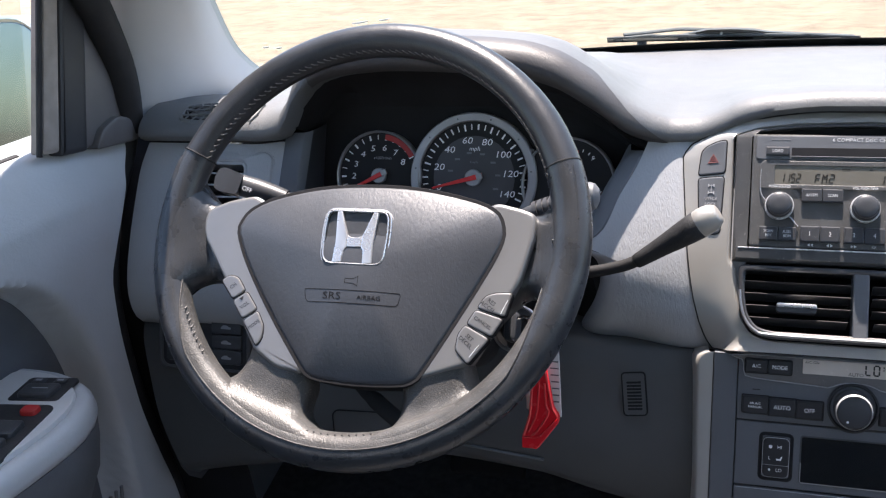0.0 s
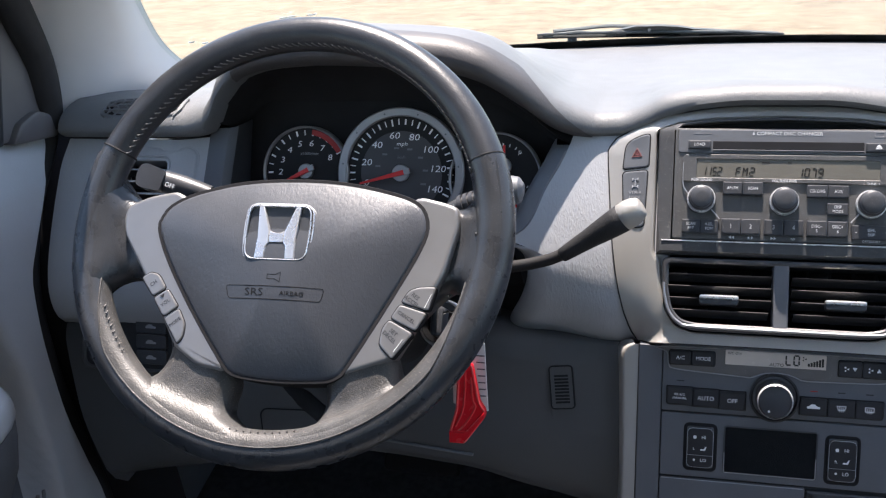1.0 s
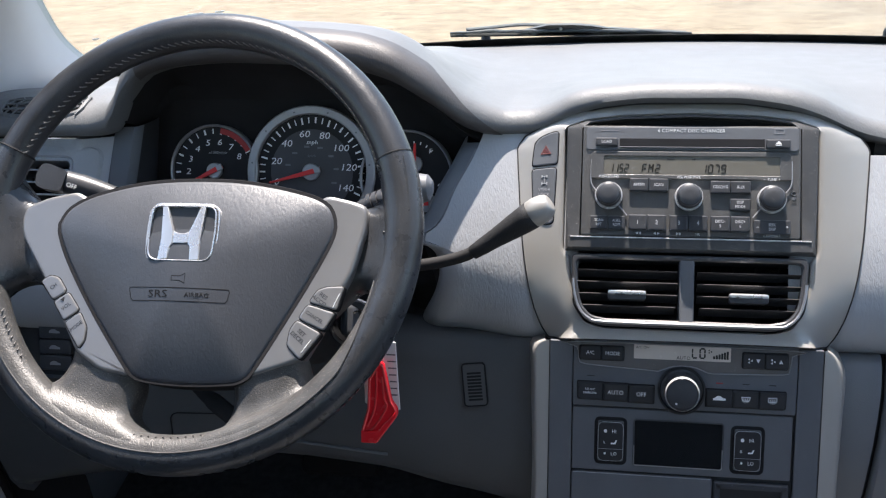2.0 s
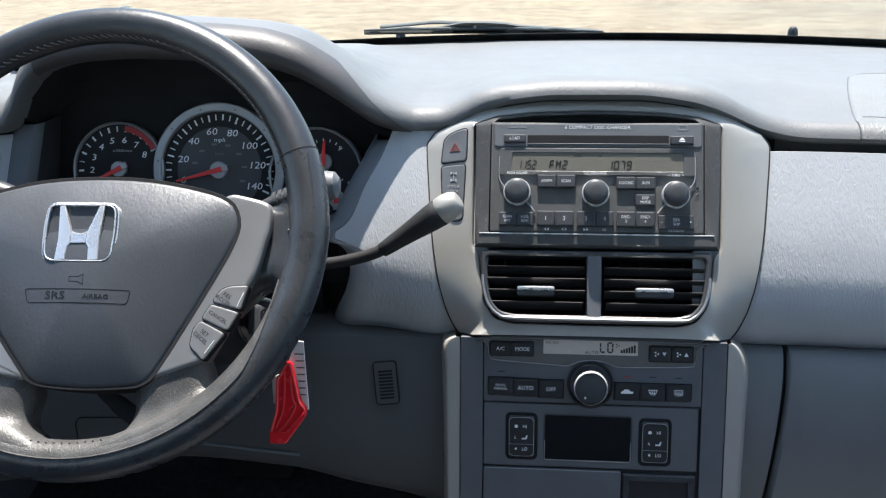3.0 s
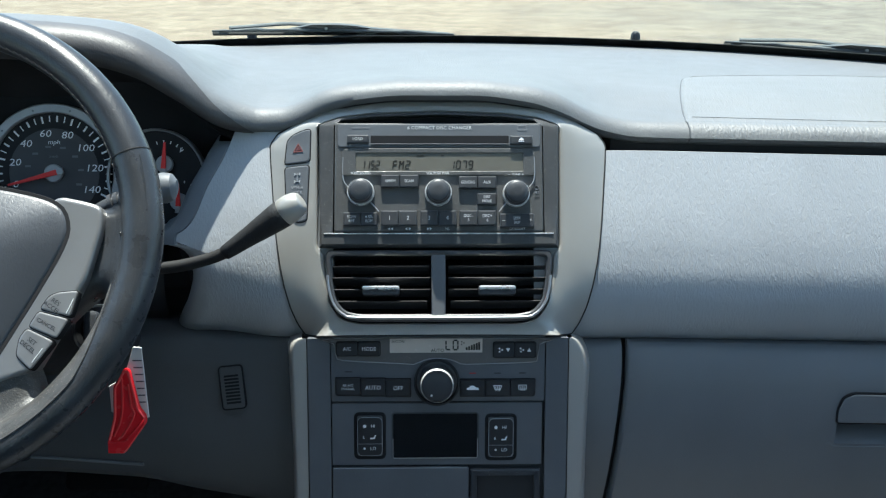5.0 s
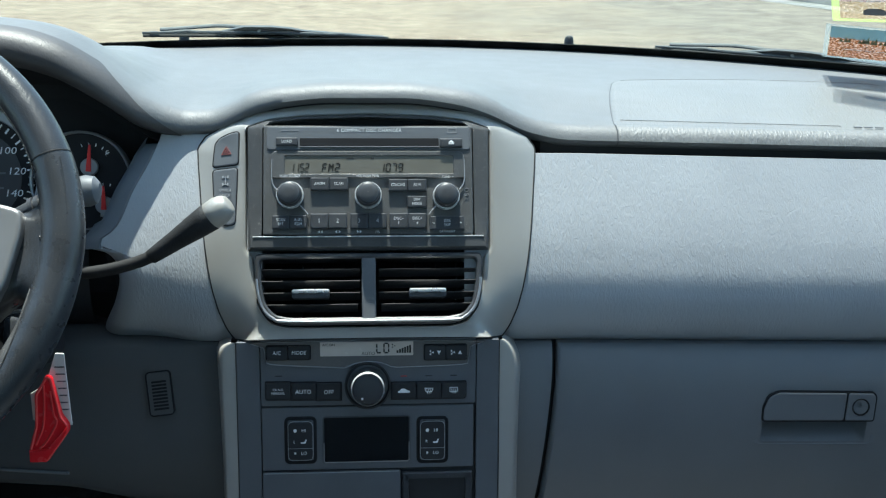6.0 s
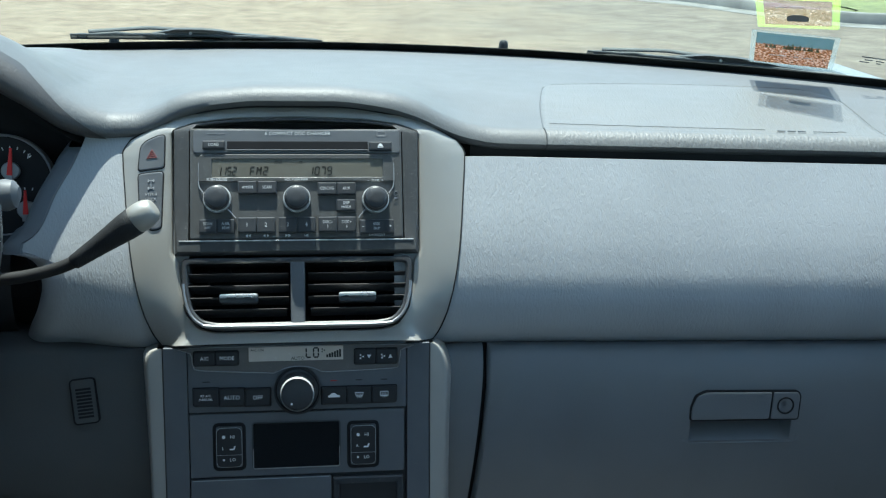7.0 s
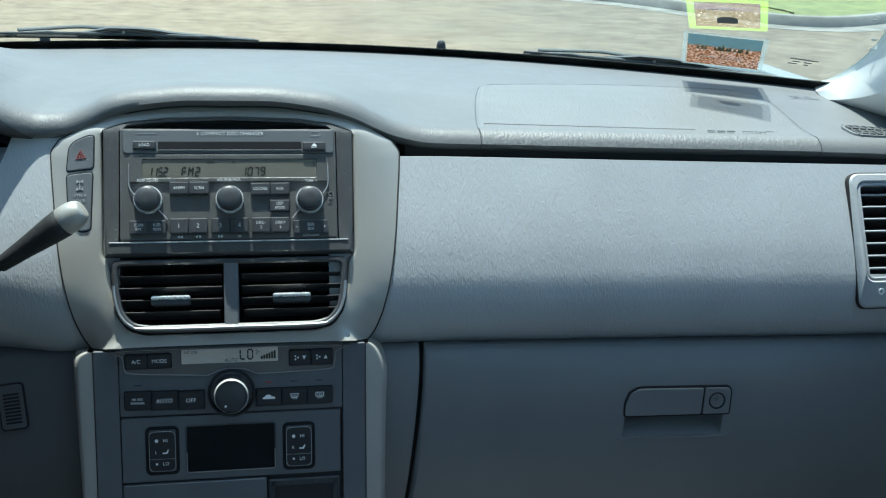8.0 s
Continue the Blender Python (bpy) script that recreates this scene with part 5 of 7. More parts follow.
def needle(d, u, v, deg, length, hub):
    part("needle_hub", lathe([(hub, -0.003), (hub, 0.001), (hub * 0.9, 0.0018), (hub * 0.1, 0.0020)], 28, at=(u, v)), RING, d)
    c, s = math.cos(radians(deg)), math.sin(radians(deg))
    tail = 0.011
    pts = [(u - tail * c + 0.0029 * s, v - tail * s - 0.0029 * c), (u + length * c + 0.0010 * s, v + length * s - 0.0010 * c), (u + length * c - 0.0010 * s, v + length * s + 0.0010 * c), (u - tail * c - 0.0029 * s, v - tail * s + 0.0029 * c)]
    part("needle", plate(pts, 0.0021, 0.0040, 0.0004), NEEDLE, d, "red needle")
    pts = [(u - tail * c + 0.0030 * s, v - tail * s - 0.0030 * c), (u - 0.4 * tail * c + 0.0028 * s, v - 0.4 * tail * s - 0.0028 * c), (u - 0.4 * tail * c - 0.0028 * s, v - 0.4 * tail * s + 0.0028 * c), (u - tail * c - 0.0030 * s, v - tail * s + 0.0030 * c)]
    part("needle_tail", plate(pts, 0.0021, 0.0043, 0.0004), RING, d)


speedo = dial_face("speedometer", 0.0, 0.0, 0.0670, 0.0092, "black speedometer with a broad silver ring")
part("inner_disc", lathe([(0.044, -0.003), (0.044, -0.0025), (0.0434, -0.0023), (0.001, -0.0023)], 64), DIALGREY, speedo)
for i in range(29):
    a = 196 - i * 31.5 / 4
    tick(speedo, 0, 0, 0.0505 if i % 4 else 0.0495, 0.0565, a, 0.00055 if i % 2 else 0.0009, WHITE)
for i in range(8):
    a = 196 - i * 31.5
    x, y = at_angle(0, 0, 0.0395, a)
    words(str(i * 20), 0.0098, speedo, x, y, -0.0021, WHITE, 1.22, lean=0.15)
    tick(speedo, 0, 0, 0.0600, 0.0660, a, 0.0005, BLACK)
    x, y = at_angle(0, 0, 0.0265, a)
    if 0 < i < 8:
        part("faint_number_bar", box(x - 0.0028, x + 0.0028, y - 0.0010, y + 0.0010, -0.003, -0.0021, 0.0001), FAINT, speedo)
words("mph", 0.0062, speedo, 0.0005, 0.0305, -0.0021, WHITE, 1.1, lean=0.15)
words("km/h", 0.0040, speedo, 0.0, 0.0165, -0.0021, FAINT, 1.1, lean=0.15)
needle(speedo, 0, 0, 195, 0.0450, 0.0090)
for q in range(7):
    x, y = at_angle(0, 0, 0.0632, 205 - q * 33)
    part("ring_notch", lathe([(0.0011, 0.002), (0.0010, 0.0030), (0.0002, 0.0031)], 10, at=(x, y)), CHAR, speedo)

tach = dial_face("tachometer", -0.1055, 0.0, 0.0475, 0.0024, "black tachometer with a red zone")
U = -0.1055
for i in range(17):
    a = 233 - i * 25.4 / 2
    tick(tach, U, 0, 0.0385, 0.0440, a, 0.0010 if i % 2 == 0 else 0.0005, WHITE)
for i in range(9):
    x, y = at_angle(U, 0, 0.0300, 233 - i * 25.4)
    words(str(i), 0.0090, tach, x, y, -0.0026, WHITE, 1.25, lean=0.15)
rd = [at_angle(U, 0, 0.0450, a) for a in np.linspace(82, 30, 14)] + [at_angle(U, 0, 0.0392, a) for a in np.linspace(30, 82, 14)]
part("red_zone", plate(rd, -0.003, -0.0024, 0.00005), RED, tach, "red zone")
words("x1000r/min", 0.0044, tach, U + 0.003, 0.0190, -0.0026, DULL, 1.0, lean=0.15)
needle(tach, U, 0, 207, 0.034, 0.0082)

fuel = dial_face("fuel_gauge", 0.1005, -0.0045, 0.0475, 0.0024, "black fuel and temperature gauge")
for i in range(5):
    tick(fuel, 0.1085, 0.009, 0.0205, 0.0235, 110 - i * 18, 0.0005, WHITE)
    tick(fuel, 0.122, -0.028, 0.0190, 0.0215, 115 - i * 20, 0.0005, RED if i == 4 else WHITE)
words("F", 0.0068, fuel, 0.1245, 0.0225, -0.0026, WHITE, lean=0.15)
words("H", 0.0050, fuel, 0.1365, -0.0125, -0.0026, RED, lean=0.15)
needle(fuel, 0.1085, 0.009, 86, 0.0215, 0.0085)
needle(fuel, 0.122, -0.028, 90, 0.0185, 0.0085)
for x, y in ((0.062, 0.030), (0.058, 0.020), (-0.058, 0.03)):
    part("warning_lamp", plate(rrect(x - 0.002, x + 0.002, y - 0.0014, y + 0.0014, 0.0006), -0.0035, 0.0, 0.0002), FAINT, fuel)

# ---- steering wheel ----
WHEEL = leaning((-0.4198, -0.1414, 1.1465), 33.6)
wheel = thing("steering_wheel", WHEEL, "worn black leather steering wheel with silver spokes", "steering wheel")


def rim_arc(a0, a1, n, r=0.0152, R=0.1845):
    path, rad = [], []
    for a in np.linspace(a0, a1, n):
        path.append((R * math.cos(a), R * math.sin(a) - 0.003, 0.0))
        s = math.sin(a)
        grip = 0.0010 * math.exp(-((abs(math.degrees(math.atan2(s, math.cos(a)))) - 0) / 30) ** 2) + 0.0008 * max(0, -s)
        rad.append(r + grip)
    return path, rad


A1, A2 = radians(21.5), radians(157.5)
p, rr = rim_arc(A1, A2, 60)
part("upper_rim", tube(p, rr, 20), LEATHER, wheel, "smooth worn leather upper rim", 80)
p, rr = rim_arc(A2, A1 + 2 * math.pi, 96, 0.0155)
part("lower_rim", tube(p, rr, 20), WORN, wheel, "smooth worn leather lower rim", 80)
# the inner half is wrapped in rubbed leather that meets the outer half in a raised seam
rows, ridge = [], []
for q, r in zip(p, rr):
    q = Vector(q)
    s = Vector((q.x, q.y + 0.003, 0)).normalized()
    low = max(0.0, -s.y)
    end = radians(-42 + 126 * min(1.0, low / 0.62) ** 0.8)
    rows.append([q + (r + 0.0006 * (0.2 + 0.8 * math.sin(math.pi * min(1, max(0, f)) ** 0.6))) * (Vector((0, 0, math.sin(k))) - s * math.cos(k)) for f in np.linspace(0, 1, 14) for k in (radians(-50) + (end - radians(-50)) * f,)])
    if low > 0.12:
        ridge.append(q + (r + 0.0002) * (Vector((0, 0, math.sin(end))) - s * math.cos(end)))
part("inner_wrap", sheet(rows), RUBBED, wheel, "rubbed pale leather inside the rim", 80)
part("wrap_seam", tube(ridge, 0.0008, 8), RUBBED, wheel, "raised leather seam")
for a in (A1, A2):
    c = Vector((0.1845 * math.cos(a), 0.1845 * math.sin(a) - 0.003, 0))
    t = Vector((-math.sin(a), math.cos(a), 0))
    s = Vector((math.cos(a), math.sin(a), 0))
    part("seam", tube([c + 0.0157 * (math.cos(k) * s + math.sin(k) * Vector((0, 0, 1))) for k in np.linspace(0, 2 * math.pi, 28, endpoint=False)], 0.0009, 6, closed=True), RUBBER, wheel)
# stitching along the inside of the rim
b = bmesh.new()
for i in range(170):
    a = 2 * math.pi * i / 170
    if any(lo < math.degrees(a) < hi for lo, hi in ((0, 19), (158, 205), (222, 260), (285, 360))):
        continue
    q = Vector((math.cos(a), math.sin(a), 0))
    t = Vector((-math.sin(a), math.cos(a), 0))
    base = q * (0.1845 - 0.0140) + Vector((0, -0.003, 0.0082))
    tube([base - t * 0.0022 + Vector((0, 0, -0.0028)), base + q * -0.0004, base + t * 0.0022 + Vector((0, 0, 0.0030))], 0.0006, 5, bm=b)
tagged(part("stitching", b, THREAD, wheel, "grey cross stitching along the inner rim"), kind="stuff")

hub = [(-0.114, -0.006), (-0.111, 0.008), (-0.103, 0.017), (-0.082, 0.027), (-0.041, 0.037), (0.004, 0.0405), (0.051, 0.039), (0.096, 0.031), (0.118, 0.023), (0.1265, 0.012), (0.1275, -0.004), (0.117, -0.030), (0.094, -0.075), (0.071, -0.117), (0.064, -0.1245), (0.054, -0.1280), (0.016, -0.1305), (-0.018, -0.1290), (-0.029, -0.1260), (-0.037, -0.1190), (-0.069, -0.079), (-0.099, -0.036)]
ho = resample([(x, y) for x, y, z in smooth_path([(x, y, 0) for x, y in hub], 3, closed=True)], 110)
cover = part("airbag_cover", plate(ho, -0.02, 0.0080, 0.0032, crown=0.0170), AIRBAG, wheel, "grained dark grey airbag cover", 60)
part("gap_ring", plate(inset(ho, -0.0022), -0.02, 0.0068, 0.0004), VOID, wheel)
sl = rounded([(-0.152, 0.004), (-0.149, 0.016), (-0.129, 0.0245), (-0.103, 0.030), (-0.070, 0.010), (-0.080, -0.060), (-0.040, -0.110), (-0.034, -0.1265), (-0.061, -0.1225), (-0.084, -0.108), (-0.124, -0.046), (-0.149, -0.011)], 0.006, 3)
part("spoke_trim", plate(sl, -0.012, 0.0065, 0.003), SPOKE, wheel, "silver spoke trim", 45)
sr = rounded([(0.090, 0.010), (0.119, 0.0305), (0.142, 0.0255), (0.154, 0.0215), (0.1545, 0.002), (0.146, -0.036), (0.110, -0.107), (0.061, -0.1255), (0.060, -0.110), (0.088, -0.055)], 0.006, 3)
part("spoke_trim", plate(sr, -0.012, 0.0065, 0.003), SPOKE, wheel, "silver spoke trim", 45)
# leather arms: each falls back behind its trim and swells out again into the rim
def spoke_arm(one, two, heights, depth=0.016, hide=RUBBED):
    """A sculpted arm between two side lines that run from the trim to the rim."""
    n = 16
    lines = []
    for pts in (one, two):
        q = smooth_path([(x, y, 0) for x, y in pts], 8)
        d = [0.0]
        for a, c in zip(q, q[1:]):
            d.append(d[-1] + (c - a).length)
        lines.append([tuple(np.interp(d[-1] * k / n, d, [p[j] for p in q]) for j in (0, 1)) for k in range(n + 1)])
    high = spline([k / (len(heights) - 1) for k in range(len(heights))], heights)
    rows = []
    for k in range(n + 1):
        a, c = lines[0][k], lines[1][k]
        row = [(a[0], a[1], high(k / n) - depth - 0.01)]
        for w in (0.0, 0.02, 0.06, 0.13, 0.24, 0.38, 0.5, 0.62, 0.76, 0.87, 0.94, 0.98, 1.0):
            e = min(1.0, min(w, 1 - w) / (0.24 - 0.16 * max(0.0, (k / n - 0.6) / 0.4)))
            x, y = a[0] + (c[0] - a[0]) * w, a[1] + (c[1] - a[1]) * w + 0.003
            want = math.hypot(a[0], a[1] + 0.003) * (1 - w) + math.hypot(c[0], c[1] + 0.003) * w
            f = 1 + (want / math.hypot(x, y) - 1) * (k / n) ** 2
            row.append((x * f, y * f - 0.003, high(k / n) - depth * (1 - math.sqrt(max(0.0, 1 - (1 - e) ** 2)))))
        row.append((c[0], c[1], high(k / n) - depth - 0.01))
        rows.append(row)
    return part("spoke_arm", sheet(rows), hide, wheel, "leather covered spoke arm", 75)


spoke_arm([(-0.090, -0.104), (-0.098, -0.124), (-0.110, -0.134), (-0.138, -0.132)], [(-0.029, -0.124), (-0.0285, -0.138), (-0.0315, -0.152), (-0.028, -0.162), (-0.014, -0.171), (0.004, -0.186)], (0.0062, 0.0030, 0.0030, 0.0055, 0.0100, 0.0140, 0.0152))
spoke_arm([(0.051, -0.124), (0.053, -0.138), (0.052, -0.153), (0.044, -0.165), (0.030, -0.171), (0.012, -0.186)], [(0.109, -0.103), (0.114, -0.118), (0.121, -0.127), (0.142, -0.121)], (0.0062, 0.0030, 0.0030, 0.0055, 0.0100, 0.0140, 0.0152))
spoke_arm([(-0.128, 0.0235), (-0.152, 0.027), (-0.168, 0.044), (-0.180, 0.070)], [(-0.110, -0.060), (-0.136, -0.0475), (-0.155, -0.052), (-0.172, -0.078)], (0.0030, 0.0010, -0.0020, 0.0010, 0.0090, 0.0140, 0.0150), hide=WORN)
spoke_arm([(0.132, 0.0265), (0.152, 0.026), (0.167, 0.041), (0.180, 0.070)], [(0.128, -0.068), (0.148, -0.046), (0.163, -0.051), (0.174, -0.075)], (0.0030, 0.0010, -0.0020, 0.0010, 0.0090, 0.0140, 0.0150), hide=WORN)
part("hub_back", plate(inset(ho, 0.012), -0.075, -0.015, 0.004), BLACK, wheel)
# badge: a rounded double chrome frame round two uprights with flared feet and a bridge
o = rounded([(-0.0250, -0.0352), (0.0345, -0.0352), (0.0362, -0.0060), (0.0345, 0.0160), (-0.0250, 0.0160), (-0.0267, -0.0060)], 0.0120, 6)
part("badge_plate", plate(inset(o, 0.0010), 0.0160, 0.0222, 0.0006), BUTTON, cover, "dark badge ground")
part("badge_frame", ring_plate(o, inset(o, 0.0013), 0.0160, 0.0236, 0.0005), BADGE, cover, "outer chrome badge frame")
i = inset(o, 0.0022)
part("badge_frame", ring_plate(i, inset(i, 0.0012), 0.0160, 0.0250, 0.0005), BADGE, cover, "inner chrome badge frame")
b = bmesh.new()
for side in (-1, 1):
    up = [(0.0188, 0.0128), (0.0142, 0.0128), (0.0098, 0.0000), (0.0066, -0.0080), (0.0062, -0.0178), (0.0084, -0.0210), (0.0092, -0.0318), (0.0182, -0.0318), (0.0170, -0.0140)]
    q = [(0.0046 + side * x, y) for x, y in up]
    plate(q if side < 0 else q[::-1], 0.0222, 0.0250, 0.0008, b)
plate([(-0.0020, -0.0178), (0.0112, -0.0178), (0.0112, -0.0080), (0.0080, -0.0094), (0.0046, -0.0098), (0.0012, -0.0094), (-0.0020, -0.0080)], 0.0222, 0.0248, 0.0006, b)
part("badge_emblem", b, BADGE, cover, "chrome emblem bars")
hull = BVHTree.FromPolygons([v.co.copy() for v in cover.data.vertices], [tuple(p.vertices) for p in cover.data.polygons])


def drape(ob, base):
    """Lays a flat piece onto the curved airbag cover."""
    for q in ob.data.vertices:
        top = hull.ray_cast(Vector((q.co.x, q.co.y, 0.05)), Vector((0, 0, -1)))[0]
        q.co.z = top.z + q.co.z - base
    return ob


# embossed marks on the cover, coloured black in place of their shade lines
o = resample(rounded([(-0.0345, -0.0660), (0.0485, -0.0660), (0.0510, -0.0545), (-0.0375, -0.0545)], 0.002), 60)
drape(part("embossed_shade_line", ring_plate(o, inset(o, 0.0007), -0.001, 0.0002, 0.0001), VOID, cover), 0)
drape(words("SRS", 0.0086, cover, -0.010, -0.0602, 0.0002, VOID, 1.35), 0)
drape(words("AIRBAG", 0.0052, cover, 0.0235, -0.0606, 0.0002, VOID, 1.15), 0)
horn = [(0.0005, -0.0492), (0.0080, -0.0492), (0.0125, -0.0515), (0.0125, -0.0425), (0.0080, -0.0448), (0.0005, -0.0448)]
drape(part("horn_mark", ring_plate(horn, inset(horn, 0.0006), -0.001, 0.0002, 0.0001), VOID, cover), 0)
# spoke buttons
def spoke_button(pts, text, size, turn, u, v):
    q = rounded(pts, 0.003, 3)
    part("button_gap", plate(inset(q, -0.0007), 0.0, 0.0068, 0.0003), VOID, wheel)
    b = part("spoke_button", plate(q, 0.0, 0.0080, 0.0012), SPOKE, wheel, "silver spoke button", 40)
    for k, s in enumerate(text.split("|")):
        c = Vector((u, v)) + Vector((math.sin(radians(turn)), -math.cos(radians(turn)))) * size * 1.05 * (k - (len(text.split("|")) - 1) / 2)
        words(s, size, b, c.x, c.y, 0.0081, BLACK, 1.0, turn=turn)
    return b


spoke_button([(-0.1235, -0.0500), (-0.1160, -0.0445), (-0.1075, -0.0465), (-0.0985, -0.0580), (-0.1100, -0.0660)], "CH", 0.0048, 40, -0.111, -0.0545)
b = spoke_button([(-0.1092, -0.0675), (-0.0970, -0.0585), (-0.0845, -0.0735), (-0.0975, -0.0830)], "VOL", 0.0048, 40, -0.0970, -0.0710)
part("arrow_mark", plate([(-0.1030, -0.0655), (-0.0995, -0.0630), (-0.1000, -0.0668)], 0.007, 0.0086, 0.00005), BLACK, b)
spoke_button([(-0.0965, -0.0845), (-0.0838, -0.0750), (-0.0760, -0.0880), (-0.0760, -0.0990), (-0.0805, -0.1060)], "MODE", 0.0042, 40, -0.0852, -0.0872)
spoke_button([(0.1125, -0.0600), (0.1185, -0.0500), (0.1260, -0.0470), (0.1410, -0.0460), (0.1362, -0.0660)], "RES|ACCEL", 0.0048, -34, 0.1230, -0.0570)
spoke_button([(0.1050, -0.0735), (0.1115, -0.0618), (0.1352, -0.0680), (0.1270, -0.0830)], "CANCEL", 0.0044, -30, 0.1185, -0.0722)
spoke_button([(0.0975, -0.0955), (0.0990, -0.0820), (0.1040, -0.0748), (0.1252, -0.0850), (0.1095, -0.1070)], "SET|DECEL", 0.0048, -38, 0.1075, -0.0872)
for q in ([(0.1330, -0.0638), (0.1378, -0.0522)], [(0.1105, -0.1010), (0.1175, -0.0905)]):
    part("tick_line", tube([(*q[0], 0.0080), (*q[1], 0.0080)], 0.0004, 6), SOFT, wheel, "pale line")

# ---- column, stalks, lever, lock and keys ----
column = thing("column_shroud", WHEEL, "black plastic steering column shroud", "steering column")
part("shell", plate(rrect(-0.080, 0.085, -0.085, 0.050, 0.03, 6), -0.26, -0.055, 0.012), BLACK, column)
b = tube(smooth_path([(-0.490, -0.040, 0.972), (-0.4695, -0.058, 0.951), (-0.450, -0.062, 0.934), (-0.432, -0.062, 0.918)], 4), [0.008] * 7 + [0.0095] * 6, 12, flat=0.6)
b.transform(WHEEL.inverted())
part("tilt_lever", b, RUBBER, column, "black tilt lever")
stalk = thing("indicator_stalk", None, "black light stalk with white marks behind the wheel", "stalk")
path = smooth_path([(-0.46, -0.030, 1.108), (-0.52, -0.031, 1.130), (-0.560, -0.032, 1.1445), (-0.585, -0.033, 1.1525)], 5)
part("stem", tube(path, [0.0075] * 6 + [0.009] * 10, 14), BUTTON, stalk)
paddle = basis((-0.600, -0.036, 1.1565), (-0.94, -0.06, 0.30), (0.24, 0.50, 0.83))
b = plate(rounded([(-0.0110, -0.0105), (0.008, -0.0125), (0.0140, -0.0105), (0.0162, 0.000), (0.0145, 0.0100), (0.008, 0.0125), (-0.0110, 0.0105)], 0.004, 4), -0.011, 0.011, 0.005, crown=0.0015)
b.transform(paddle)
part("end_knob", b, BUTTON, stalk, "flattened end knob", 50)
part("collar", tube([(-0.545, -0.0315, 1.1395), (-0.560, -0.0325, 1.1445), (-0.575, -0.0330, 1.1495), (-0.592, -0.0335, 1.1545)], [0.0100, 0.0112, 0.0116, 0.0110], 18), BUTTON, stalk)
words("OFF", 0.0065, stalk, 0, 0, 0, WHITE).matrix_basis = leaning((-0.580, -0.0452, 1.1535), 25) @ pose(0, 0, 0, 0, 0, -18)
stalk = thing("wiper_stalk", None, "black wiper stalk with a grey end cap", "stalk")
part("stem", tube(smooth_path([(-0.345, -0.052, 1.108), (-0.290, -0.055, 1.1410), (-0.252, -0.058, 1.1565)], 5), 0.0075, 14), BUTTON, stalk)
part("end_cap", tube([(-0.250, -0.058, 1.1585), (-0.244, -0.059, 1.160), (-0.236, -0.060, 1.161), (-0.229, -0.060, 1.162), (-0.2255, -0.060, 1.162)], [0.009, 0.0125, 0.0135, 0.0115, 0.006], 18), CHAR, stalk)
for k in range(5):
    part("grip_ring", tube([(-0.284 + k * 0.0055, -0.056, 1.1440 + k * 0.0021), (-0.2805 + k * 0.0055, -0.056, 1.1454 + k * 0.0021)], 0.0098, 18), BUTTON, stalk)

lever = thing("gear_lever", None, "dark grey column gear lever with a silver tip", "gear lever")
part("boot", tube([(-0.330, 0.015, 1.058), (-0.295, 0.000, 1.064), (-0.268, -0.008, 1.068)], [0.026, 0.018, 0.009], 20), BLACK, lever)
part("stem", tube(smooth_path([(-0.300, -0.004, 1.064), (-0.268, -0.011, 1.0685), (-0.246, -0.013, 1.0710), (-0.223, -0.0145, 1.0765), (-0.202, -0.0150, 1.0840), (-0.180, -0.0155, 1.0975)], 6), 0.0057, 14), RUBBER, lever)
axis = (Vector((-0.130, -0.0150, 1.1325)) - Vector((-0.1865, -0.0155, 1.0935))).normalized()
foot = Vector((-0.1865, -0.0155, 1.0935))
prof = [(-0.015, 0.0058), (-0.014, 0.0068), (-0.006, 0.0076), (0.004, 0.0084), (0.014, 0.0092), (0.024, 0.0103), (0.034, 0.0115), (0.044, 0.0125), (0.0535, 0.0131), (0.0545, 0.0122)]
part("grip", tube([foot + axis * d for d, r in prof], [r for d, r in prof], 26), material("dull_grip_vinyl", (0.026, 0.027, 0.029), 0.6, gloss=0.18, vary=0.15, bump=0.35, bump_size=900, wrinkle=0.25, wrinkle_size=330), lever, "dark grey grip", 60)
prof = [(0.0530, 0.0122), (0.0540, 0.0128), (0.0600, 0.0131), (0.0640, 0.0128), (0.0690, 0.0116), (0.0725, 0.0098), (0.0742, 0.0082), (0.0746, 0.0060), (0.0750, 0.0020)]
part("tip", tube([foot + axis * d for d, r in prof], [r for d, r in prof], 28), SILVER, lever, "silver end tip", 50)

lock = thing("ignition_lock", leaning((-0.301, -0.078, 1.037), 30), "black ignition lock with the key in it", "ignition lock")
part("barrel", lathe([(0.021, -0.06), (0.021, 0.0), (0.019, 0.004), (0.014, 0.005), (0.013, 0.002), (0.002, 0.002)], 30), BLACK, lock)
part("bright_collar", lathe([(0.0225, -0.004), (0.0225, 0.0015), (0.0210, 0.003), (0.0190, 0.003), (0.0185, -0.002)], 30), SATIN, lock)
part("key_head", plate(rrect(-0.006, 0.006, -0.014, 0.014, 0.005), 0.004, 0.024, 0.003), BUTTON, lock)
part("key_ring", tube([(0.013 * math.cos(t) + 0.012, -0.004 + 0.013 * math.sin(t), 0.022) for t in np.linspace(0, 2 * math.pi, 24, endpoint=False)], 0.0012, 6, closed=True), CHROME, lock)
tags = thing("key_tag", leaning((-0.2665, -0.122, 0.9950), 8), "translucent red tag and white card hanging from the key", "key tag")
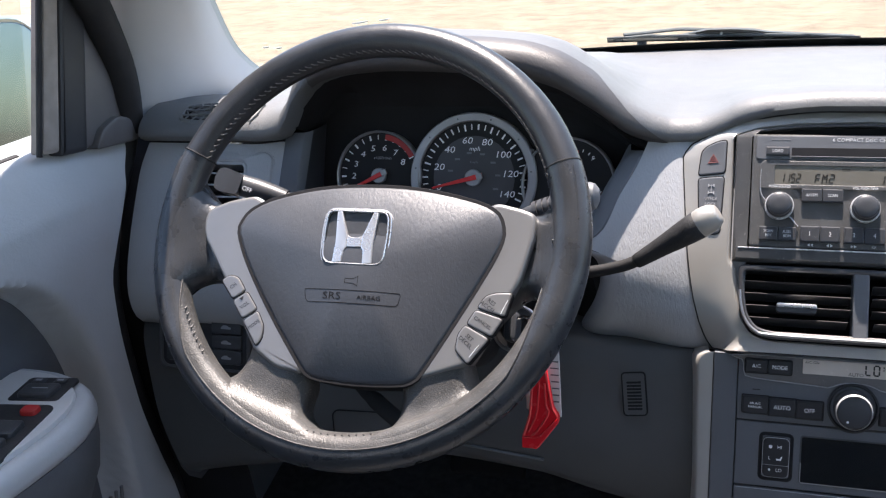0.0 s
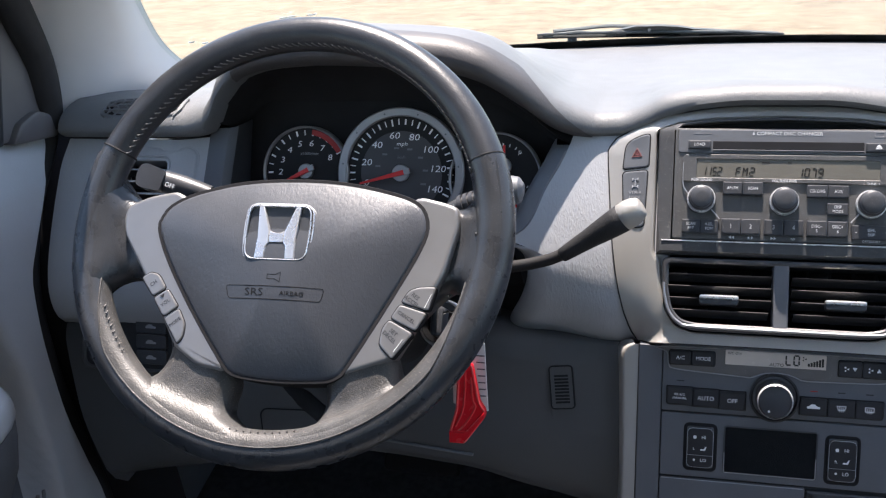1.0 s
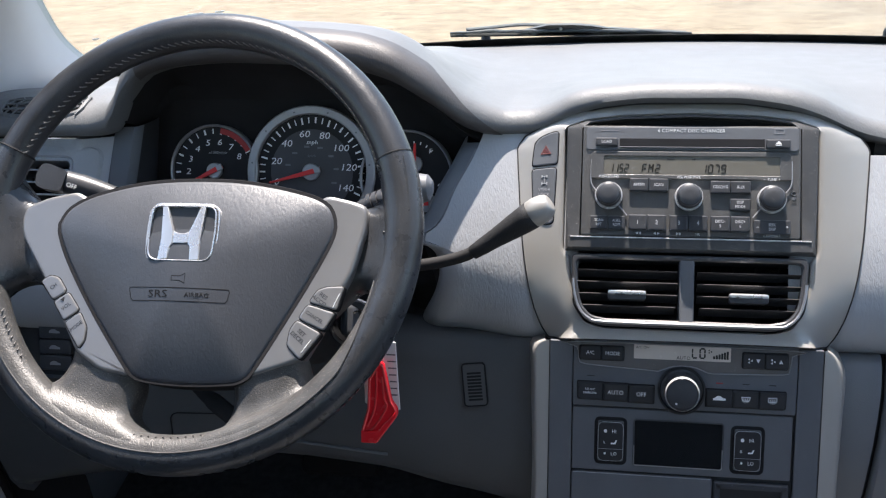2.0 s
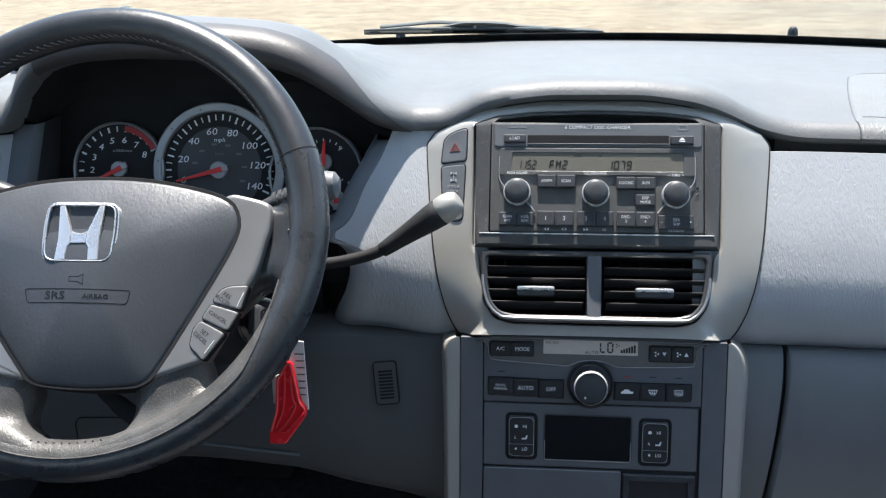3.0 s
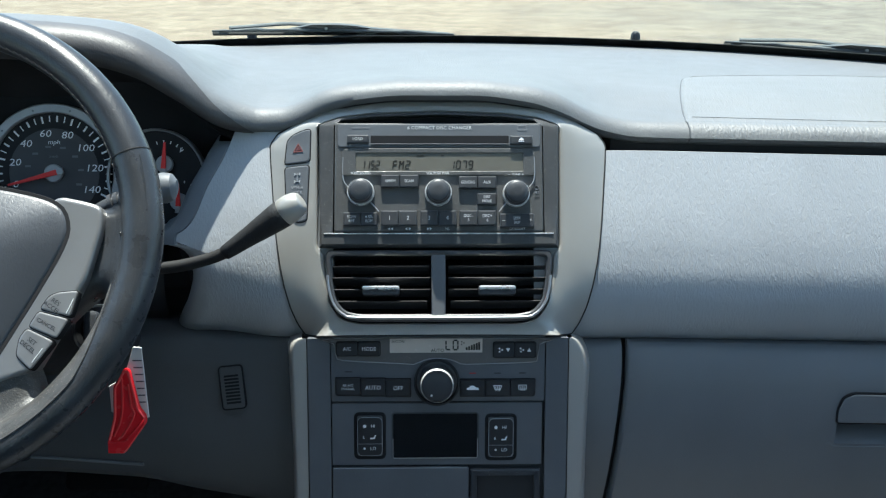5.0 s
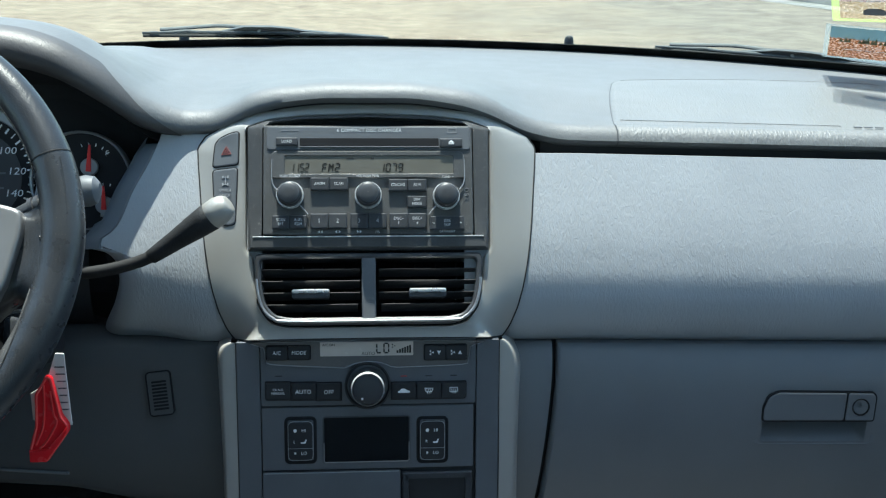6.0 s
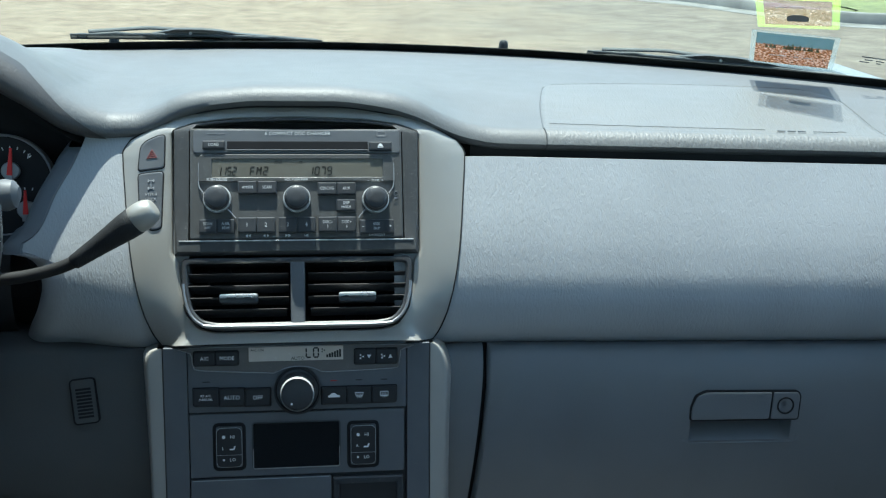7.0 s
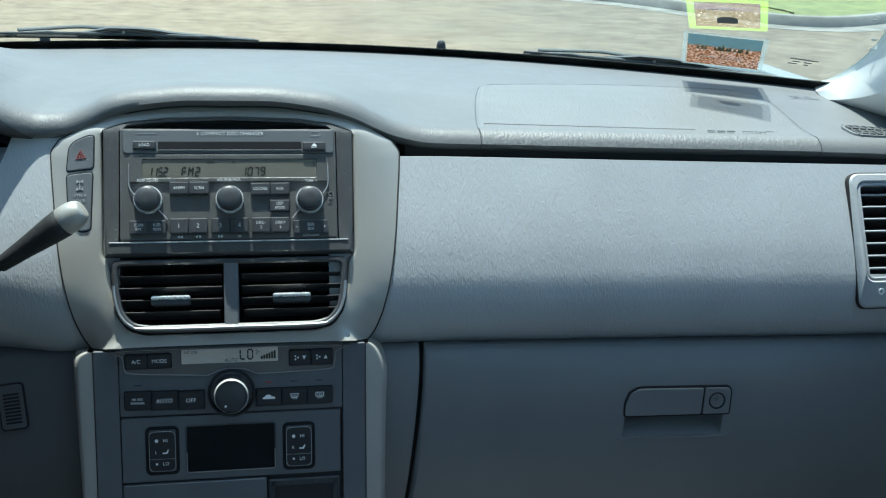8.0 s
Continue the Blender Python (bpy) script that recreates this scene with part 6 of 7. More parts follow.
tag = rounded([(-0.0023, 0.0248), (0.0029, 0.0239), (0.0055, 0.0111), (0.0095, -0.0102), (0.0147, -0.0177), (0.0143, -0.0244), (-0.0046, -0.0509), (-0.0193, -0.0509), (-0.0188, -0.0386), (-0.0129, -0.0185), (-0.0112, 0.0099), (-0.0065, 0.0163)], 0.0022)
part("red_tag", plate(tag, 0.0, 0.0045, 0.0012), TAG, tags, "glossy red plastic tag")
PALE_RED = material("pale_red_plastic", (0.90, 0.060, 0.065), 0.16, vary=0.08, vary_size=80, coat=0.6)
part("tag_rim", tube([(x, y, 0.0046) for x, y in inset(tag, 0.0014)], 0.0012, 8, closed=True), PALE_RED, tags, "rounded rim of the tag")
for q in ([(-0.0035, 0.0170), (-0.0040, 0.0000), (-0.0062, -0.0190), (-0.0130, -0.0350)], [(0.0015, 0.0120), (0.0030, -0.0080), (0.0050, -0.0160), (-0.0040, -0.0320), (-0.0100, -0.0385)]):
    part("tag_rib", tube(smooth_path([(x, y, 0.0048) for x, y in q], 5), 0.0010, 8), PALE_RED, tags, "moulded rib of the tag")
part("tag_foot", plate([(-0.0186, -0.0395), (-0.0035, -0.0385), (0.0135, -0.0190), (0.0138, -0.0240), (-0.0050, -0.0500), (-0.0186, -0.0500)], 0.004, 0.0072, 0.0010), TAG, tags, "thick lower end of the tag")
card = part("white_card", plate([(0.0056, 0.0424), (0.0127, 0.0420), (0.0157, -0.0205), (-0.0020, -0.0240), (-0.0162, -0.0152), (-0.0166, 0.0077), (-0.0044, 0.0148), (0.0007, 0.0278)], -0.003, -0.0015, 0.0003), PAPER, tags, "white barred card")
for i in range(7):
    part("print_bar", box(0.0045 + 0.0006 * i, 0.0125 + 0.0002 * i, 0.030 - i * 0.0062, 0.0312 - i * 0.0062, -0.002, -0.0012, 0.0001), CHAR, card)

# switch block at the end of the knee panel
sw = thing("mirror_switch_block", leaning((-0.662, -0.0345, 0.974), 14), "black switch block in the knee panel", "switch panel")
o = rrect(-0.056, 0.056, -0.032, 0.034, 0.012, 5)
part("recess_rim", ring_plate(o, inset(o, 0.0045), -0.01, 0.0024, 0.0020, drop=-0.006), KNEE, sw)
part("plate", plate(inset(o, 0.004), -0.01, -0.001, 0.0006), BLACK, sw)
for k, (x0, x1) in enumerate(((-0.046, -0.012), (0.010, 0.046))):
    for j in range(3 if k else 2):
        h = 0.050 / (3 if k else 2)
        y1 = 0.027 - j * h
        b = part("button", plate(rrect(x0, x1, y1 - h + 0.001, y1, 0.003), -0.004, 0.0025, 0.0012), BUTTON, sw)
        cx, cy = (x0 + x1) / 2, y1 - h / 2
        part("car_mark", plate(rounded([(cx - 0.006, cy - 0.0016), (cx + 0.006, cy - 0.0016), (cx + 0.006, cy + 0.0004), (cx + 0.003, cy + 0.001), (cx + 0.001, cy + 0.0026), (cx - 0.003, cy + 0.0026), (cx - 0.006, cy + 0.0004)], 0.0006), 0.002, 0.0028, 0.0001), DULL, b)
# pedals in the dark footwell
for x, w, z in ((-0.44, 0.055, 0.66), (-0.26, 0.030, 0.66)):
    pd = thing("pedal", leaning((x, 0.30, z), 40), "dark rubber foot pedal", "pedal", group="pedals")
    part("pad", plate(rrect(-w, w, -0.03, 0.03, 0.008), 0.0, 0.012, 0.004), RUBBER, pd)
    part("lever_arm", box(-0.008, 0.008, 0.0, 0.25, -0.015, -0.002, 0.002), CHAR, pd)

# ---- passenger side: glove box, end vent, demister ----
GLOVE_Y = spline([0.70, 0.78, 0.83, 0.87, 0.905, 0.935, 0.958, 0.973, 0.983, 0.9885], [-0.004, -0.026, -0.0365, -0.0405, -0.0395, -0.0350, -0.0285, -0.0205, -0.0110, -0.003])
glove = thing("glove_box", None, "closed dark grey glove box", "glove box")


def lower_sheet(x0, x1, n, dy=0.0, top=0.9875, hole=None):
    """A piece of the dashboard's lower face; hole: x0, x1, z0, z1 left open."""
    zs = list(np.linspace(0.72, 0.93, 14)) + [0.940, 0.950, 0.958, 0.966, 0.972, 0.978, 0.983, top]
    ks = list(np.linspace(0, 1, n))
    if hole:
        zs = sorted([z for z in zs if min(abs(z - hole[2]), abs(z - hole[3])) > 0.003] + list(hole[2:]))
        cuts = [(x - x0) / (x1 - x0) for x in hole[:2]]
        ks = sorted([k for k in ks if min(abs(k - c) for c in cuts) > 0.004] + cuts)
    rows = []
    for z in zs:
        e0 = x0 - (0.013 * (0.99 - z) / 0.14 if x0 > 0.15 else 0)
        e1 = x1 - (0.013 * (0.99 - z) / 0.14 if x1 < 0.2 else 0)
        inner = [(e0 + (e1 - e0) * k, GLOVE_Y(z) + dy, z - 0.022 * max(0, e0 + (e1 - e0) * k - 0.2)) for k in ks]
        rows.append([(inner[0][0] - 0.0005, inner[0][1] + 0.03, inner[0][2]), (inner[0][0], inner[0][1] + 0.003, inner[0][2])] + [(inner[0][0] + 0.0025, *inner[0][1:])] + inner[1:] + [(inner[-1][0], inner[-1][1] + 0.03, inner[-1][2])])
    rows.append([(x, y + 0.004, z + 0.0004) for x, y, z in rows[-1]])
    rows.append([(x, y + 0.03, z) for x, y, z in rows[-1]])
    bm = bmesh.new()
    grid = [[bm.verts.new(p) for p in r] for r in rows]
    for b, (r0, r1) in enumerate(zip(grid, grid[1:])):
        for q in range(len(r0) - 1):
            k = q - 2
            if hole and b < len(zs) - 1 and zs[b] >= hole[2] - 1e-6 and zs[b + 1] <= hole[3] + 1e-6 and 0 <= k < len(ks) - 1 and ks[k] >= cuts[0] - 1e-6 and ks[k + 1] <= cuts[1] + 1e-6:
                continue
            bm.faces.new((r0[q], r0[q + 1], r1[q + 1], r1[q]))
    return bm


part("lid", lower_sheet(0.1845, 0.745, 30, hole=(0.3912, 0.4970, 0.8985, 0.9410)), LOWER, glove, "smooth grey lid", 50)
part("gap_shadow_strip", sheet([[(0.178 - (0.013 * (0.99 - z) / 0.14), GLOVE_Y(z) + 0.012, z), (0.189 - (0.013 * (0.99 - z) / 0.14), GLOVE_Y(z) + 0.012, z)] for z in np.linspace(0.74, 0.9875, 8)]), VOID, glove)
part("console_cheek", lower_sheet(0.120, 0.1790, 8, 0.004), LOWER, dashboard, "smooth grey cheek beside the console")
HANDLE = leaning((0.4430, GLOVE_Y(0.920) - 0.0004, 0.9195), 9) @ pose(0, 0, 0, 0, 0, -1.2) @ Matrix.Diagonal((1.02, 1.02, 1, 1))
hd = thing("glove_box_latch", HANDLE, "grey glove box latch with a round key lock", "latch")
rows = []
for q in np.linspace(0, 1, 12):
    depth = -0.0225 + 0.0205 * q ** 1.6
    rows.append([(u, -0.001 - 0.0262 * q - 0.0012 * q * (1 if abs(w) > 0 else 0), -0.0022 + (depth + 0.0022) * w) for u, w in ((-0.0640, 0.0), (-0.0580, 0.0), (-0.0560, 0.35), (-0.0530, 0.8), (-0.0480, 1.0), (-0.02, 1.0), (0.02, 1.0), (0.0440, 1.0), (0.0495, 0.8), (0.0535, 0.35), (0.0560, 0.0), (0.0610, 0.0))])
part("finger_scoop", sheet(rows), LOWER, hd, "hollow below the pull", 60)
part("joint", plate(inset(rounded([(-0.0558, -0.0043), (0.0563, -0.0043), (0.0574, 0.0205), (0.0542, 0.0252), (-0.0414, 0.0258), (-0.0513, 0.0212), (-0.0558, 0.0095)], 0.003), -0.0005), -0.010, 0.0004, 0.0003), VOID, hd, "dark joint")
part("pull", plate(rounded([(-0.0550, -0.0035), (0.0255, -0.0035), (0.0270, 0.0245), (-0.041, 0.0250), (-0.0505, 0.0205), (-0.0550, 0.009)], 0.003), -0.012, 0.0012, 0.0012), LOWER, hd)
lk = part("lock_plate", plate(rounded([(0.0270, -0.0035), (0.0555, -0.0035), (0.0565, 0.020), (0.0535, 0.0242), (0.0285, 0.0245)], 0.002), -0.012, 0.0010, 0.0010), LOWER, hd)
part("lock_barrel", lathe([(0.0088, -0.002), (0.0088, 0.0016), (0.0082, 0.0018), (0.0074, 0.0012), (0.0066, 0.0004), (0.0005, 0.0004)], 28, at=(0.0415, 0.0105)), VOID, lk, "dark key lock")
part("lock_face", lathe([(0.0030, 0.0004), (0.0028, 0.0010), (0.0003, 0.0010)], 20, at=(0.0400, 0.0125)), CHAR, lk)


def end_vent(name, m, edge, opening, n, label, joint):
    """A framed outer air vent with level slats; edge and opening: x0, x1, y0, y1."""
    v = thing(name, m, label, "air vent", group="outer air vents")

    def piece(nm, bm, mat, parent, lab="", sharp=30):
        """A part bent to the curve of the dashboard's face."""
        for q in bm.verts:
            w = m @ q.co
            flat = m @ Vector((q.co.x, q.co.y, 0))
            side = -0.028 * max(0, min(1, (-0.55 - flat.x) / 0.06)) if flat.x < 0 else 0
            q.co.z -= (FACE_Y(flat.z) + side - 0.0015 - flat.y) * m.to_3x3().col[2].y * -1
        return part(nm, bm, mat, parent, lab, sharp)
    w0, w1, h0, h1 = opening
    o = rrect(*edge, 0.011, 5)
    i = rrect(w0, w1, h0, h1, 0.005, 5)
    rim = inset(i, -0.0040)
    piece("frame", ring_plate(o, rim, -0.02, 0.0022, 0.0018, drop=-0.008), FACE, v, "grey frame", 30)
    piece("frame_joint", ring_plate(inset(o, -0.0010), o, -0.02, 0.0006, 0.0003), joint, v)
    piece("opening_rim", ring_plate(rim, i, -0.010, 0.0006, 0.0012, drop=-0.04), FACE, v, "", 30)
    piece("back", plate(inset(i, -0.001), -0.042, -0.038, 0.0005), VOID, v)
    for k in range(n):
        y = h0 + (h1 - h0) * (k + 0.72) / (n + 0.4)
        b = bmesh.new()
        rings(b, [[(x, y - 0.0055, -0.024), (x, y - 0.0008, -0.0062), (x, y + 0.0008, -0.0062), (x, y - 0.0040, -0.024)] for x in (w0 + 0.001, (w0 + w1) / 2, w1 - 0.001)], cap0=True, cap1=True)
        s = piece("slat", b, HOODLINE, v)
        # pale line along each slat stands in for light on its edge
        piece("slat_edge_light", tube([(x, y, -0.0058) for x in (w0 + 0.001, (w0 + w1) / 2, w1 - 0.001)], 0.0011, 8), FACE, s, "front edge, paled as if lit")
    piece("adjuster_tab", plate(rrect((w0 + w1) / 2 - 0.012, (w0 + w1) / 2 + 0.012, (h0 + h1) / 2 - 0.003, (h0 + h1) / 2 + 0.003, 0.002), -0.01, 0.001, 0.001), CHAR, v)
    c = [(math.cos(t), math.sin(t)) for t in np.linspace(0, 2 * math.pi, 20, endpoint=False)]
    piece("dial_mark", ring_plate([(w0 + 0.012 + 0.0034 * x, h0 - 0.0155 + 0.0034 * y) for x, y in c], [(w0 + 0.012 + 0.0020 * x, h0 - 0.0155 + 0.0020 * y) for x, y in c], -0.001, 0.0026, 0.0002), WHITE, v)
    return v


end_vent("end_vent", leaning((0.735, FACE_Y(1.066) - 0.005, 1.066), 26), (-0.095, 0.018, -0.0467, 0.0957), (-0.0825, 0.006, -0.0150, 0.0820), 7, "grey passenger end vent with level slats", RUBBER)
end_vent("end_vent", leaning((-0.640, FACE_Y(1.128) - 0.0315, 1.128), 26), (-0.055, 0.052, -0.088, 0.0545), (-0.041, 0.022, -0.058, 0.0385), 7, "grey driver end vent behind the wheel", FACE)

# demister outlets at the ends of the dashboard top
for sx, x0, x1, k0, k1 in ((1, 0.672, 0.752, 0.012, 0.20), (-1, -0.694, -0.602, 0.015, 0.125)):
    g = thing("demister_outlet", None, "dark demister grille in the dashboard end", "grille", group="demister outlets")
    first = 9 if sx > 0 else 4
    b = bmesh.new()
    ring = []
    n = 40
    for i in range(n):
        t = 2 * math.pi * i / n
        c, s = math.cos(t), math.sin(t)
        q = (abs(c) ** 5 + abs(s) ** 5) ** (-0.2)
        ring.append(((x0 + x1) / 2 + (x1 - x0) / 2 * c * q, (k0 + k1) / 2 + (k1 - k0) / 2 * s * q))
    cx, ck = (x0 + x1) / 2, (k0 + k1) / 2
    lv = [[on_pad(cx + (x - cx) * f, ck + (k - ck) * f, first) + Vector((0, 0, dz)) for x, k in ring] for f, dz in ((1.04, -0.002), (1.02, 0.0022), (0.95, 0.0026), (0.92, 0.0008))]
    part("rim", rings(b, lv), PAD, g)
    part("opening", rings(bmesh.new(), [[on_pad(cx + (x - cx) * 0.93, ck + (k - ck) * 0.93, first) + Vector((0, 0, 0.0010)) for x, k in ring]], cap1=True), VOID, g)
    for i in (1, 2, 3):
        k = k0 + (k1 - k0) * i / 4
        part("bar", tube([on_pad(x, k, first) + Vector((0, 0, 0.0022)) for x in np.linspace(x0 + 0.004, x1 - 0.004, 8)], 0.0013, 6), PAD, g)
    for i in range(9):
        x = x0 + (x1 - x0) * (i + 0.5) / 9
        part("cross_bar", tube([on_pad(x + 0.006 * (j % 2), k0 + (k1 - k0) * j / 4, first) + Vector((0, 0, 0.0018)) for j in range(5)], 0.0010, 6), PAD, g)

# ---- stickers on the glass ----
def picture_material(name, sky_c, leaf_a, leaf_b, dark, clear=0.32):
    m = bpy.data.materials.new(name)
    m.use_nodes = True
    nd, ln = m.node_tree.nodes, m.node_tree.links
    b = nd["Principled BSDF"]
    co = nd.new("ShaderNodeTexCoord").outputs["Object"]
    sep = nd.new("ShaderNodeSeparateXYZ")
    ln.new(co, sep.inputs[0])
    t = nd.new("ShaderNodeTexNoise")
    t.inputs["Scale"].default_value, t.inputs["Detail"].default_value = 330, 8
    ln.new(co, t.inputs["Vector"])
    r = nd.new("ShaderNodeValToRGB")
    for e, (p, c) in zip((r.color_ramp.elements[0], r.color_ramp.elements[1], r.color_ramp.elements.new(0.5)), ((0.30, dark), (0.68, leaf_b), (0.48, leaf_a))):
        e.position, e.color = p, (*c, 1)
    ln.new(t.outputs[0], r.inputs[0])
    add = nd.new("ShaderNodeMath")
    add.operation = "MULTIPLY_ADD"
    add.inputs[1].default_value = 0.012
    ln.new(t.outputs[0], add.inputs[0])
    ln.new(sep.outputs[1], add.inputs[2])
    mp = nd.new("ShaderNodeMapRange")
    mp.inputs[1].default_value, mp.inputs[2].default_value = 0.0155, 0.0185
    ln.new(add.outputs[0], mp.inputs[0])
    x = nd.new("ShaderNodeMix")
    x.data_type = "RGBA"
    ln.new(mp.outputs[0], x.inputs[0])
    ln.new(r.outputs[0], x.inputs[6])
    x.inputs[7].default_value = (*sky_c, 1)
    ln.new(x.outputs[2], b.inputs["Base Color"])
    b.inputs["Roughness"].default_value = 0.5
    # thin paper lets daylight through
    tr = nd.new("ShaderNodeBsdfTranslucent")
    ms = nd.new("ShaderNodeMixShader")
    ms.inputs[0].default_value = 0.7
    ln.new(x.outputs[2], tr.inputs[0])
    ln.new(b.outputs[0], ms.inputs[1])
    ln.new(tr.outputs[0], ms.inputs[2])
    see, thin = nd.new("ShaderNodeBsdfTransparent"), nd.new("ShaderNodeMixShader")
    thin.inputs[0].default_value = clear
    ln.new(ms.outputs[0], thin.inputs[1])
    ln.new(see.outputs[0], thin.inputs[2])
    ln.new(thin.outputs[0], nd["Material Output"].inputs[0])
    return m


def thin_paper(name, colour, clear=0.45):
    m = material(name, colour, 0.5, vary=0.04)
    nd, ln = m.node_tree.nodes, m.node_tree.links
    tr, ms = nd.new("ShaderNodeBsdfTranslucent"), nd.new("ShaderNodeMixShader")
    tr.inputs[0].default_value, ms.inputs[0].default_value = (*colour, 1), 0.6
    ln.new(nd["Principled BSDF"].outputs[0], ms.inputs[1])
    ln.new(tr.outputs[0], ms.inputs[2])
    see, thin = nd.new("ShaderNodeBsdfTransparent"), nd.new("ShaderNodeMixShader")
    thin.inputs[0].default_value = clear
    ln.new(ms.outputs[0], thin.inputs[1])
    ln.new(see.outputs[0], thin.inputs[2])
    ln.new(thin.outputs[0], nd["Material Output"].inputs[0])
    return m


def sticker(tl, tr, bl, border, picture, label, frame_w):
    tl, tr, bl = Vector(tl), Vector(tr), Vector(bl)
    m = basis((tl + tr + bl + (tr + bl - tl)) / 4, tr - tl, tl - bl)
    w, h = (tr - tl).length / 2, (tl - bl).length / 2
    s = thing("windscreen_sticker", m, label, "sticker", group="windscreen stickers")
    part("border", ring_plate(rrect(-w, w, -h, h, 0.002), rrect(-w + frame_w - 0.0004, w - frame_w + 0.0004, -h + frame_w * 0.8 - 0.0004, h - frame_w * 0.8 + 0.0004, 0.0005), 0.0060, 0.0064, 0.0001), border, s)
    part("picture", plate(rrect(-w + frame_w, w - frame_w, -h + frame_w * 0.8, h - frame_w * 0.8, 0.0005), 0.0064, 0.0067, 0.0001), picture, s)
    return s, w, h


AUTUMN = picture_material("autumn_picture", (0.08, 0.15, 0.18), (0.21, 0.072, 0.016), (0.24, 0.10, 0.025), (0.09, 0.045, 0.02), 0.26)
MEADOW = picture_material("meadow_picture", (0.26, 0.18, 0.18), (0.28, 0.19, 0.08), (0.42, 0.38, 0.12), (0.14, 0.09, 0.06), 0.58)
s, w, h = sticker((0.5418, 0.2728, 1.2710), (0.6280, 0.2214, 1.2700), (0.5660, 0.3405, 1.2230), thin_paper("pale_blue_paper", (0.21, 0.26, 0.27)), AUTUMN, "pale blue sticker with an autumn forest picture", 0.006)
for x, k in ((-0.031, 0.5), (-0.026, 0.75), (-0.022, 0.6), (-0.010, 0.5), (-0.006, 0.8), (-0.0035, 0.6), (-0.001, 1.0), (0.004, 0.7), (0.0075, 0.85), (0.013, 0.5), (0.018, 0.65), (0.021, 0.8), (0.028, 0.55)):
    part("fir_shape", plate([(x - 0.0022, 0.002), (x + 0.0022, 0.002), (x, 0.004 + 0.016 * k)], 0.0066, 0.0069, 0.00005), material("fir_print", (0.10, 0.12, 0.06), 0.6), s)
for x0, x1 in ((-0.028, -0.006), (-0.002, 0.008), (0.012, 0.024)):
    part("print_bar", box(x0, x1, -0.0172, -0.0160, 0.0064, 0.0069, 0.0001), WHITE, s)
s, w, h = sticker((0.5150, 0.2140, 1.3140), (0.5870, 0.1600, 1.3200), (0.5393, 0.2678, 1.2748), thin_paper("lime_paper", (0.52, 0.76, 0.14), 0.60), MEADOW, "lime green bordered sticker with a meadow picture", 0.0085)
part("print_shape", plate(rounded([(-0.012, -0.019), (0.012, -0.019), (0.012, -0.008), (0.006, -0.004), (-0.006, -0.004), (-0.012, -0.008)], 0.002), 0.0066, 0.0069, 0.0001), CHAR, s)
for x0, x1 in ((-0.024, -0.012), (-0.009, 0.006)):
    part("print_bar", box(x0, x1, 0.012, 0.0135, 0.0064, 0.0069, 0.0001), PAPER, s)
gm = thing("glass_mark", basis((0.683, glass_y(0.683, 1.234) - 0.006, 1.234), (0.031, -0.026, 0.006), (0.01, -0.017, 0.010)), "small dark maker's print on the windscreen", "print")
for x0, x1, y in ((-0.018, 0.018, 0.006), (-0.012, -0.002, 0.0), (0.002, 0.012, 0.0), (-0.016, -0.004, -0.005), (0.004, 0.010, -0.005)):
    part("print_bar", box(x0, x1, y, y + 0.0022, 0.0, 0.0003, 0.0001), CHAR, gm)

# ---- driver's door ----
DOOR_EDGE = spline([0.55, 0.76, 0.819, 0.906, 1.007, 1.047, 1.081, 1.114, 1.157, 1.182, 1.21], [0.03, -0.002, -0.021, -0.044, -0.054, -0.053, -0.041, -0.025, 0.003, 0.027, 0.036])
door = thing("driver_door", None, "grey driver door with silver switch panel and black window seal", "car door")
ARC = spline([0.60, 0.788, 0.847, 0.911, 0.988, 1.037, 1.075, 1.099, 1.112], [-0.070, -0.074, -0.077, -0.083, -0.101, -0.125, -0.157, -0.199, -0.240])


def door_x(y, z):
    ledge = -0.776 + 0.026 * min(1, max(0, (1.203 - z) / 0.06)) ** 0.7
    belly = 0.006 * math.exp(-((z - 1.12) / 0.05) ** 2)
    d = ARC(z) - y if z < 1.111 else -1
    t = min(1, max(0, d / 0.018))
    return ledge + belly - 0.040 * t * t * (3 - 2 * t)


rows = []
for z in list(np.linspace(0.58, 1.06, 34)) + list(np.linspace(1.07, 1.203, 26)):
    f = DOOR_EDGE(z)
    ys = [f + 0.004, f - 0.001] + [f - 0.003 - 0.30 * k for k in np.linspace(0.0, 1, 56)] + [-0.45, -0.6, -0.8, -1.05]
    rows.append([(door_x(y, z) - (0.025, 0.004)[i] if i < 2 else door_x(y, z), y, z) for i, y in enumerate(ys)])
rows.append([(x - 0.05, y, z + 0.003) for x, y, z in rows[-1]])
part("door_panel", sheet(rows), DOORSKIN, door, "moulded grey door panel", 60)
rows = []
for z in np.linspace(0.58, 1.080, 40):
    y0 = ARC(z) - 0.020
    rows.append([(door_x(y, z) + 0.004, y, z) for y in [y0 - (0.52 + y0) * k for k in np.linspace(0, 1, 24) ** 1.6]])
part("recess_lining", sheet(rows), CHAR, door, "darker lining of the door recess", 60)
seal = smooth_path([(-0.770, DOOR_EDGE(z) + 0.014, z) for z in (0.60, 0.74, 0.84, 0.93, 1.03, 1.11, 1.17)] + [(-0.765, 0.036, 1.20), (-0.760, 0.033, 1.23), (-0.757, 0.026, 1.265), (-0.752, 0.006, 1.305), (-0.746, -0.020, 1.345), (-0.735, -0.07, 1.40), (-0.70, -0.20, 1.50), (-0.655, -0.41, 1.62)], 5)
part("door_seal", tube(seal, [0.013] * 34 + [0.018] * (len(seal) - 34), 12), RUBBER, door, "black rubber seal")
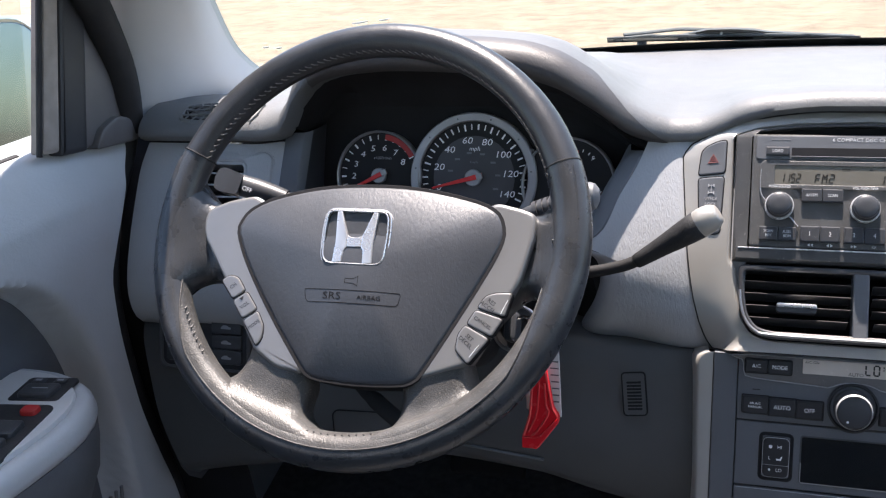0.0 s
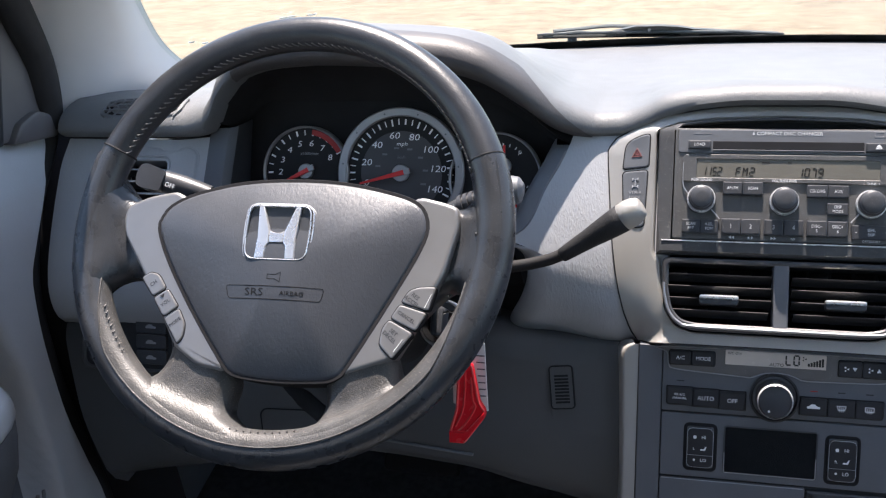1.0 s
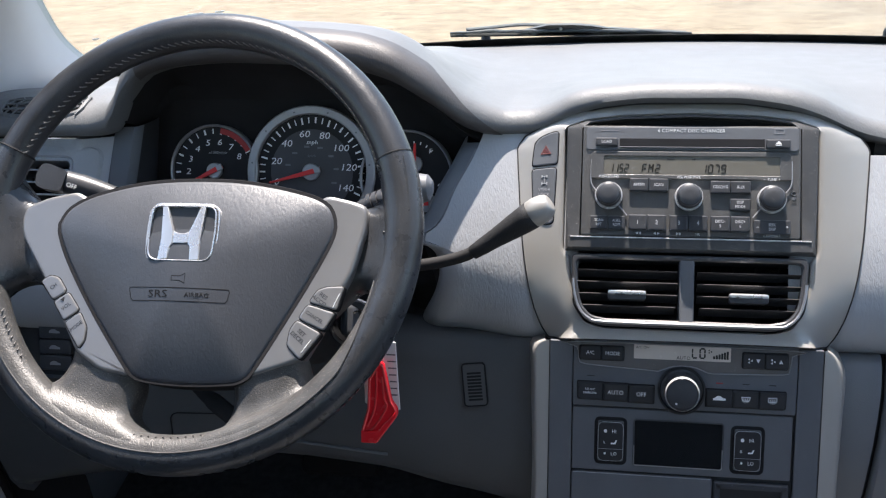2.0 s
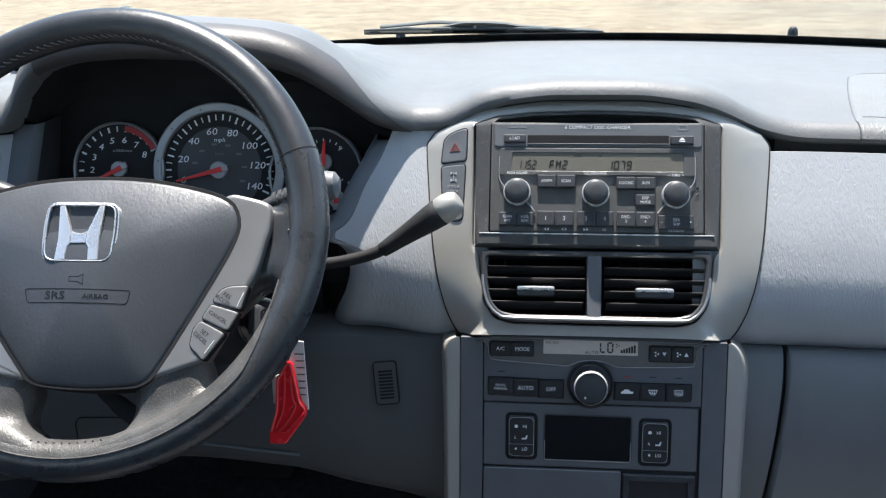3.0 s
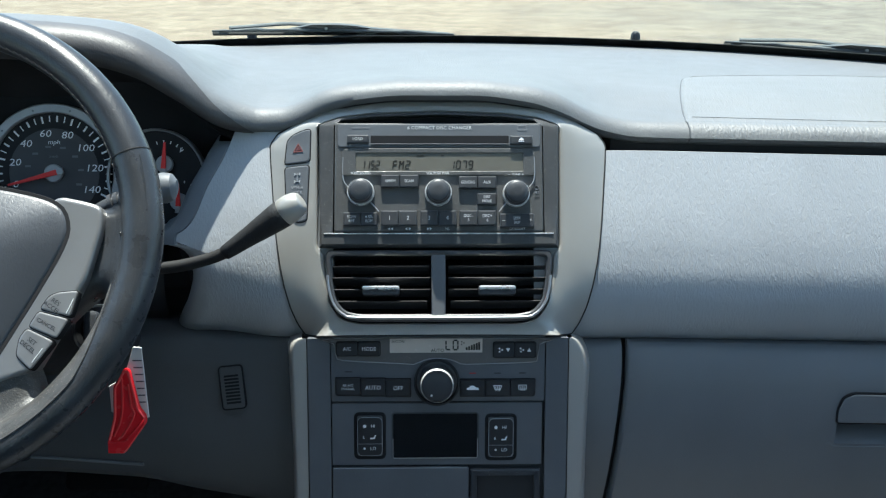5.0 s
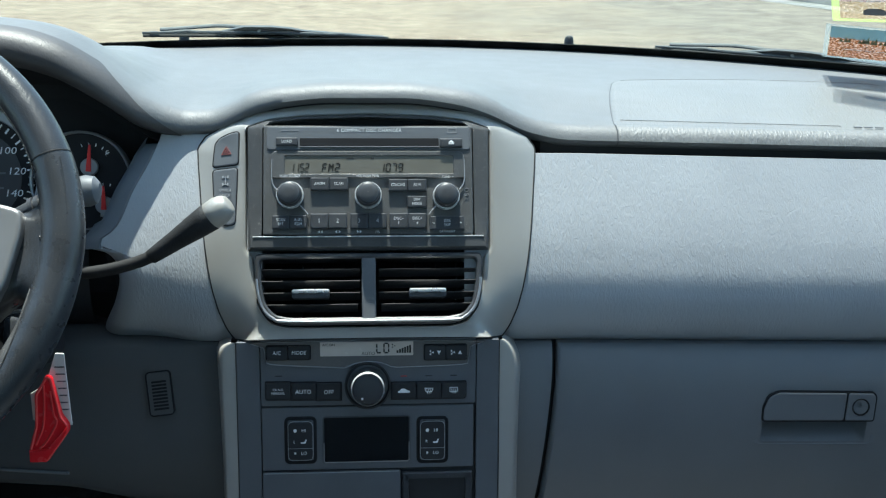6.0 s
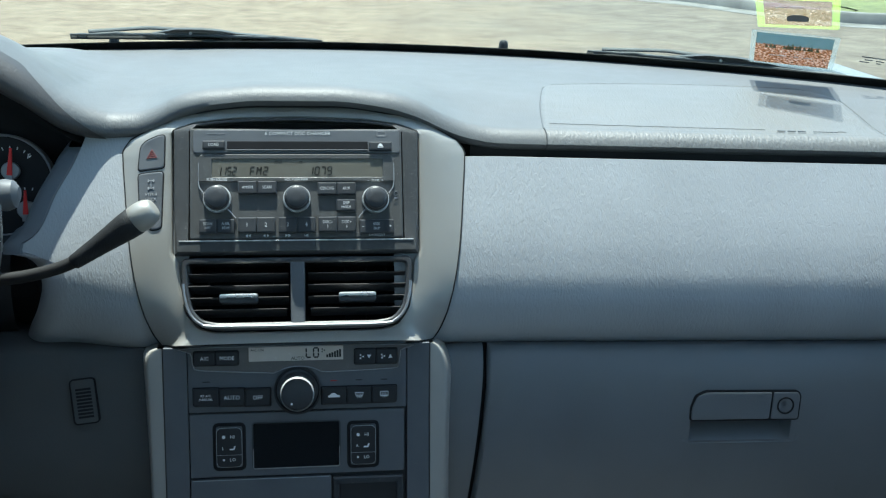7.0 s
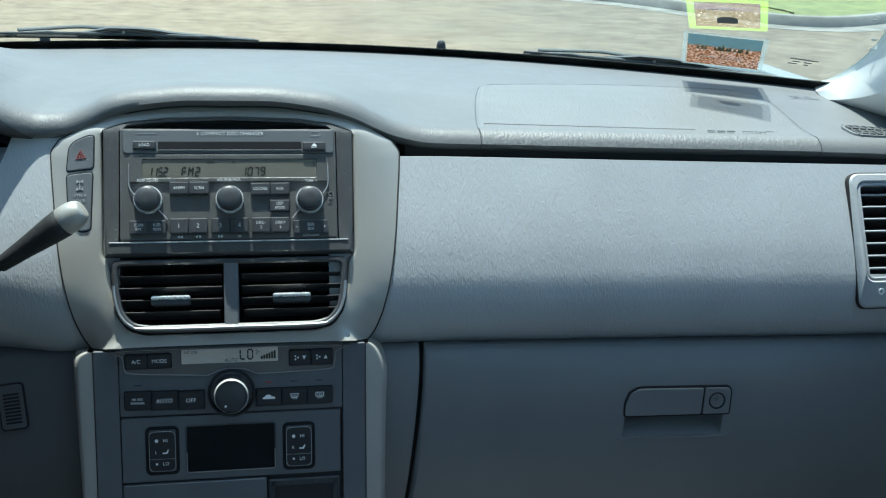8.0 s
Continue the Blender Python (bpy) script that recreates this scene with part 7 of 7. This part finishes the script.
part("gap_lining", sheet([[(-0.80, DOOR_EDGE(z) + 0.004, z), (-0.80, DOOR_EDGE(z) + 0.06, z), (-0.69, DOOR_EDGE(z) + 0.065, z)] for z in np.linspace(0.56, 1.178, 14)]), VOID, door)
# corner panel behind the mirror, window channel and glass
SM = Matrix(((0, 0, 1, -0.762), (1, 0, 0, 0), (0, 1, 0, 0), (0, 0, 0, 1)))


CORNER = material("dark_brown_grey_plastic", (0.095, 0.090, 0.090), 0.5, vary=0.08, bump=0.2, bump_size=1200)


def side_plate(name, pts, z0, z1, b, mat, label="", r=0.004):
    bm = plate(rounded(pts, r), z0, z1, b)
    bm.transform(SM)
    return part(name, bm, mat, door, label)


side_plate("corner_panel", [(-0.053, 1.193), (0.012, 1.193), (0.024, 1.215), (0.026, 1.260), (0.006, 1.304), (-0.020, 1.341), (-0.070, 1.400), (-0.040, 1.30)], -0.01, 0.004, 0.003, CORNER, "dark mirror corner panel")
side_plate("corner_rib", [(-0.092, 1.196), (-0.049, 1.191), (-0.011, 1.345), (-0.050, 1.400), (-0.044, 1.375)], -0.01, 0.007, 0.004, BLACK)
side_plate("corner_foot", [(-0.042, 1.190), (0.034, 1.183), (0.043, 1.194), (0.030, 1.208), (0.004, 1.217), (-0.026, 1.209)], -0.01, 0.012, 0.003, CORNER, r=0.006)
side_plate("window_channel", [(-0.115, 1.203), (-0.090, 1.200), (-0.050, 1.350), (-0.038, 1.400), (-0.060, 1.420), (-0.073, 1.346)], -0.01, 0.005, 0.003, material("brown_grey_felt", (0.27, 0.235, 0.21), 0.9, vary=0.15, vary_size=60))
part("channel_edge", tube([(-0.760, -0.118, 1.202), (-0.760, -0.077, 1.346), (-0.755, -0.060, 1.41)], 0.003, 8), RUBBER, door)
# tube added outside the door frame to keep a sun streak off the armrest
part("outer_sun_block", tube([(-0.778, -0.02, 1.375), (-0.764, -0.09, 1.43), (-0.737, -0.22, 1.51), (-0.697, -0.42, 1.625), (-0.682, -0.6, 1.66), (-0.682, -1.05, 1.67)], 0.020, 10), PAINT, door)
part("upper_frame", tube([(-0.740, -0.035, 1.385), (-0.728, -0.09, 1.43), (-0.70, -0.22, 1.51), (-0.66, -0.42, 1.625), (-0.645, -0.6, 1.66), (-0.645, -1.05, 1.67)], 0.016, 10), RUBBER, door)
pane = part("pane", sheet([[(-0.790, y, 1.19), (-0.766, y, 1.35), (-0.71, y, 1.52), (-0.66, y, 1.655)] for y in (-0.10, -0.42, -0.7, -1.05)], thick=0.004), CLEAR, door)
pane.visible_shadow = False
part("window_sill_strip", tube([(-0.784, -0.122, 1.201), (-0.784, -0.5, 1.201), (-0.784, -1.05, 1.201)], 0.005, 8), RUBBER, door)
# armrest with its silver switch plate
arm = [(-0.80, -0.163), (-0.737, -0.166), (-0.704, -0.180), (-0.676, -0.205), (-0.664, -0.235), (-0.659, -0.262), (-0.660, -0.31), (-0.665, -0.36), (-0.668, -0.9), (-0.80, -0.9)]
ao = resample(rounded(arm, 0.02, 4), 70)


def drop_to(pts, z, f=1.0):
    return [(-0.80 + (x + 0.80) * f, y, z) for x, y in pts]


part("armrest", rings(bmesh.new(), [drop_to(ao, 0.80, 0.50), drop_to(ao, 0.86, 0.70), drop_to(ao, 0.92, 0.93), drop_to(ao, 0.955, 0.985), drop_to(ao, 0.974, 0.995)], cap1=True), CHAR, door, "dark lower half of the armrest", 60)
part("armrest_pad", rings(bmesh.new(), [drop_to(inset(ao, 0.004), 0.9735, 0.985), drop_to(ao, 0.9755, 1.0), drop_to(ao, 0.982, 1.012), drop_to(ao, 0.990, 1.008), drop_to(inset(ao, 0.003), 0.9955), drop_to(inset(ao, 0.008), 0.9995), drop_to(inset(ao, 0.014), 0.9975)], cap1=True), DOORSKIN, door, "padded grey armrest edge", 60)
so = inset(ao, 0.0155)
part("switch_plate", plate(so, 0.990, 1.0025, 0.0015), PLATE, door, "silver switch plate")
AM = basis((-0.7265, -0.212, 1.0025), (1, 0.16, 0), (-0.16, 1, 0))
ms = part("mirror_switch", plate(rrect(-0.026, 0.025, -0.024, 0.022, 0.005), -0.002, 0.0008, 0.0006), BLACK, door)
ms.matrix_local = AM
part("rocker", plate(rrect(-0.018, 0.016, -0.020, 0.004, 0.004), 0.0, 0.005, 0.002), BUTTON, ms)
for x in (-0.012, 0.010):
    part("selector", plate(rrect(x - 0.006, x + 0.006, 0.008, 0.018, 0.002), 0.0, 0.003, 0.001), BUTTON, ms)
    part("mark", box(x - 0.003, x + 0.003, 0.011, 0.014, 0.0005, 0.0036, 0.0002), DULL, ms)
part("mark", box(-0.008, 0.008, -0.008, -0.0065, 0.004, 0.0054, 0.0002), DULL, ms)
wsw = part("window_switches", plate(rrect(-0.048, 0.030, -0.19, -0.032, 0.010), -0.002, 0.0012, 0.0010), BLACK, door)
wsw.matrix_local = AM
part("lock_button", plate(rrect(0.004, 0.020, -0.054, -0.040, 0.004), 0.0, 0.006, 0.002), RED, wsw, "red lock button")
for k in range(3):
    part("window_button", plate(rrect(-0.034, 0.020, -0.093 - k * 0.03, -0.068 - k * 0.03, 0.004), 0.0, 0.006, 0.002), BUTTON, wsw)
for k in range(5):
    part("pocket_rib", tube([(-0.740, -0.125 - 0.010 * k, 0.76), (-0.738, -0.118 - 0.010 * k, 0.835)], 0.002, 6), LOWER, door)

# passenger door, seen only past the end of the dashboard
pdoor = thing("passenger_door", None, "plain grey passenger door with its window", "car door")
part("door_panel", sheet([[(x, y, z) for y in (0.30, 0.0, -0.4, -1.05)] for x, z in ((0.79, 0.55), (0.775, 0.9), (0.765, 1.15), (0.785, 1.19))]), FACE, pdoor)
pane = part("pane", sheet([[(x, y, z) for x, z in ((0.79, 1.19), (0.752, 1.37), (0.70, 1.52), (0.66, 1.655))] for y in (-0.03, -0.42, -1.05)], thick=0.004), CLEAR, pdoor)
pane.visible_shadow = False

# door mirror outside the driver's window
mirror = thing("door_mirror", basis((-1.062, 0.145, 1.220), (1, 0.14, 0), (-0.02, 0.105, 0.99)), "pale silver green door mirror", "door mirror")
mo = rrect(-0.125, 0.110, -0.085, 0.088, (0.03, 0.03, 0.045, 0.05), 6)
part("shell", plate(mo, -0.09, 0.0, 0.006), PAINT, mirror)
part("shell_rim", ring_plate(mo, inset(mo, 0.007), -0.01, 0.006, 0.003, drop=-0.008), PAINT, mirror)
part("glass", plate(inset(mo, 0.008), -0.004, 0.002, 0.0008), MIRROR, mirror, "mirror glass")
part("foot", box(0.06, 0.24, -0.085, -0.03, -0.07, -0.01, 0.012), BLACK, mirror)

# dried water spots on the windscreen
for x, z, w in ((-0.562, 1.279, 0.010), (-0.536, 1.280, 0.006), (-0.674, 1.256, 0.004), (-0.663, 1.253, 0.004), (0.694, 1.299, 0.0025), (0.714, 1.275, 0.0035), (0.723, 1.263, 0.0035), (0.735, 1.247, 0.0035)):
    side = Vector((1, -1.06 * x, 0)).normalized()
    up = Vector((0, -GLASS_SLOPE, 1)).normalized()
    b = plate([(w * math.cos(t), 0.0022 * math.sin(t) * (1 + 0.3 * math.sin(3 * t))) for t in np.linspace(0, 2 * math.pi, 14, endpoint=False)], 0.0, 0.0006, 0.0003)
    spot = part("water_spot", b, WHITE)
    spot.matrix_world = basis((x, glass_y(x, z) - 0.006, z), side, up)
    tagged(spot, "small dried water spot on the windscreen", "water spot", group="water spots")
